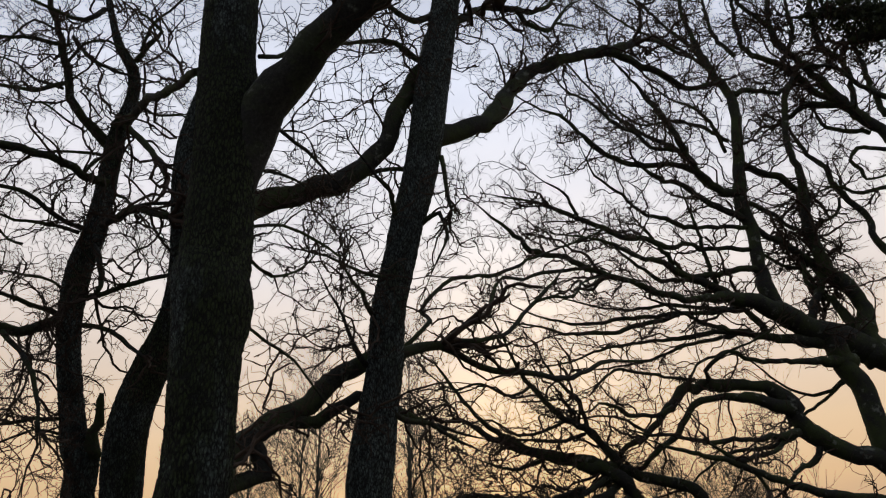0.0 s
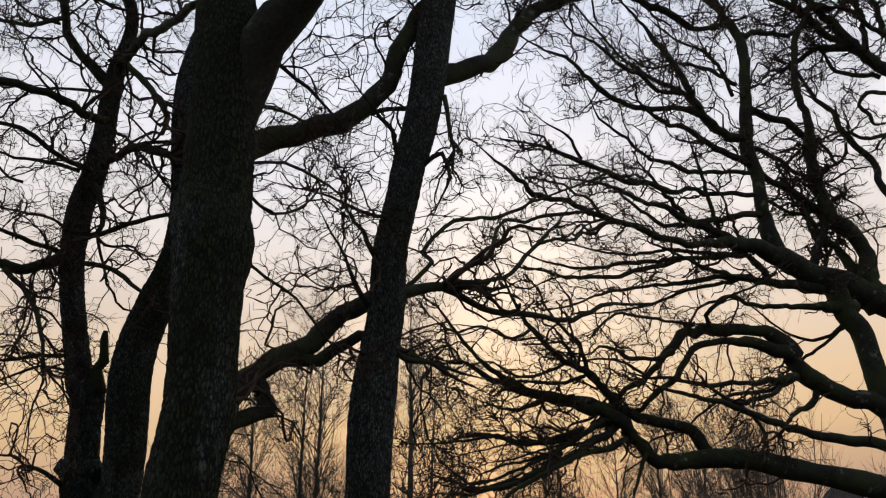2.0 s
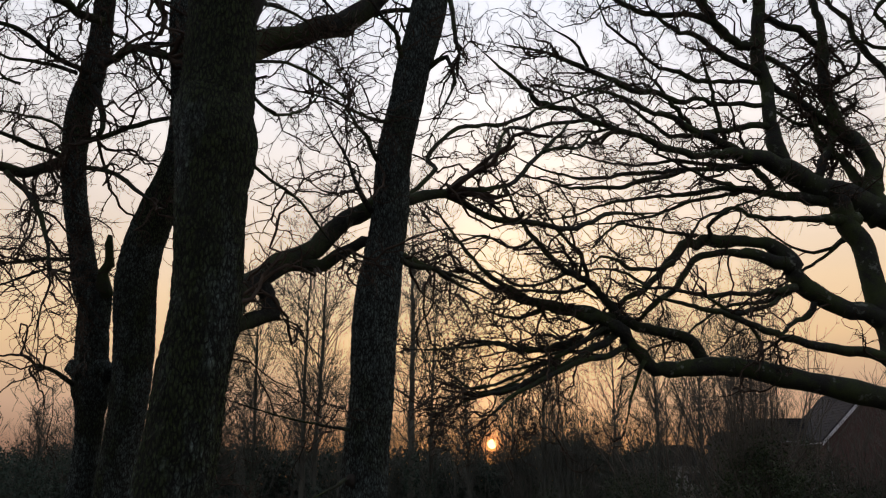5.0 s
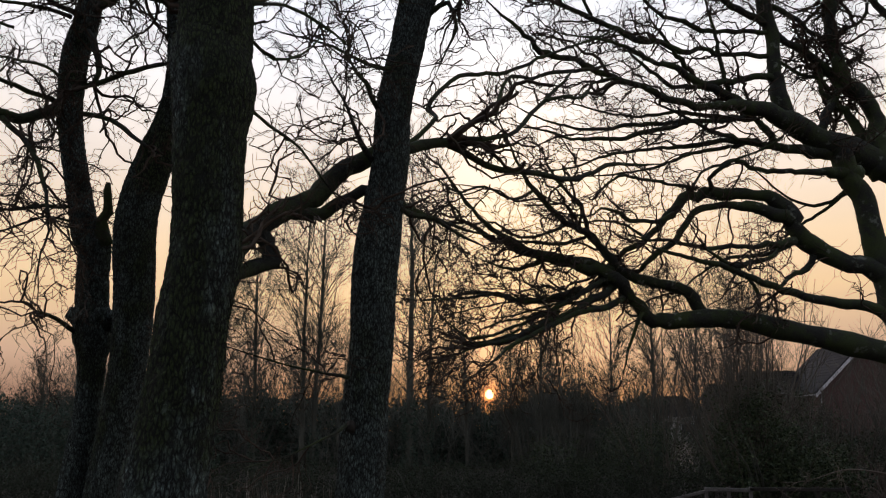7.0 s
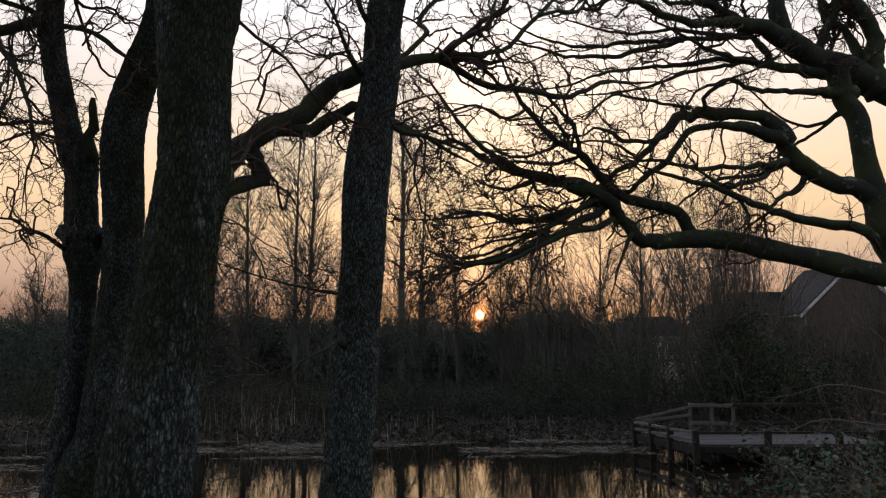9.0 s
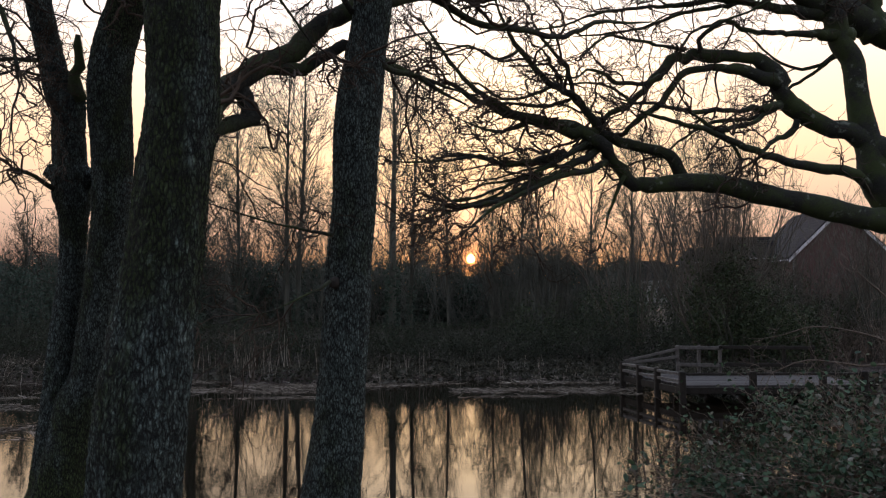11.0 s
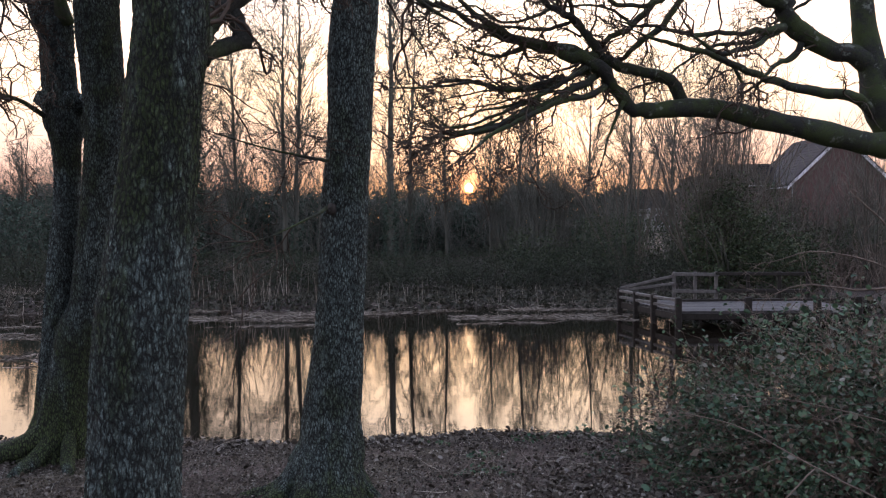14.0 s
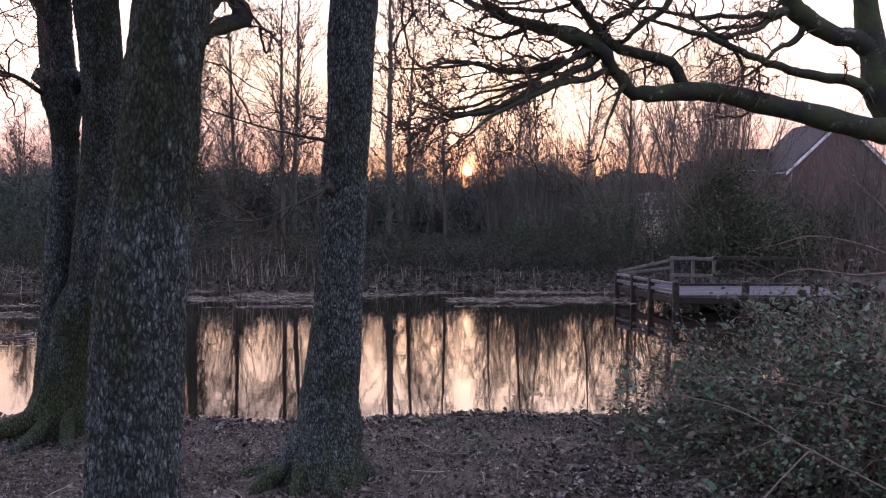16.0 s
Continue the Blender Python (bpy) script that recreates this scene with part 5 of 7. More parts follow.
BROAD_OAK_LIMBS.append(('branch', ((4.64, 12.00, 6.10, 0.040), (4.07, 11.84, 5.92, 0.034), (3.53, 11.68, 5.79, 0.029), (2.98, 11.52, 5.53, 0.023), (2.43, 11.36, 5.38, 0.018), (1.94, 11.20, 5.29, 0.012))))
BROAD_OAK_LIMBS.append(('branch', ((6.05, 12.00, 5.31, 0.033), (5.69, 12.00, 5.09, 0.030), (5.39, 11.95, 5.00, 0.026), (5.05, 11.90, 5.09, 0.021), (4.77, 11.85, 5.28, 0.017), (4.51, 11.80, 5.52, 0.013))))
BROAD_OAK_LIMBS.append(('branch', ((6.04, 12.00, 5.30, 0.030), (5.65, 11.97, 5.00, 0.027), (5.24, 11.93, 4.74, 0.024), (5.03, 11.90, 4.61, 0.021))))
BROAD_OAK_LIMBS.append(('branch', ((4.40, 12.00, 6.47, 0.041), (3.91, 11.86, 6.46, 0.035), (3.34, 11.72, 6.47, 0.029), (2.76, 11.58, 6.36, 0.024), (2.22, 11.44, 6.36, 0.018), (1.69, 11.30, 6.46, 0.013))))
BROAD_OAK_LIMBS.append(('branch', ((4.84, 11.60, 4.32, 0.035), (4.50, 11.60, 4.18, 0.032), (3.89, 11.50, 4.10, 0.025), (3.42, 11.40, 3.86, 0.018), (3.07, 11.30, 3.55, 0.012))))
BROAD_OAK_LIMBS.append(('branch', ((2.66, 11.20, 4.32, 0.028), (2.36, 11.13, 4.51, 0.023), (2.04, 11.07, 4.58, 0.017), (1.63, 11.00, 4.53, 0.012))))
BROAD_OAK_LIMBS.append(('branch', ((1.44, 10.80, 4.46, 0.027), (1.11, 10.68, 4.28, 0.023), (0.76, 10.55, 4.23, 0.019), (0.43, 10.43, 4.40, 0.015), (0.16, 10.30, 4.34, 0.011))))
BROAD_OAK_LIMBS.append(('branch', ((0.97, 10.40, 4.84, 0.025), (0.71, 10.40, 4.72, 0.023), (0.30, 10.27, 4.86, 0.019), (-0.08, 10.13, 4.75, 0.015), (-0.40, 10.00, 4.95, 0.011))))
BROAD_OAK_LIMBS.append(('branch', ((1.90, 10.67, 3.66, 0.034), (1.57, 10.52, 3.43, 0.030), (1.03, 10.27, 3.12, 0.025), (0.65, 10.09, 2.95, 0.021), (0.36, 9.94, 2.83, 0.018), (0.01, 9.75, 2.76, 0.014))))
BROAD_OAK_LIMBS.append(('branch', ((1.66, 10.57, 3.49, 0.026), (1.26, 10.40, 3.25, 0.022), (0.81, 10.20, 3.08, 0.018), (0.51, 10.07, 3.02, 0.014), (0.22, 9.94, 2.90, 0.011))))
BROAD_OAK_LIMBS.append(('branch', ((2.09, 10.75, 3.38, 0.030), (1.82, 10.66, 3.26, 0.025), (1.62, 10.60, 3.33, 0.020), (1.27, 10.48, 3.29, 0.015))))
BROAD_OAK_LIMBS.append(('branch', ((1.26, 10.40, 3.19, 0.022), (1.03, 10.29, 3.05, 0.019), (0.80, 10.19, 2.89, 0.016), (0.43, 10.01, 2.78, 0.014), (0.08, 9.84, 2.65, 0.011), (-0.16, 9.71, 2.54, 0.008))))
BROAD_OAK_LIMBS.append(('branch', ((0.73, 10.17, 2.93, 0.018), (0.58, 10.11, 2.85, 0.015), (0.29, 9.99, 2.75, 0.013), (-0.06, 9.83, 2.68, 0.010), (-0.30, 9.73, 2.47, 0.008))))
BROAD_OAK_LIMBS.append(('branch', ((0.66, 10.14, 2.85, 0.014), (0.44, 10.01, 2.79, 0.012), (0.36, 9.95, 2.59, 0.009), (0.25, 9.88, 2.41, 0.007))))
BROAD_OAK_LIMBS.append(('branch', ((1.26, 10.40, 3.21, 0.012), (1.15, 10.35, 3.13, 0.010), (1.11, 10.34, 2.87, 0.009), (0.99, 10.29, 2.58, 0.007))))
BROAD_OAK_LIMBS.append(('branch', ((0.99, 10.29, 3.05, 0.012), (0.88, 10.26, 2.98, 0.010), (0.73, 10.22, 2.72, 0.008), (0.69, 10.23, 2.50, 0.006))))
BROAD_OAK_LIMBS.append(('branch', ((0.29, 9.97, 2.81, 0.021), (0.08, 9.86, 2.77, 0.017), (-0.09, 9.76, 2.88, 0.013), (-0.26, 9.67, 3.01, 0.009))))
BROAD_OAK_LIMBS.append(('branch', ((1.03, 10.30, 3.31, 0.016), (0.81, 10.22, 3.29, 0.013), (0.59, 10.13, 3.41, 0.010), (0.44, 10.07, 3.56, 0.007))))
BROAD_OAK_LIMBS.append(('branch', ((0.92, 10.25, 3.30, 0.014), (0.66, 10.11, 3.28, 0.012), (0.22, 9.89, 3.17, 0.009), (-0.12, 9.70, 3.07, 0.007))))
BROAD_OAK_LIMBS.append(('branch', ((1.65, 10.57, 3.38, 0.013), (1.46, 10.49, 3.26, 0.011), (1.34, 10.44, 3.07, 0.009), (1.11, 10.34, 2.95, 0.007))))
BROAD_OAK_LIMBS.append(('branch', ((1.46, 10.49, 3.35, 0.018), (1.19, 10.39, 3.28, 0.015), (0.66, 10.19, 3.11, 0.011), (0.30, 10.04, 3.04, 0.008))))
BROAD_OAK_LIMBS.append(('branch', ((1.58, 10.54, 3.52, 0.030), (0.96, 10.26, 3.30, 0.026), (0.58, 10.09, 3.29, 0.023), (0.44, 10.01, 3.36, 0.020), (0.09, 9.84, 3.29, 0.017), (-0.36, 9.61, 3.22, 0.014))))


def bark_trunk(name, way_points, flare=0.0, sides=72, step=0.02, depth=0.008, seed=0.0, top=4.5):
    """A thick trunk with fissured bark cut into it; root buttresses spread below."""
    line = smooth_line(way_points, step)
    pts, rad = line[None, :, :3], line[None, :, 3]
    v, f = tubes(pts, rad, sides)
    k = len(line)
    v = v.reshape(k, sides, 3)
    ang = np.linspace(0, 2 * np.pi, sides, endpoint=False)
    for i in range(k):
        x, y, z, r = line[i]
        near = 1.0 if z < top else 0.6
        for j in range(sides):
            ca, sa = math.cos(ang[j]), math.sin(ang[j])
            wob = noise.noise(Vector((ca * r * 16, sa * r * 16, z * 9 + seed)))
            q = Vector((ca * r * 62 + 1.6 * wob, sa * r * 62 + 1.6 * wob, z * 20 + seed))
            (f1, f2, _, _), _ = noise.voronoi(q)
            plate = min(1.0, (f2 - f1) * 2.6)                     # 0 in a fissure, 1 on a plate
            lump = noise.noise(Vector((ca * 1.1, sa * 1.1, z * 1.3 + seed)))
            h = depth * near * (plate - 0.6 + 0.35 * wob) + r * 0.09 * lump
            if flare and z < 0.55:
                g = (1 - max(z, -0.1) / 0.55) ** 2.2
                h += flare * g * (0.5 + 0.9 * max(0, noise.noise(Vector((ca * 1.9, sa * 1.9, seed + 9))) + math.sin(ang[j] * 5 + seed) * 0.35))
            d = v[i, j] - line[i, :3]
            v[i, j] = line[i, :3] + d * (1 + h / r)
    return mesh_of(name, v.reshape(-1, 3), f), line


def clear_sun_view(pts, rad, wide=0.0066, base=(0, 0, 0)):
    """Drops or cuts back growth that would hide the sun's disc from the camera's place."""
    way = pts.reshape(len(pts), -1, 3) + np.asarray(base)
    off = np.hypot(way[..., 0] - 0.0309 * way[..., 1], way[..., 2] - 1.6 - 0.0446 * way[..., 1]) / way[..., 1]
    ok = off.min(axis=1) > wide
    if rad is None:
        return pts[ok], None
    # what stands below that line of sight is shortened to end under it
    foot, top = way[:, 0], way[..., 2].max(axis=1)
    room = 1.6 + (0.0446 - wide) * foot[:, 1] - foot[:, 2]
    cut = np.where(ok, 1.0, 0.99 * room / np.maximum(top - foot[:, 2], 1e-3))
    keep = ok | ((cut > 0.2) & (cut < 1.0))
    pts = pts[:, :1] + (pts - pts[:, :1]) * np.minimum(cut, 1.0)[:, None, None]
    return pts[keep], rad[keep]


def clothe(lines, levels, pull=(0, 0, 0), thin=lambda line: 1.0):
    """Branches and twigs on the given limbs, level by level. levels: rows of
    (how many per metre or line, length range, thickness, points, crook, lift, sides)."""
    pieces, level = [], levels[0]
    starts = []
    for line in lines:
        seg = np.linalg.norm(np.diff(line[:, :3], axis=0), axis=1)
        n = max(1, int(seg.sum() * level["per_metre"] * thin(line)))
        s = np.sort(rng.uniform(level.get("from", 0.12), 1.0, n)) * (len(line) - 1)
        j = np.minimum(s.astype(int), len(line) - 2)
        d = unit(line[j + 1, :3] - line[j, :3])
        off = rng.normal(0, 1, (n, 3)) * np.array([1, 0.6, 1])
        off = unit(off - (off * d).sum(1, keepdims=True) * d)
        a = np.radians(rng.uniform(30, 75, n))[:, None]
        starts.append((line[j, :3], d * np.cos(a) + off * np.sin(a), rng.uniform(*level["length"], n), np.clip(line[j, 3] * 0.45, level["rmin"], level["rmax"])))
        m = 4                                              # the limb ends in a spray of finer shoots
        d = unit(np.repeat(line[-1:, :3] - line[-4:-3, :3], m, axis=0)) + rng.normal(0, 0.32, (m, 3))
        starts.append((np.repeat(line[-1:, :3], m, axis=0), d, rng.uniform(0.5, 1.0, m) * min(level["length"][1], 0.2 + 40 * line[-1, 3]), np.full(m, max(level["rmin"], line[-1, 3] * 0.75))))
    st, wy, ln, r = (np.concatenate([s[i] for s in starts]) for i in range(4))
    for i, lv in enumerate(levels):
        if i:
            st, wy, ln, r = sprigs(pts, rad, lv["per_metre"], lv["length"], (24, 66), 0.62, lv["rmin"])
        pts, rad = grow(st, wy, ln, r, lv["k"], lv["crook"], lv.get("lift", 0.0), pull, 0.5, lv.get("keep", 0.22))
        pts, rad = clear_sun_view(pts, rad, 0.0062)
        pieces.append(tubes(pts, rad, lv["sides"]))
    return gather(pieces)


def run_out(limbs):
    """Lets the limbs that end in the open go on a little and taper off."""
    out = []
    for i, (kind, way) in enumerate(limbs):
        if kind in ("limb", "branch") and way[-1][3] < 0.05:
            end = np.array(way[-1][:3])
            others = np.concatenate([smooth_line(w, 0.15)[:, :3] for n, (_, w) in enumerate(limbs) if n != i])
            if np.linalg.norm((others - end)[:, [0, 2]], axis=1).min() > 0.1 * max(1.0, end[1] / 6):
                d = unit(end - np.array(way[-2][:3]))
                r = way[-1][3]
                far = end + d * (0.2 + 9 * r) + np.array([0, 0, 2.0 * r])
                way = (*way, (*far, 0.3 * r))
        out.append((kind, way))
    return out


def oak(name, limbs, label, levels, trunk_sides, trunk_step, flare, seed, pull=(0, 0, 0), group="oaks at the pond", thin=lambda line: 1.0, topped=True, coat=None):
    tree = thing(name, None, None, label, "tree", group)
    lines = []
    for i, (kind, way) in enumerate(run_out(limbs)):
        if kind in ("trunk", "stem") and topped:
            x, y, z, r = way[-1]
            top = [(x, y, z - 0.05, r), (x + 0.12, y + 0.05, z + 1.0, r * 0.8), (x - 0.05, y + 0.2, z + 2.3, r * 0.5), (x + 0.25, y + 0.1, z + 3.8, r * 0.15)]
            me, line = limb_mesh("limb", top, 12, 0.12, 0.1, seed)
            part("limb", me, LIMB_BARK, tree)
            lines.append(line)
        if kind in ("trunk", "stem"):
            me, line = bark_trunk(kind, way, flare if kind == "trunk" else 0.0, trunk_sides, trunk_step, seed=seed)
        else:
            me, line = limb_mesh(kind, way, 12 if kind in ("limb", "stem") else 8, 0.06 if kind in ("stub", "burr") else 0.1, 0.3 if kind in ("stub", "burr") else 0.14, seed + i * 3.1)
            if kind not in ("stub", "burr"):
                lines.append(line)
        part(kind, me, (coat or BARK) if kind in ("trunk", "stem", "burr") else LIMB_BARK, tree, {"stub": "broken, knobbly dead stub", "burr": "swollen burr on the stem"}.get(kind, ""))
    v, f = clothe(lines, levels, pull, thin)
    part("crown", mesh_of("crown", v, f), TWIG, tree, "fine bare winter twigs", "stuff")
    return tree


FINE = [dict(per_metre=7.0, length=(0.3, 1.1), rmin=0.0046, rmax=0.011, k=12, crook=0.42, keep=0.28, sides=4),
        dict(per_metre=8.0, length=(0.12, 0.5), rmin=0.0033, k=8, crook=0.5, keep=0.25, sides=3),
        dict(per_metre=10.5, length=(0.05, 0.22), rmin=0.0023, k=4, crook=0.55, sides=3)]
BROAD = [dict(per_metre=2.1, length=(0.5, 1.8), rmin=0.0095, rmax=0.017, k=14, crook=0.4, keep=0.28, sides=4),
         dict(per_metre=4.8, length=(0.25, 0.9), rmin=0.0066, k=9, crook=0.48, keep=0.25, sides=3),
         dict(per_metre=6.0, length=(0.1, 0.42), rmin=0.0047, k=3, crook=0.55, sides=3)]
oak("oak_tree", NEAR_OAK_LIMBS, "stout bare oak with deeply fissured grey bark, moss and lichen", FINE, 150, 0.016, 0.05, 1.0, coat=STOUT_BARK, thin=lambda line: 0.25 if line[:, 0].mean() > -0.3 else 0.45 if line[:, 1].mean() > 4 else 0.8)
slim_oak = oak("oak_tree", SLIM_OAK_LIMBS, "slender bare oak leaning slightly, roots spreading on the soil", FINE, 110, 0.018, 0.09, 5.0)
twin_oak = oak("oak_tree", TWIN_OAK_LIMBS, "twin-stemmed bare oak with mossy base and swollen burr", FINE, 90, 0.02, 0.045, 9.0, coat=MOSSY_BARK)
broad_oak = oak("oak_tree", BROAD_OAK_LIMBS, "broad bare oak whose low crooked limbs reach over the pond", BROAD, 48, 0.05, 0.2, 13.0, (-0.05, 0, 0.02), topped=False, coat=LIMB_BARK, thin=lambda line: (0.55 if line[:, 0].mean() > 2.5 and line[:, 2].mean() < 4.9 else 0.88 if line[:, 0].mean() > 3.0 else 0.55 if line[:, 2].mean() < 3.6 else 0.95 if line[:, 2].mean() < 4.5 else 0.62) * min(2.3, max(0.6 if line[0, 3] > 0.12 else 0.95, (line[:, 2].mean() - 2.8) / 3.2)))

for tree, ways in ((slim_oak, (((-0.82, 4.62, 0.22, 0.063), (-0.98, 4.63, 0.035, 0.0578), (-1.16, 4.65, -0.015, 0.042), (-1.39, 4.68, -0.08, 0.021)),
                               ((-0.79, 4.57, 0.32, 0.0525), (-0.90, 4.47, 0.1, 0.0473), (-1.01, 4.35, 0.02, 0.0473), (-1.13, 4.22, -0.13, 0.0158)),
                               ((-0.74, 4.52, 0.3, 0.0525), (-0.78, 4.41, 0.09, 0.0525), (-0.81, 4.29, 0.01, 0.0368), (-0.84, 4.18, -0.13, 0.0158)),
                               ((-0.65, 4.60, 0.34, 0.0525), (-0.53, 4.58, 0.1, 0.0473), (-0.43, 4.56, 0.02, 0.042), (-0.29, 4.58, -0.13, 0.0158)),
                               ((-0.68, 4.54, 0.28, 0.0525), (-0.63, 4.40, 0.07, 0.0473), (-0.59, 4.29, 0.01, 0.042), (-0.53, 4.17, -0.13, 0.0158)))),
                   (twin_oak, (((-2.55, 5.5, 0.42, 0.06), (-2.78, 5.42, 0.16, 0.085), (-3.02, 5.40, 0.06, 0.07), (-3.3, 5.42, 0.02, 0.055), (-3.8, 5.5, -0.12, 0.03)),
                               ((-2.62, 5.5, 0.30, 0.05), (-2.72, 5.30, 0.07, 0.055), (-2.80, 5.16, 0.0, 0.04), (-2.9, 5.05, -0.12, 0.02)),
                               ((-2.58, 5.48, 0.26, 0.04), (-2.52, 5.28, 0.05, 0.045), (-2.46, 5.17, 0.0, 0.035), (-2.42, 5.05, -0.12, 0.02))))):
    for w in ways:
        w = [w[0]] + [(x, y, z + ground_z(x, y), q) for x, y, z, q in w[1:]]          # they follow the soil
        part("root", bark_trunk("root", w, 0.0, 40, 0.02, 0.006, w[0][0])[0], MOSSY_BARK, tree, "root spreading into the soil")

# ---- the far side: slim trees, scrub, reeds ----
def slim_tree(name, x, y, height, r, lean, label, ivy=0.0, spread=1.0, forks=54):
    z0 = ground_z(x, y) - 0.05
    tree = thing(name, None, None, label, "tree", "bare trees across the pond", at=(x, y, z0))
    way = [(0, 0, 0, r * 1.25), (lean * 0.2, 0, height * 0.25, r), (lean * 0.55 + 0.1 * rng.normal(), 0, height * 0.55, r * 0.7), (lean, 0, height, r * 0.15)]
    me, line = limb_mesh("trunk", [(a, b, c, d * 0.72) for a, b, c, d in way], 7, 0.35, 0.1, x)
    part("trunk", me, FAR_TWIG, tree)
    n = forks
    s = rng.uniform(0.2, 1.0, n) * (len(line) - 1)
    j = np.minimum(s.astype(int), len(line) - 2)
    az = rng.uniform(0, 2 * np.pi, n)
    up = rng.uniform(0.9, 2.2, n)
    way = np.stack([np.cos(az), np.sin(az), up], 1)
    ln = height * rng.uniform(0.16, 0.36, n) * spread * (1.2 - 0.6 * s / len(line))
    pts, rad = grow(line[j, :3], way, ln, np.clip(line[j, 3] * 0.34, 0.007, 0.017), 8, 0.12, 0.05)
    pts, rad = clear_sun_view(pts, rad, base=(x, y, z0))
    pieces = [tubes(pts, rad, 4)]
    for each, k in ((6, 4), (8, 2)):
        st, wy, l2, r2 = offshoots(pts, rad, each, (20, 55), (0.15, 1.0), (0.3, 0.6), 0.55, 0.0055)
        pts, rad = clear_sun_view(*grow(st, wy, l2, r2, k, 0.2, 0.04), base=(x, y, z0))
        pieces.append(tubes(pts, rad, 3))
    part("crown", mesh_of("crown", *gather(pieces)), FAR_TWIG, tree, "bare ascending branches", "stuff")
    if ivy:
        m = int(330 * ivy * max(1.0, r / 0.1))
        hz = rng.uniform(0.2, ivy, m) * rng.uniform(0.6, 1.0, m)
        a = rng.uniform(0, 2 * np.pi, m)
        c = np.stack([lean * hz / height + np.cos(a) * r * 1.25, np.sin(a) * r * 1.25, hz], 1) + rng.normal(0, 0.04 + 0.35 * max(0.0, r - 0.15), (m, 3))
        part("ivy", mesh_of("ivy", *leaf_quads(c, 0.09, speck=True)), HEDGE, tree, "dark ivy climbing the trunk", "stuff")
    return tree


for px, d, h, r, lean, ivy in ((-8.4, 26, 9.5, 0.10, 0.1, 0), (-7.65, 24, 7.5, 0.24, 0.1, 6.0), (-6.45, 25, 8.2, 0.09, -0.15, 3.2), (-5.2, 26, 10, 0.10, 0.1, 0), (-4.85, 26, 10.5, 0.11, 0.25, 2.4),
                               (-3.5, 29, 9, 0.08, 0.3, 0), (-1.7, 25, 10.5, 0.15, 0.1, 3.2), (-1.2, 26, 8.5, 0.09, 0.35, 2.6), (0.1, 30, 7.5, 0.08, -0.2, 0), (1.7, 30, 6.5, 0.07, 0.1, 0),
                               (2.6, 29, 7, 0.09, 0.3, 0), (3.6, 31, 6.5, 0.07, -0.2, 0), (5.2, 30, 7, 0.08, 0.3, 0), (7.0, 30, 7.5, 0.11, 0.0, 2.5), (8.2, 29, 7, 0.09, 0.4, 0), (9.5, 30, 7.2, 0.09, 0.6, 0), (10.6, 31, 7, 0.08, 0.5, 0),
                               (-11.5, 30, 5.5, 0.08, 0.2, 0), (-13.5, 29, 5, 0.08, -0.1, 0), (-16, 30, 5.2, 0.08, 0.2, 0)):
    slim_tree("bare_tree", px * d / 26 if d == 26 else px, d, h, r, lean,
              "slim bare tree with ivy round its foot" if ivy else "slim bare tree with thin ascending branches", ivy)


def thicket(name, label, n, x0, x1, y0, y1, tall, mat, rmin=0.006, up=2.2):
    x, y = rng.uniform(x0, x1, n), rng.uniform(y0, y1, n)
    st = np.stack([x, y, [ground_z(a, b) for a, b in zip(x, y)]], 1)
    wy = rng.normal(0, 1, (n, 3)) * np.array([1, 1, 0.2]) + np.array([0, 0, up])
    hh = np.array([tall * (0.7 + 0.5 * noise.noise(Vector((a * 0.22, b * 0.1, 4)))) for a, b in zip(x, y)]) * rng.uniform(0.5, 1.1, n)
    pts, rad = grow(st, wy, hh, rng.uniform(0.01, 0.028, n), 6, 0.16, 0.03)
    pts, rad = clear_sun_view(pts, rad)
    pieces = [tubes(pts, rad, 3)]
    st, wy, l2, r2 = offshoots(pts, rad, 6, (20, 60), (0.1, 1.0), (0.25, 0.6), 0.55, rmin)
    p2, q2 = clear_sun_view(*grow(st, wy, l2, r2, 3, 0.22, 0.02))
    pieces.append(tubes(p2, q2, 3))
    st, wy, l2, r2 = offshoots(p2, q2, 2, (20, 65), (0.1, 1.0), (0.3, 0.7), 0.6, rmin * 0.65)
    pieces.append(tubes(*clear_sun_view(*grow(st, wy, l2, r2, 2, 0.22, 0.0)), 3))
    return thing(name, mesh_of(name, *gather(pieces)), mat, label, "scrub", kind="stuff")


def leaf_mass(name, label, n, x0, x1, y0, y1, tall, mat, size=0.16):
    x, y = rng.uniform(x0, x1, n), rng.uniform(y0, y1, n)
    hh = np.array([tall * (0.8 + 0.26 * noise.noise(Vector((a * 0.3, b * 0.15, 8))) + 0.2 * noise.noise(Vector((a * 1.3, b * 0.6, 2)))) for a, b in zip(x, y)])
    z = np.array([ground_z(a, b) for a, b in zip(x, y)]) + hh * rng.uniform(0, 1, n) ** 0.8
    c = clear_sun_view(np.stack([x, y, z], 1), None, 0.0066)[0]
    return thing(name, mesh_of(name, *leaf_quads(c, size, speck=True)), mat, label, "hedge", kind="stuff")


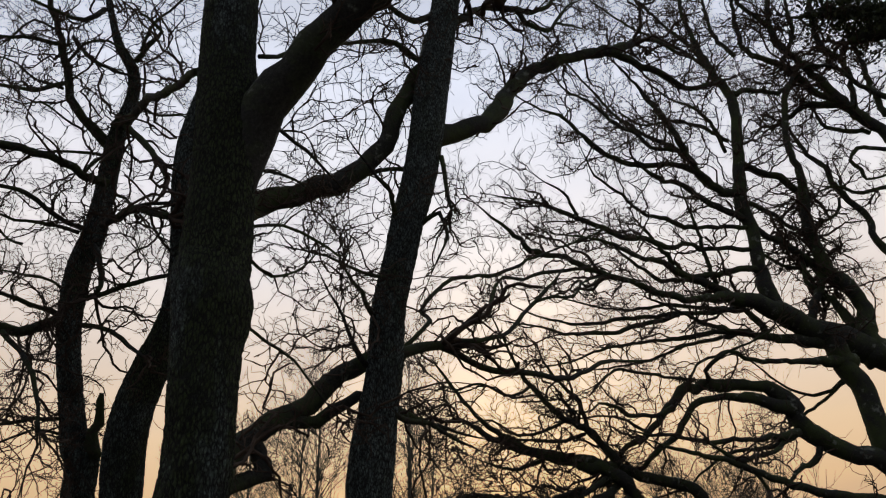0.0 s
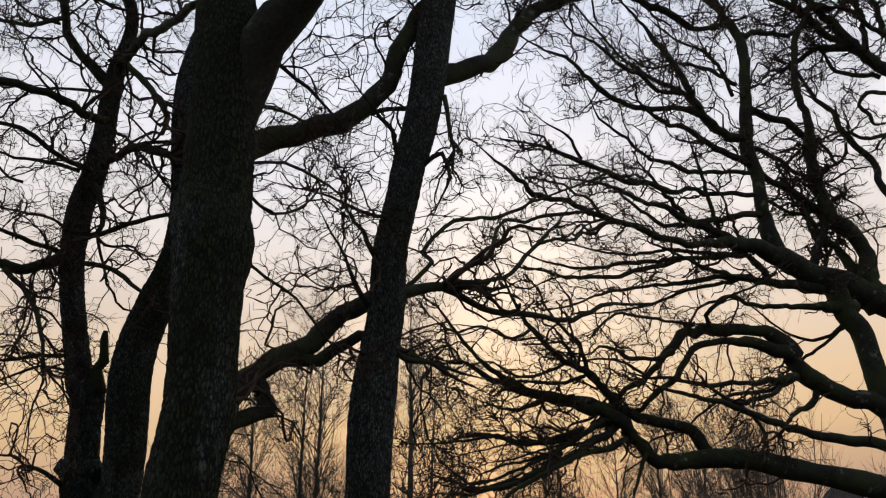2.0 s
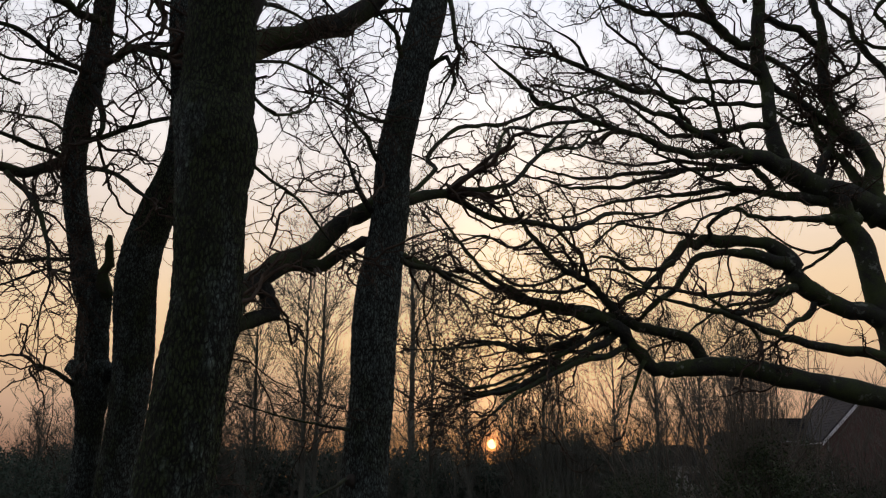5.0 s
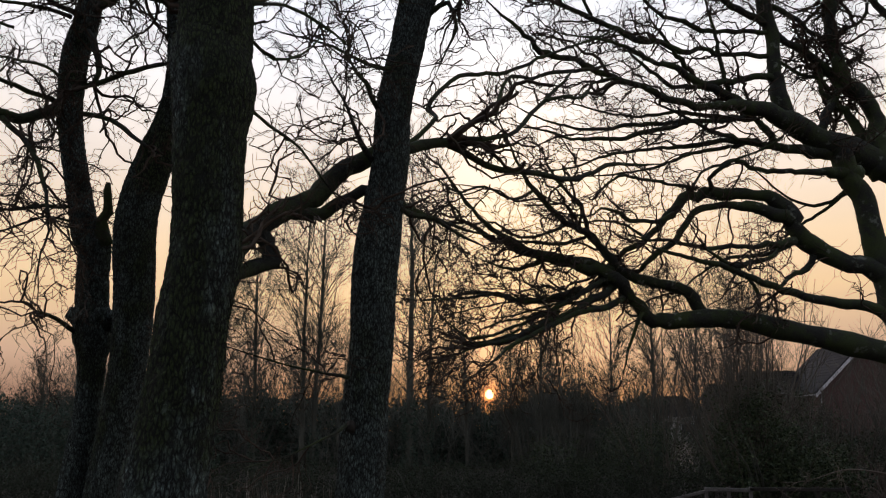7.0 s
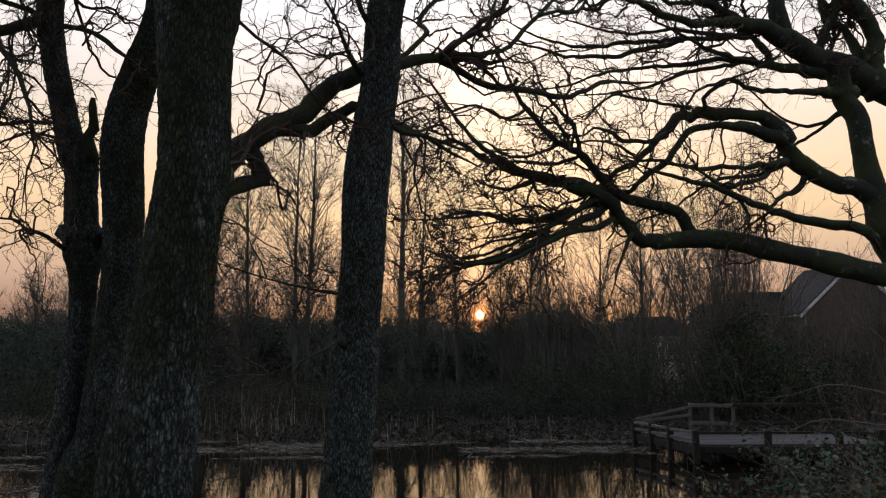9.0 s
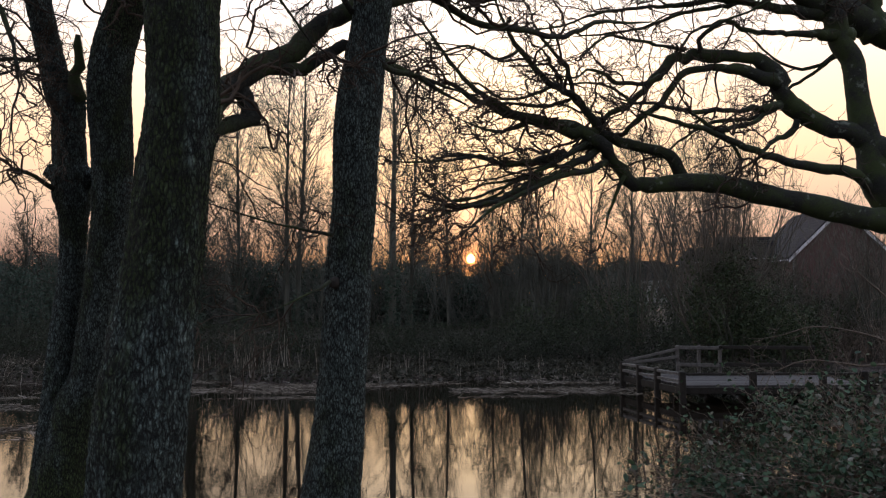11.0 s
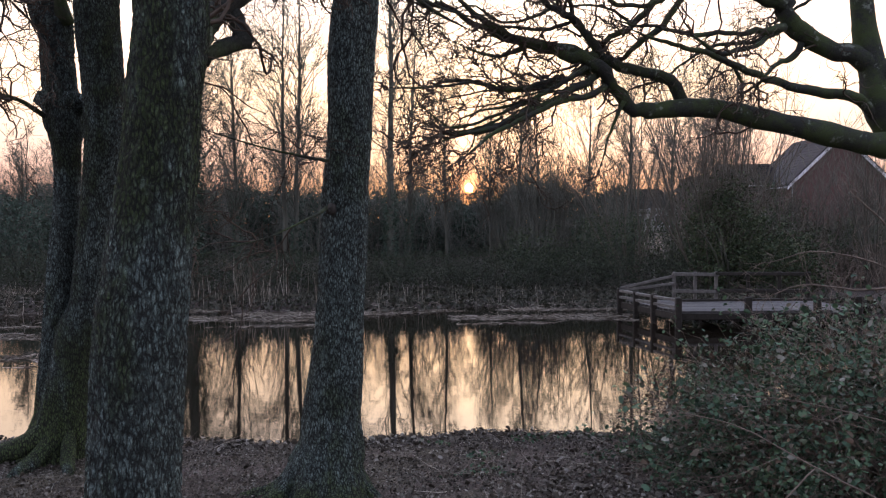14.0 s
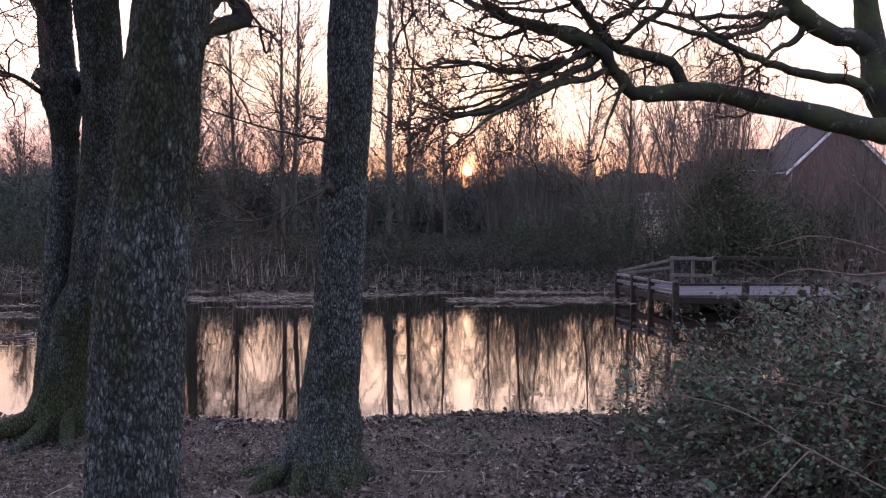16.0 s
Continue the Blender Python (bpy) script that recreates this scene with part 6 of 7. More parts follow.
thicket("scrub", "dense brown bare scrub well behind the far bank", 850, -42, 6, 33, 42, 5.0, FAR_TWIG, 0.007)
thicket("scrub", "low brown scrub on the far bank", 520, -26, 3.6, 21.0, 27, 1.5, BANK_TWIG)
thicket("scrub", "low brown scrub behind the platform", 500, 3.6, 22, 21.5, 32, 1.9, BANK_TWIG)
thicket("scrub", "pale bare twigs in front of the brick house", 240, 9.2, 15, 20, 24, 2.3, CANE)
leaf_mass("hedge", "leafy growth at the foot of the far scrub", 36000, -28, 8, 20.9, 22, 0.9, BANK_LEAF, 0.056)
leaf_mass("hedge", "dark low hedge and brambles on the far bank", 64000, -26, 4.5, 21.5, 25.5, 1.25, BANK_LEAF, 0.056)
leaf_mass("hedge", "tall dark overgrown hedge beyond the far bank", 120000, -42, 9, 36, 41, 3.6, HEDGE, 0.19)
leaf_mass("hedge", "tall dark bushes at the pond's far corner", 20000, -24, -12.6, 27, 30, 3.9, HEDGE, 0.1)
leaf_mass("hedge", "dark evergreen hedge behind the platform", 40000, 4.0, 18, 22, 26, 2.1, GREEN, 0.06)


def twig_haze(n, x0, x1, y0, y1, tall):
    """Upright, finely twigged young growth."""
    x, y = rng.uniform(x0, x1, n), rng.uniform(y0, y1, n)
    st = np.stack([x, y, [ground_z(a, b) for a, b in zip(x, y)]], 1)
    hh = np.array([tall * (0.85 + 0.5 * noise.noise(Vector((a * 0.3, 2, 9)))) for a in x]) * rng.uniform(0.6, 1.1, n)
    pts, rad = grow(st, rng.normal(0, 0.14, (n, 3)) + np.array([0, 0, 1]), hh, rng.uniform(0.01, 0.022, n), 7, 0.07, 0.03, (0, 0, 0), 0.25)
    pts, rad = clear_sun_view(pts, rad)
    pieces = [tubes(pts, rad, 3)]
    st, wy, l2, r2 = offshoots(pts, rad, 16, (15, 45), (0.25, 1.0), (0.12, 0.32), 0.5, 0.007)
    p2, q2 = clear_sun_view(*grow(st, wy, l2, r2, 3, 0.13, 0.05))
    pieces.append(tubes(p2, q2, 3))
    st, wy, l2, r2 = offshoots(p2, q2, 2, (15, 50), (0.1, 1.0), (0.3, 0.7), 0.6, 0.0055)
    pieces.append(tubes(*clear_sun_view(*grow(st, wy, l2, r2, 2, 0.16, 0.04)), 3))
    thing("young_growth", mesh_of("young_growth", *gather(pieces)), FAR_TWIG, "upright brown young growth, finely twigged and bare", "scrub", kind="stuff")


twig_haze(330, -20, 7, 36, 42, 5.4)
twig_haze(230, -18, 6, 33, 41, 5.8)
twig_haze(130, -38, -12, 33, 42, 5.8)
twig_haze(110, 3, 11, 30, 36, 4.8)
thicket("scrub", "dense brown scrub along the back of the far bank", 420, -24, 9, 20.8, 23.5, 1.25, BANK_TWIG, 0.005, 1.4)
thicket("scrub", "brown bare scrub in front of the houses", 200, -20, 9, 42, 58, 4.2, FAR_TWIG, 0.01)
leaf_mass("hedge", "dark distant hedge beyond the scrub", 14000, -12, 40, 46, 52, 2.5, HEDGE, 0.11)


def coppice(x, y, tall, stems, fan, mat=None, stout=1.0, label="bare many-stemmed shrub, thin stems fanning upward"):
    shrub = thing("bare_shrub", None, None, label, "shrub", "bare shrubs across the pond", at=(x, y, ground_z(x, y) - 0.05))
    az = rng.uniform(0, 2 * np.pi, stems)
    lean = rng.uniform(0.05, fan, stems)
    wy = np.stack([np.cos(az) * lean, np.sin(az) * lean * 0.7, np.ones(stems)], 1)
    st = np.stack([np.cos(az), np.sin(az), 0 * az], 1) * rng.uniform(0.05, 0.35, stems)[:, None]
    pts, rad = grow(st, wy, tall * rng.uniform(0.6, 1.08, stems), rng.uniform(0.014, 0.032, stems) * stout, 9, 0.06, 0.035, (0, 0, 0), 0.2)
    here = (x, y, ground_z(x, y) - 0.05)
    pts, rad = clear_sun_view(pts, rad, base=here)
    for p, r in zip(pts, rad):
        part("stem", mesh_of("stem", *tubes(p[None], r[None], 4)), mat or FAR_TWIG, shrub)
    st, wy, l2, r2 = offshoots(pts, rad, 13, (12, 40), (0.2, 1.0), (0.14, 0.34), 0.5, 0.006)
    p2, q2 = clear_sun_view(*grow(st, wy, l2, r2, 4, 0.12, 0.05), base=here)
    pieces = [tubes(p2, q2, 3)]
    st, wy, l2, r2 = offshoots(p2, q2, 3, (15, 45), (0.15, 1.0), (0.3, 0.6), 0.6, 0.005)
    pieces.append(tubes(*clear_sun_view(*grow(st, wy, l2, r2, 2, 0.16, 0.05), base=here), 3))
    part("crown", mesh_of("crown", *gather(pieces)), mat or FAR_TWIG, shrub, "fine brown twigs", "stuff")


coppice(7.2, 21.6, 7.0, 30, 0.62, GREY_TWIG, 1.25)
coppice(8.0, 22.6, 7.6, 18, 0.5, GREY_TWIG, 1.25)
coppice(12.2, 22.5, 4.6, 10, 0.7, GREY_TWIG)
coppice(5.6, 24.2, 6.2, 14, 0.5, GREY_TWIG, 1.2)
coppice(13.6, 24.5, 4.4, 22, 0.75)
coppice(10.9, 24.0, 3.6, 14, 0.8)
coppice(11.7, 21.8, 4.0, 20, 0.7)
coppice(14.9, 26.0, 4.6, 16, 0.6)
coppice(9.6, 23.2, 4.6, 12, 0.62, GREY_TWIG, 1.15)
coppice(10.6, 22.8, 4.0, 14, 0.7, GREY_TWIG)
for x, y, tall, stems, fan in ((5.4, 26.2, 4.6, 10, 0.5), (8.6, 29.5, 6.0, 12, 0.5), (10.9, 30, 5.6, 8, 0.5), (4.2, 30, 5.2, 14, 0.4), (2.4, 29, 4.8, 14, 0.45), (12.6, 30, 5.2, 8, 0.5), (3.2, 27, 4.4, 12, 0.5),
                               (2.3, 32, 4.6, 14, 0.4), (-1.0, 30, 4.4, 14, 0.4), (-3.6, 30, 5.0, 16, 0.4), (-5.9, 29, 5.4, 16, 0.4), (-7.3, 28, 5.2, 16, 0.4), (9.6, 31, 6.0, 9, 0.45),
                               (-10.5, 29, 4.0, 14, 0.5), (-13, 30, 3.8, 14, 0.5), (-15.5, 29, 3.6, 14, 0.5)):
    far = 1.27 if x < 2.2 else 1.0
    coppice(x * far, y * far, 1.6 + (tall - 1.6) * far, stems, fan)


def evergreen(x, y, wide, tall, n, label, size=0.065):
    """A leafy bush: stems inside, leaves gathered in clumps with gaps between."""
    bush = thing("evergreen_bush", None, None, label, "bush", at=(x, y, ground_z(x, y) - 0.05))
    m = 9
    az = rng.uniform(0, 2 * np.pi, m)
    pts, rad = grow(np.zeros((m, 3)), np.stack([np.cos(az) * 0.5, np.sin(az) * 0.5, np.ones(m)], 1), tall * rng.uniform(0.6, 0.95, m), np.full(m, 0.03), 6, 0.1)
    for i in range(m):
        part("stem", mesh_of("stem", *tubes(pts[i:i + 1], rad[i:i + 1], 4)), FAR_TWIG, bush)
    clumps = 46
    c = rng.normal(0, 1, (clumps, 3))
    c = unit(c) * rng.uniform(0.3, 1.0, (clumps, 1)) ** 0.6 * np.array([wide / 2, wide / 2.4, tall / 2]) + np.array([0, 0, tall / 2])
    who = rng.integers(0, clumps, n)
    spread = rng.uniform(0.12, 0.3, clumps)[who][:, None]
    p = c[who] + rng.normal(0, 1, (n, 3)) * spread
    p[:, 2] = np.abs(p[:, 2])
    part("foliage", mesh_of("foliage", *leaf_quads(p, size * 1.2, speck=True)), GREEN, bush, "dark green leaves", "stuff")


evergreen(9.6, 24.5, 2.2, 2.0, 6000, "dark evergreen bush behind the platform")
evergreen(8.2, 24.5, 1.6, 1.9, 4500, "dark evergreen bush behind the platform")
evergreen(12.4, 25, 2.2, 2.0, 5500, "dark evergreen bush beside the brick house")
evergreen(7.4, 20.9, 2.1, 3.0, 9000, "dark evergreen bush among bare stems")
evergreen(10.6, 26.5, 2.6, 3.1, 9000, "tall dark bush in front of the low brick extension")
evergreen(8.6, 20.4, 2.0, 1.5, 6500, "dark bush beside the platform's landward end")
evergreen(2.9, 25, 2.2, 1.7, 3000, "low evergreen bush under bare trees")

# reeds and dead stalks along the far water's edge
n = 170
x = np.concatenate([rng.normal(-4.5, 1.0, 78), rng.normal(-1.2, 0.9, 16), rng.uniform(-13, 5, 76)])
tall = np.concatenate([rng.uniform(0.3, 1.2, 78), rng.uniform(0.2, 0.6, 16), rng.uniform(0.12, 0.5, 76)])
y = np.array([far_shore(a) for a in x]) + rng.uniform(-0.6, 1.9, n)
st = np.stack([x, y, [max(WATER_Z, ground_z(a, b)) - 0.03 for a, b in zip(x, y)]], 1)
pts, rad = grow(st, rng.normal(0, 0.1, (n, 3)) + np.array([0, 0, 1]), tall, rng.uniform(0.005, 0.010, n), 5, 0.05)
thing("reeds", mesh_of("reeds", *tubes(pts, rad, 3)), PALE_REED, "pale dry reeds and stalks at the water's edge", "reeds", kind="stuff")


def tufts(n, low, high, lie, x0=-20, x1=9):
    """Rough growth in tussocks with bare stretches between."""
    x = rng.uniform(x0, x1, n)
    y = np.array([far_shore(a) for a in x]) + rng.uniform(-0.5, 3.6, n)
    k = np.array([noise.noise(Vector((a * 1.1, b * 1.6, 5))) + 0.5 * noise.noise(Vector((a * 3, b * 4, 2))) for a, b in zip(x, y)])
    st = np.stack([x, y, [ground_z(a, b) - 0.02 for a, b in zip(x, y)]], 1)
    ok = (st[:, 2] > WATER_Z - 0.1) & (k > -0.25)
    st, k, n = st[ok], k[ok], int(ok.sum())
    ln = rng.uniform(low, high, n) * np.clip(0.6 + k, 0.3, 1.4)
    pts, rad = grow(st, rng.normal(0, lie, (n, 3)) * np.array([1, 1, 0.3]) + np.array([0, 0, 1]), ln, rng.uniform(0.004, 0.01, n), 3, 0.22, -0.16)
    return tubes(pts, rad, 3)


thing("bank_grass", mesh_of("bank_grass", *gather([tufts(7500, 0.08, 0.5, 0.6), tufts(3000, 0.1, 0.4, 2.5)])), SEDGE, "rough dead grass and sedge on the far bank", "grass", kind="stuff")

# matted dead leaves and weed that cover the far bank
n = 26000
x = rng.uniform(-22, 9, n)
y = np.array([far_shore(a) for a in x]) + rng.uniform(-0.4, 3.4, n)
c = np.stack([x, y, [ground_z(a, b) + 0.02 for a, b in zip(x, y)]], 1)
c = c[c[:, 2] > WATER_Z]
thing("bank_weed", mesh_of("bank_weed", *leaf_quads(c, 0.13, 0.0, speck=True)), SEDGE, "matted dead leaves and weed on the far bank", "weed", kind="stuff")
thing("dry_grass", mesh_of("dry_grass", *tufts(5000, 0.15, 0.55, 1.2, -18, -7)), REED, "pale withered grass on the far bank", "grass", kind="stuff")

# ---- houses beyond the scrub ----
def prism(name, outline, depth):
    """A flat outline in x and z, made solid backwards in y."""
    n = len(outline)
    v = [(x, 0, z) for x, z in outline] + [(x, depth, z) for x, z in outline]
    bm = bmesh.new()
    vs = [bm.verts.new(p) for p in v]
    bm.faces.new(vs[:n])
    bm.faces.new(vs[n:][::-1])
    for i in range(n):
        j = (i + 1) % n
        bm.faces.new((vs[i], vs[i + n], vs[j + n], vs[j]))
    bmesh.ops.recalc_face_normals(bm, faces=bm.faces)
    me = bpy.data.meshes.new(name)
    bm.to_mesh(me)
    bm.free()
    return me


def move(me, x=0, y=0, z=0):
    me.transform(Matrix.Translation((x, y, z)))
    return me


def house_window(parent, x, y, z, w, h):
    win = part("window", box_mesh("window", (w, 0.06, h), 0, (x, y, z)), GLASS, parent)
    for dx, dz, sw, sh in ((-w / 2, 0, 0.09, h + 0.09), (w / 2, 0, 0.09, h + 0.09), (0, h / 2, w, 0.09), (0, -h / 2, w, 0.09), (0, 0, 0.06, h)):
        part("frame", box_mesh("frame", (sw, 0.12, sh), 0.01, (x + dx, y - 0.03, z + dz)), WHITE, win)
    part("sill", box_mesh("sill", (w + 0.3, 0.2, 0.08), 0.01, (x, y - 0.08, z - h / 2 - 0.09)), WHITE, win)


def gable_house():
    x0, y0, z0, w, eave, ridge, deep = 30.2, 70.0, 0.4, 8.6, 4.5, 8.6, 9.0
    house = thing("house", None, None, "red brick house, gable end, white bargeboards and drainpipe", "house", "houses", at=(x0, y0, z0))
    part("wall", prism("wall", [(0, -0.6), (w, -0.6), (w, eave), (w / 2, ridge - 0.15), (0, eave)], deep), BRICK, house)
    slope = math.atan2(ridge - eave, w / 2)
    for side in (-1, 1):
        over = 0.45
        a = (w / 2 + side * (w / 2 + over), eave - over * math.tan(slope))
        b = (w / 2, ridge)
        out = [(a[0], a[1] + 0.02), (b[0], b[1] + 0.02), (b[0], b[1] + 0.22), (a[0], a[1] + 0.22)]
        roof = part("roof", move(prism("roof", out, deep + 0.8), y=-0.4), ROOF, house, "dark tiled roof slope")
        board = [(a[0], a[1] - 0.22), (b[0], b[1] - 0.22), (b[0], b[1] + 0.1), (a[0], a[1] + 0.1)]
        part("bargeboard", move(prism("bargeboard", board, 0.05), y=-0.46), WHITE, house, "white painted bargeboard")
        steps = 16
        for i in range(steps):
            f = (i + 0.5) / steps
            c = (a[0] + (b[0] - a[0]) * f, a[1] + (b[1] - a[1]) * f + 0.25)
            part("course", box_mesh("course", (0.34, deep + 0.82, 0.022), 0.006, (c[0], deep / 2, c[1])), ROOF, roof)
            roof.children[-1].data.transform(Matrix.Translation((c[0], 0, c[1])) @ pose(0, 0, 0, 0, side * math.degrees(slope), 0) @ Matrix.Translation((-c[0], 0, -c[1])))
    part("drainpipe", limb_mesh("drainpipe", [(0.12, -0.1, -0.5, 0.05), (0.12, -0.1, 2, 0.05), (0.12, -0.1, eave - 0.1, 0.05)], 8, 0.5, 0)[0], WHITE, house, "white drainpipe")
    part("gutter", box_mesh("gutter", (0.14, deep + 0.6, 0.1), 0.02, (-0.52, deep / 2, eave - 0.42)), WHITE, house)
    part("chimney", box_mesh("chimney", (0.7, 0.9, 1.5), 0.02, (w * 0.48, deep * 0.55, ridge + 0.3)), BRICK, house)


def plain_house(x0, y0, w, eave, ridge, deep, label, wall_mat, hip=0.0, windows=()):
    z0 = 0.4
    house = thing("house", None, None, label, "house", "houses", at=(x0, y0, z0))
    part("wall", box_mesh("wall", (w, deep, eave + 0.6), 0, (w / 2, deep / 2, (eave - 0.6) / 2)), wall_mat, house)
    bm = bmesh.new()
    o = 0.4
    low = [bm.verts.new(p) for p in ((-o, -o, eave), (w + o, -o, eave), (w + o, deep + o, eave), (-o, deep + o, eave))]
    top = [bm.verts.new(p) for p in ((hip, deep / 2, ridge), (w - hip, deep / 2, ridge))]
    for f in ((low[0], low[1], top[1], top[0]), (low[2], low[3], top[0], top[1]), (low[1], low[2], top[1]), (low[3], low[0], top[0]), low[::-1]):
        bm.faces.new(f)
    me = bpy.data.meshes.new("roof")
    bm.to_mesh(me)
    bm.free()
    roof = part("roof", me, ROOF, house, "dark tiled roof")
    rows = 10
    for i in range(rows):
        f = (i + 0.5) / rows
        part("course", beam_mesh("course", (-o + (hip + o) * f + 0.1, -o + (deep / 2 + o) * f, eave + (ridge - eave) * f + 0.04), (w + o - (hip + o) * f - 0.1, -o + (deep / 2 + o) * f, eave + (ridge - eave) * f + 0.04), 0.3, 0.05), ROOF, roof)
    part("gutter", box_mesh("gutter", (w + 0.8, 0.12, 0.1), 0.02, (w / 2, -o - 0.03, eave - 0.02)), WHITE, house)
    for x, z, ww, hh in windows:
        house_window(house, x, -0.02, z, ww, hh)


gable_house()
plain_house(26.6, 74.0, 5.0, 4.4, 6.7, 8.0, "dark two-storey brick house behind bare shrubs", BRICK, 0.0)
plain_house(22.9, 73.0, 3.2, 4.0, 5.4, 6.0, "low brick extension with a tiled roof", BRICK, 0.0, ((1.6, 1.6, 1.2, 1.1),))
plain_house(19.2, 90.0, 8.0, 2.6, 5.0, 7.0, "low hipped house with pale walls and white windows", RENDERED, 2.2, ((2.6, 1.3, 1.2, 1.2), (5.2, 1.3, 1.6, 1.2)))

# ---- the viewing platform over the water ----
def platform():
    deck = thing("viewing_platform", None, None, "weathered timber viewing platform on posts over the pond", "platform")
    x0, x1, y0, y1, z = 4.25, 7.55, 14.55, 16.7, -0.03
    skew = -0.53                                            # the left edge runs back and outwards

    def edge(y):
        return x0 + skew * (y - y0) / (y1 - y0)

    n = int((y1 - y0) / 0.15)
    for i in range(n):
        y = y0 + 0.075 + i * 0.15
        a, b = edge(y) + 0.012 * rng.normal(), x1
        part("board", box_mesh("board", (b - a, 0.138, 0.04), 0.006, ((a + b) / 2, y, z - 0.02 + 0.003 * rng.normal())), BOARDS, deck)
    part("fascia", box_mesh("fascia", (x1 - x0, 0.05, 0.12), 0.008, ((x0 + x1) / 2, y0 - 0.03, z - 0.10)), WOOD_DARK, deck, "dark edge beam, shade in its colour")
    part("fascia", beam_mesh("fascia", (x0 - 0.04, y0, z - 0.10), (edge(y1) - 0.04, y1, z - 0.10), 0.05, 0.12), WOOD_DARK, deck, "dark edge beam, shade in its colour")
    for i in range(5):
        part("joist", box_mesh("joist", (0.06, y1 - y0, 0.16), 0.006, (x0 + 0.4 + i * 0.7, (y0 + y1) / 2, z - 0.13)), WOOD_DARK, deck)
    front = [(x0 - 0.02, y0 - 0.06)] + [(x0 + 1.25 * i, y0 - 0.06) for i in (1, 2)] + [(x1 - 0.06, y0 - 0.06)]
    side = [(edge(y) - 0.07, y) for y in (y0 + 0.75, y0 + 1.45, y1)]
    for x, y in front + side:
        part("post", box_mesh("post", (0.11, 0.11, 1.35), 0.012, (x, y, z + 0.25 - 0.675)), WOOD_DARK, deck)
    for a, b in zip(front[:-1], front[1:]):
        part("rail", beam_mesh("rail", (a[0] + 0.07, a[1], z + 0.2), (b[0] - 0.07, b[1], z + 0.2), 0.05, 0.045), WOOD_DARK, deck)
    run = [front[0]] + side
    for a, b in zip(run[:-1], run[1:]):
        for h in (0.07, 0.2):
            part("rail", beam_mesh("rail", (a[0], a[1] + 0.06, z + h), (b[0], b[1] - 0.06, z + h), 0.07, 0.05), WOOD, deck, "weathered rail painted pale, as catching light")
    yb = y1 - 0.2
    backs = [(4.73, yb), (5.17, yb + 0.02), (5.6, yb + 0.02), (6.25, yb), (6.9, yb), (7.48, yb)]
    # first three posts painted as lit, the others as in shade; rails likewise
    for i, (x, y) in enumerate(backs):
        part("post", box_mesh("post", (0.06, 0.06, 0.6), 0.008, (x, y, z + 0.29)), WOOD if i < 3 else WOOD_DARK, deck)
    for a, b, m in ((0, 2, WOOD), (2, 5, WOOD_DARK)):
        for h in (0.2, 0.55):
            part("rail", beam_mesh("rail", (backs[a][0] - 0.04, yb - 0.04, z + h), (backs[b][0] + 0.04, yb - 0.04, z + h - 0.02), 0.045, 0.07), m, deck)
    for za, zb in ((0.25, 0.52), (0.2, 0.36)):
        part("rail", beam_mesh("rail", (edge(y1) - 0.05, y1, z + za), (4.73, yb - 0.05, z + zb), 0.045, 0.055), WOOD, deck)


platform()

# ---- litter, floating debris, brambles ----
n = 120000
x = np.concatenate([rng.uniform(-3.9, 3.6, 104000), rng.normal(0, 4.5, 16000)])
y = np.concatenate([rng.uniform(3.6, 6.3, 104000), rng.normal(3.5, 3.5, 16000)])
keep = np.array([b < near_shore(a) - 0.02 for a, b in zip(x, y)])
drift = np.array([noise.noise(Vector((a * 1.3, b * 1.9, 6))) + 0.6 * noise.noise(Vector((a * 4, b * 5, 1))) for a, b in zip(x, y)])
keep &= rng.random(n) < np.clip(0.62 + 0.9 * drift, 0.25, 1.0)          # blown into drifts, bare soil between
x, y = x[keep], y[keep]
c = np.stack([x, y, [ground_z(a, b) + 0.008 for a, b in zip(x, y)]], 1)
thing("leaf_litter", mesh_of("leaf_litter", *leaf_quads(c, 0.017, 0.35, 0.9, far=True)), LITTER, "brown dead oak leaves scattered on the soil", "leaves", kind="stuff")
n = 1800
x, y = rng.uniform(-4.2, 4.2, n), rng.uniform(2.6, 6.1, n)
st = np.stack([x, y, [ground_z(a, b) + 0.006 for a, b in zip(x, y)]], 1)
pts, rad = grow(st, rng.normal(0, 1, (n, 3)) * np.array([1, 1, 0.05]), rng.uniform(0.06, 0.3, n), rng.uniform(0.0015, 0.004, n), 4, 0.15)
thing("fallen_twigs", mesh_of("fallen_twigs", *tubes(pts, rad, 3)), REED, "small broken twigs lying on the soil", "twigs", kind="stuff")

# larger curled leaves, thickest under the brambles
n = 5200
x, y = np.concatenate([rng.uniform(-3.6, 3.2, 2600), rng.normal(1.4, 0.6, 2600)]), np.concatenate([rng.uniform(3.7, 6.0, 2600), rng.normal(4.5, 0.4, 2600)])
ok = np.array([b < near_shore(a) - 0.05 for a, b in zip(x, y)])
x, y = x[ok], y[ok]
c = np.stack([x, y, [ground_z(a, b) + 0.012 for a, b in zip(x, y)]], 1)
thing("leaf_litter", mesh_of("leaf_litter", *leaf_quads(c, 0.036, 0.45, 0.9)), LITTER, "larger curled brown leaves lying under the brambles", "leaves", kind="stuff")

# clods and tufts along the lip of the bank
n = 1400
x = rng.uniform(-5, 5, n)
y = np.array([near_shore(a) for a in x]) - rng.uniform(-0.05, 0.35, n)
c = np.stack([x, y, [ground_z(a, b) + 0.012 for a, b in zip(x, y)]], 1)
thing("bank_litter", mesh_of("bank_litter", *leaf_quads(c, 0.05, 0.4)), LITTER, "ragged leaves and clods along the bank's edge", "leaves", kind="stuff")

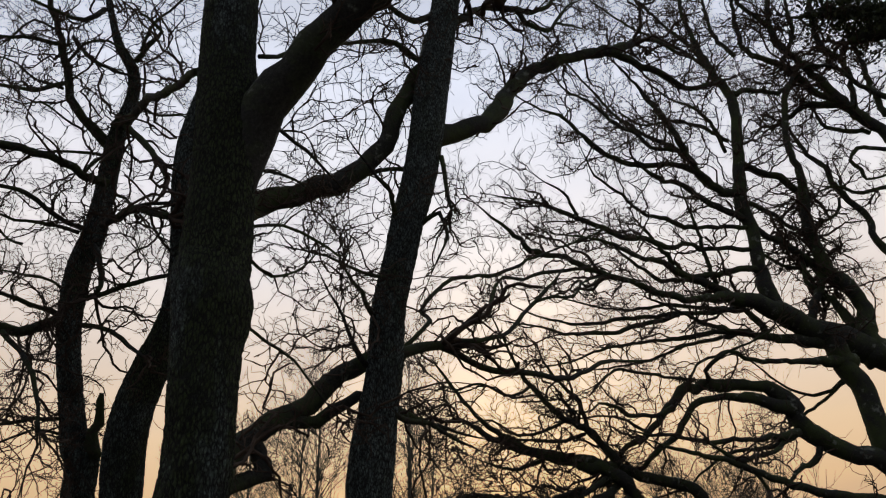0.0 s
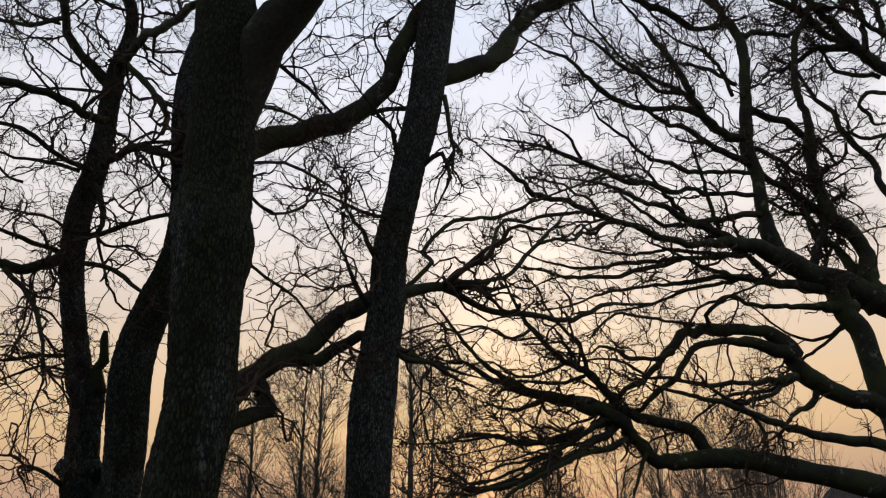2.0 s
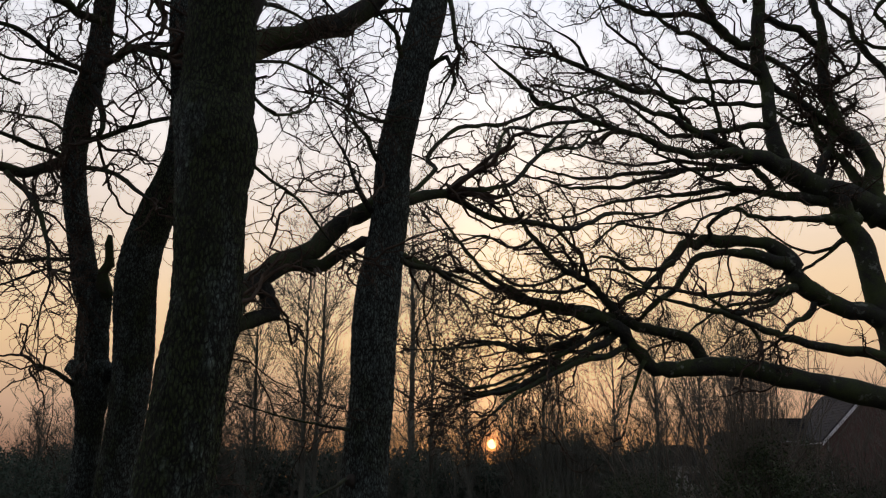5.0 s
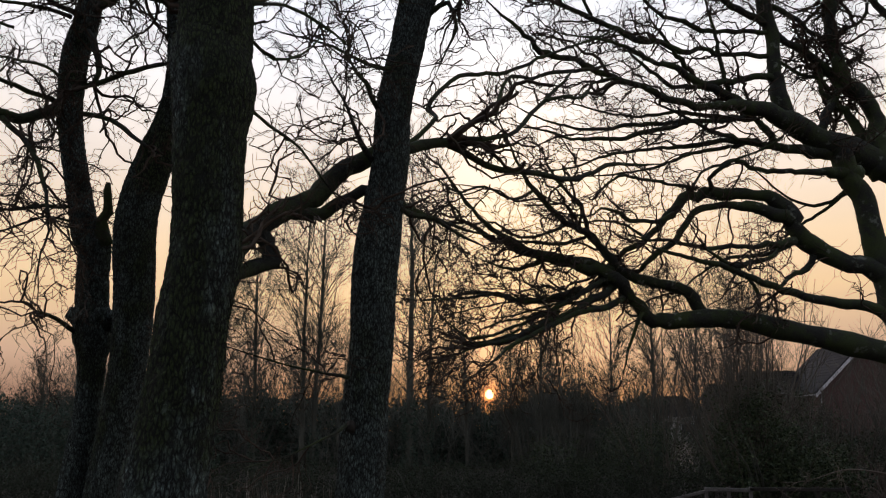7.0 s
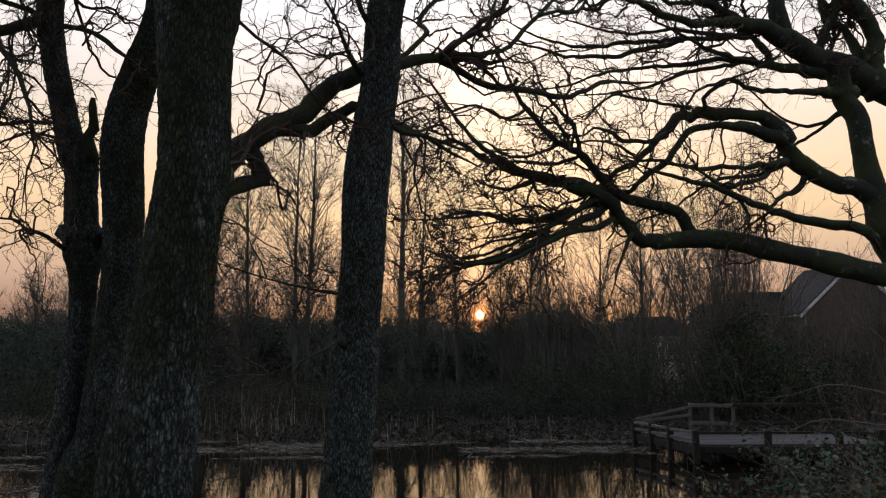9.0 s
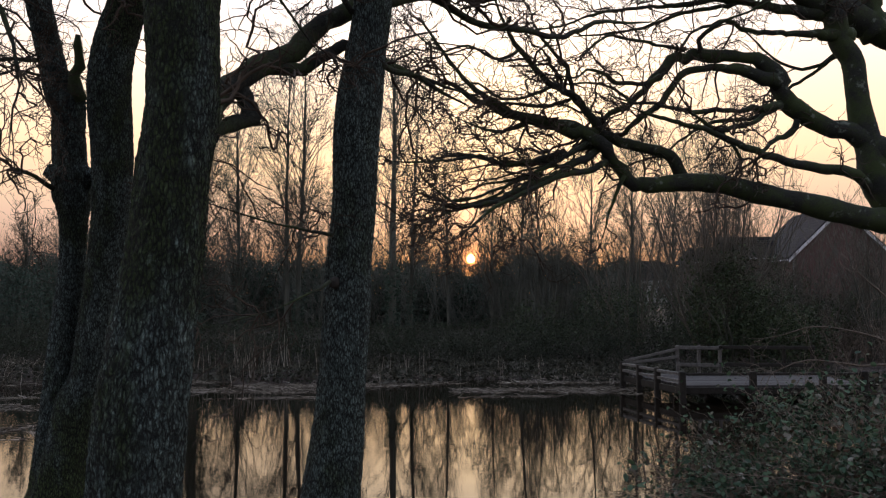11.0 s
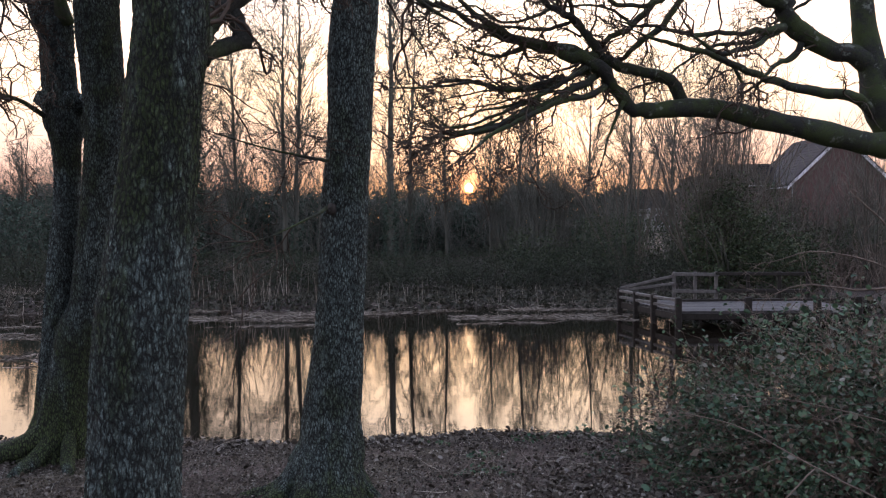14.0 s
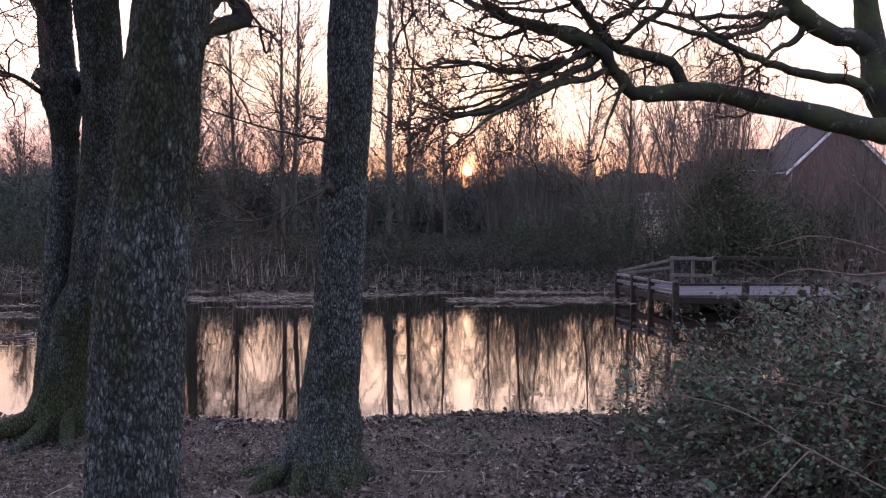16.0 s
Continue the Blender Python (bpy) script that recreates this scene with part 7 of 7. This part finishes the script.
# small weeds and grass tufts on the trodden bank
n = 1500
x, y = rng.uniform(-0.2, 1.5, n), rng.uniform(4.9, 6.05, n)
keep = np.array([noise.noise(Vector((a * 2.2, b * 2.2, 3))) > 0.12 for a, b in zip(x, y)])
x, y = x[keep], y[keep]
c = np.stack([x, y, [ground_z(a, b) + 0.014 for a, b in zip(x, y)]], 1)
thing("ground_weeds", mesh_of("ground_weeds", *leaf_quads(c, 0.03, 0.2)), BRAMBLE, "small green weeds sprouting on the bank", "weeds", kind="stuff")

# floating reed debris on the water
def debris(n, x0, x1, y0, y1):
    x, y = rng.uniform(x0, x1, n), rng.uniform(y0, y1, n)
    ok = np.array([noise.noise(Vector((a * 0.5, b * 1.3, 1))) + 0.25 * noise.noise(Vector((a * 2, b * 5, 1))) > 0.02 for a, b in zip(x, y)])
    ok &= np.array([b < far_shore(a) + 1.2 for a, b in zip(x, y)])
    x, y = x[ok], y[ok]
    st = np.stack([x, y, np.maximum(WATER_Z + 0.006, [ground_z(a, b) for a, b in zip(x, y)])], 1)
    m = len(st)
    return tubes(*grow(st, rng.normal(0, 1, (m, 3)) * np.array([1.4, 0.6, 0.03]), rng.uniform(0.06, 0.35, m), rng.uniform(0.003, 0.009, m), 2, 0.12), 3)


thing("floating_debris", mesh_of("floating_debris", *gather([debris(14000, -16, -5.2, 11.0, 18.5), debris(1800, -6, -2.4, 15.2, 18.2), debris(3800, 0.2, 4.6, 15.4, 18.8), debris(2200, -4.5, 1.5, 17.0, 19)])), REED,
      "dead reeds and weed floating on the pond", "debris", kind="stuff")


def bramble(n_canes):
    bush = thing("bramble_bush", None, None, "tangled bramble bush with dull green leaves and arching canes", "bush")
    t = rng.uniform(0, 1, n_canes)
    y = 5.5 - 1.3 * np.sqrt(t) + rng.uniform(-0.55, 0.75, n_canes) + 0.5 * t * rng.random(n_canes)
    x = 1.42 + 1.8 * t + 0.12 * np.maximum(0.0, 5.3 - y) + rng.normal(0, 0.12, n_canes)
    st = np.stack([x, y, [ground_z(a, b) - 0.03 for a, b in zip(x, y)]], 1)
    rise = 0.15 + 0.83 * np.minimum(1.0, t / 0.5) ** 1.1
    wy = np.stack([rng.normal(-0.25, 0.6, n_canes), rng.normal(-0.1, 0.5, n_canes), rise * 1.4], 1)
    pts = np.empty((n_canes, 10, 3))
    pts[:, 0] = st
    d, ln = unit(wy), rise * rng.uniform(0.9, 1.5, n_canes)
    for j in range(1, 10):
        d = unit(d + rng.normal(0, 0.12, (n_canes, 3)) + np.array([0, 0, -0.11]))
        pts[:, j] = pts[:, j - 1] + d * (ln / 9)[:, None]
        pts[:, j, 2] = np.maximum(pts[:, j, 2], 0.03)
    rad = rng.uniform(0.0018, 0.0042, n_canes)[:, None] * np.linspace(1, 0.4, 10)[None]
    for i in range(0, 24):
        part("cane", mesh_of("cane", *tubes(pts[i:i + 1], rad[i:i + 1], 5)), CANE, bush)
    part("tangle", mesh_of("tangle", *tubes(pts[24:], rad[24:], 3)), CANE, bush, kind="stuff")
    st, wy, l2, r2 = offshoots(pts, rad, 5, (30, 80), (0.2, 1.0), (0.12, 0.3), 0.6, 0.0015)
    p2, q2 = grow(st, wy, l2, r2, 4, 0.2)
    part("stalk_tangle", mesh_of("stalk_tangle", *tubes(p2, q2, 3)), CANE, bush, kind="stuff")
    tips = p2[:, 1:].reshape(-1, 3)
    tips = tips[rng.random(len(tips)) < np.clip(0.3 + 1.6 * np.array([noise.noise(Vector(p) * 3.0) for p in tips]) + 0.35, 0.12, 1.0)]
    leaves = np.repeat(tips, 3, axis=0) + rng.normal(0, 0.028, (len(tips) * 3, 3))
    leaves = leaves[rng.random(len(leaves)) < np.clip((leaves[:, 0] - 1.05) / 0.7, 0.25, 1.0)]      # nearly bare at its thin end
    part("foliage", mesh_of("foliage", *leaf_quads(leaves, 0.033, 0.2, 0.6)), BRAMBLE, bush, "dull green and bronze bramble leaves", "stuff")
    big = tips[rng.random(len(tips)) < 0.1]
    part("foliage", mesh_of("foliage", *leaf_quads(big + rng.normal(0, 0.03, big.shape), 0.06, 0.45)), BRAMBLE, bush, "broad older bramble leaves", "stuff")


bramble(1200)

# long bare canes that arch out of the brambles
for way in (((2.75, 4.0, 0.45, 0.004), (2.2, 3.95, 0.60, 0.004), (1.75, 4.0, 0.70, 0.003), (1.35, 4.1, 0.72, 0.002)),
            ((2.1, 3.45, 0.28, 0.0045), (1.75, 3.7, 0.44, 0.004), (1.45, 4.0, 0.58, 0.003), (1.1, 4.3, 0.60, 0.002)),
            ((1.3, 3.6, 0.0, 0.006), (1.5, 3.65, 0.25, 0.005), (1.72, 3.7, 0.45, 0.004))):
    thing("bramble_cane", limb_mesh("bramble_cane", way, 6, 0.05, 0.05)[0], CANE, "long bare arching bramble cane", "cane", "bare canes")

# a twiggy bare thorn on the bank beside the platform
thorn = thing("bare_thorn", None, None, "low bare thorn bush with pale tangled twigs on the bank", "bush", at=(4.35, 7.1, ground_z(4.35, 7.1) - 0.05))
m = 9
az = rng.uniform(0, 2 * np.pi, m)
pts, rad = grow(np.zeros((m, 3)), np.stack([np.cos(az) * 0.9 - 0.25, np.sin(az) * 0.6, np.full(m, 0.9)], 1), rng.uniform(1.0, 1.9, m), rng.uniform(0.008, 0.016, m), 9, 0.16, -0.03)
for i in range(m):
    part("stem", mesh_of("stem", *tubes(pts[i:i + 1], rad[i:i + 1] * 0.6, 5)), FAR_TWIG, thorn)
st, wy, l2, r2 = offshoots(pts, rad, 10, (25, 75), (0.15, 1.0), (0.2, 0.45), 0.5, 0.0025)
p2, q2 = grow(st, wy, l2, r2, 6, 0.26)
st, wy, l2, r2 = offshoots(p2, q2, 5, (25, 75), (0.1, 1.0), (0.25, 0.6), 0.6, 0.002)
part("crown", mesh_of("crown", *gather([tubes(p2, q2, 3), tubes(*grow(st, wy, l2, r2, 5, 0.28), 3)])), FAR_TWIG, thorn, "fine tangled twigs", "stuff")

# the pale bare branch that hangs in at the water's edge
shoot = thing("leaning_sapling", None, None, "thin bare sapling leaning over the bank, pale bark", "sapling")
lines = []
for way in (((5.4, 7.2, -0.3, 0.022), (4.6, 7.1, 0.6, 0.016), (4.0, 7.0, 1.12, 0.009), (3.3, 7.0, 1.33, 0.006), (2.85, 7.0, 1.24, 0.003)),
            ((4.1, 7.0, 1.05, 0.012), (3.6, 6.9, 1.0, 0.009), (3.1, 6.9, 1.05, 0.006), (2.8, 6.9, 0.95, 0.004)),
            ((4.4, 7.05, 0.8, 0.012), (3.9, 7.0, 1.5, 0.009), (3.6, 7.0, 1.8, 0.006))):
    me, line = limb_mesh("stem", way, 6, 0.08, 0.1)
    part("stem", me, CANE, shoot)
    lines.append(line)
v, f = clothe(lines, [dict(per_metre=7, length=(0.2, 0.6), rmin=0.003, rmax=0.006, k=6, crook=0.3, sides=3), dict(per_metre=9, length=(0.08, 0.3), rmin=0.002, k=4, crook=0.3, sides=3)])
part("crown", mesh_of("crown", v, f), CANE, shoot, "fine bare twigs", "stuff")

# a few dead leaves that still hang on the broad oak's lowest twigs
c = np.concatenate([rng.normal((0.45, 9.8, 3.4), (0.16, 0.12, 0.09), (40, 3)), rng.normal((0.4, 9.7, 3.15), (0.2, 0.12, 0.1), (25, 3))])
part("dead_leaves", mesh_of("dead_leaves", *leaf_quads(c, 0.032)), LITTER, broad_oak, "last curled brown leaves", "stuff")
# ivy high in the broad oak
c = np.concatenate([rng.normal(m, (0.5, 0.4, 0.25), (900, 3)) for m in ((8.4, 12.4, 12.9), (7.9, 12.4, 13.1), (8.9, 12.4, 12.6))])
part("ivy", mesh_of("ivy", *leaf_quads(c, 0.09)), GREEN, broad_oak, "dark ivy among the branches", "stuff")

# a dark healed scar and a broken twig stump on the slender oak
part("knot", limb_mesh("knot", [(-0.645, 4.62, 1.70, 0.028), (-0.65, 4.578, 1.695, 0.028), (-0.65, 4.566, 1.688, 0.012)], 12, 0.012, 0.4, 4.0)[0], WOOD_DARK, slim_oak, "dark healed branch scar")
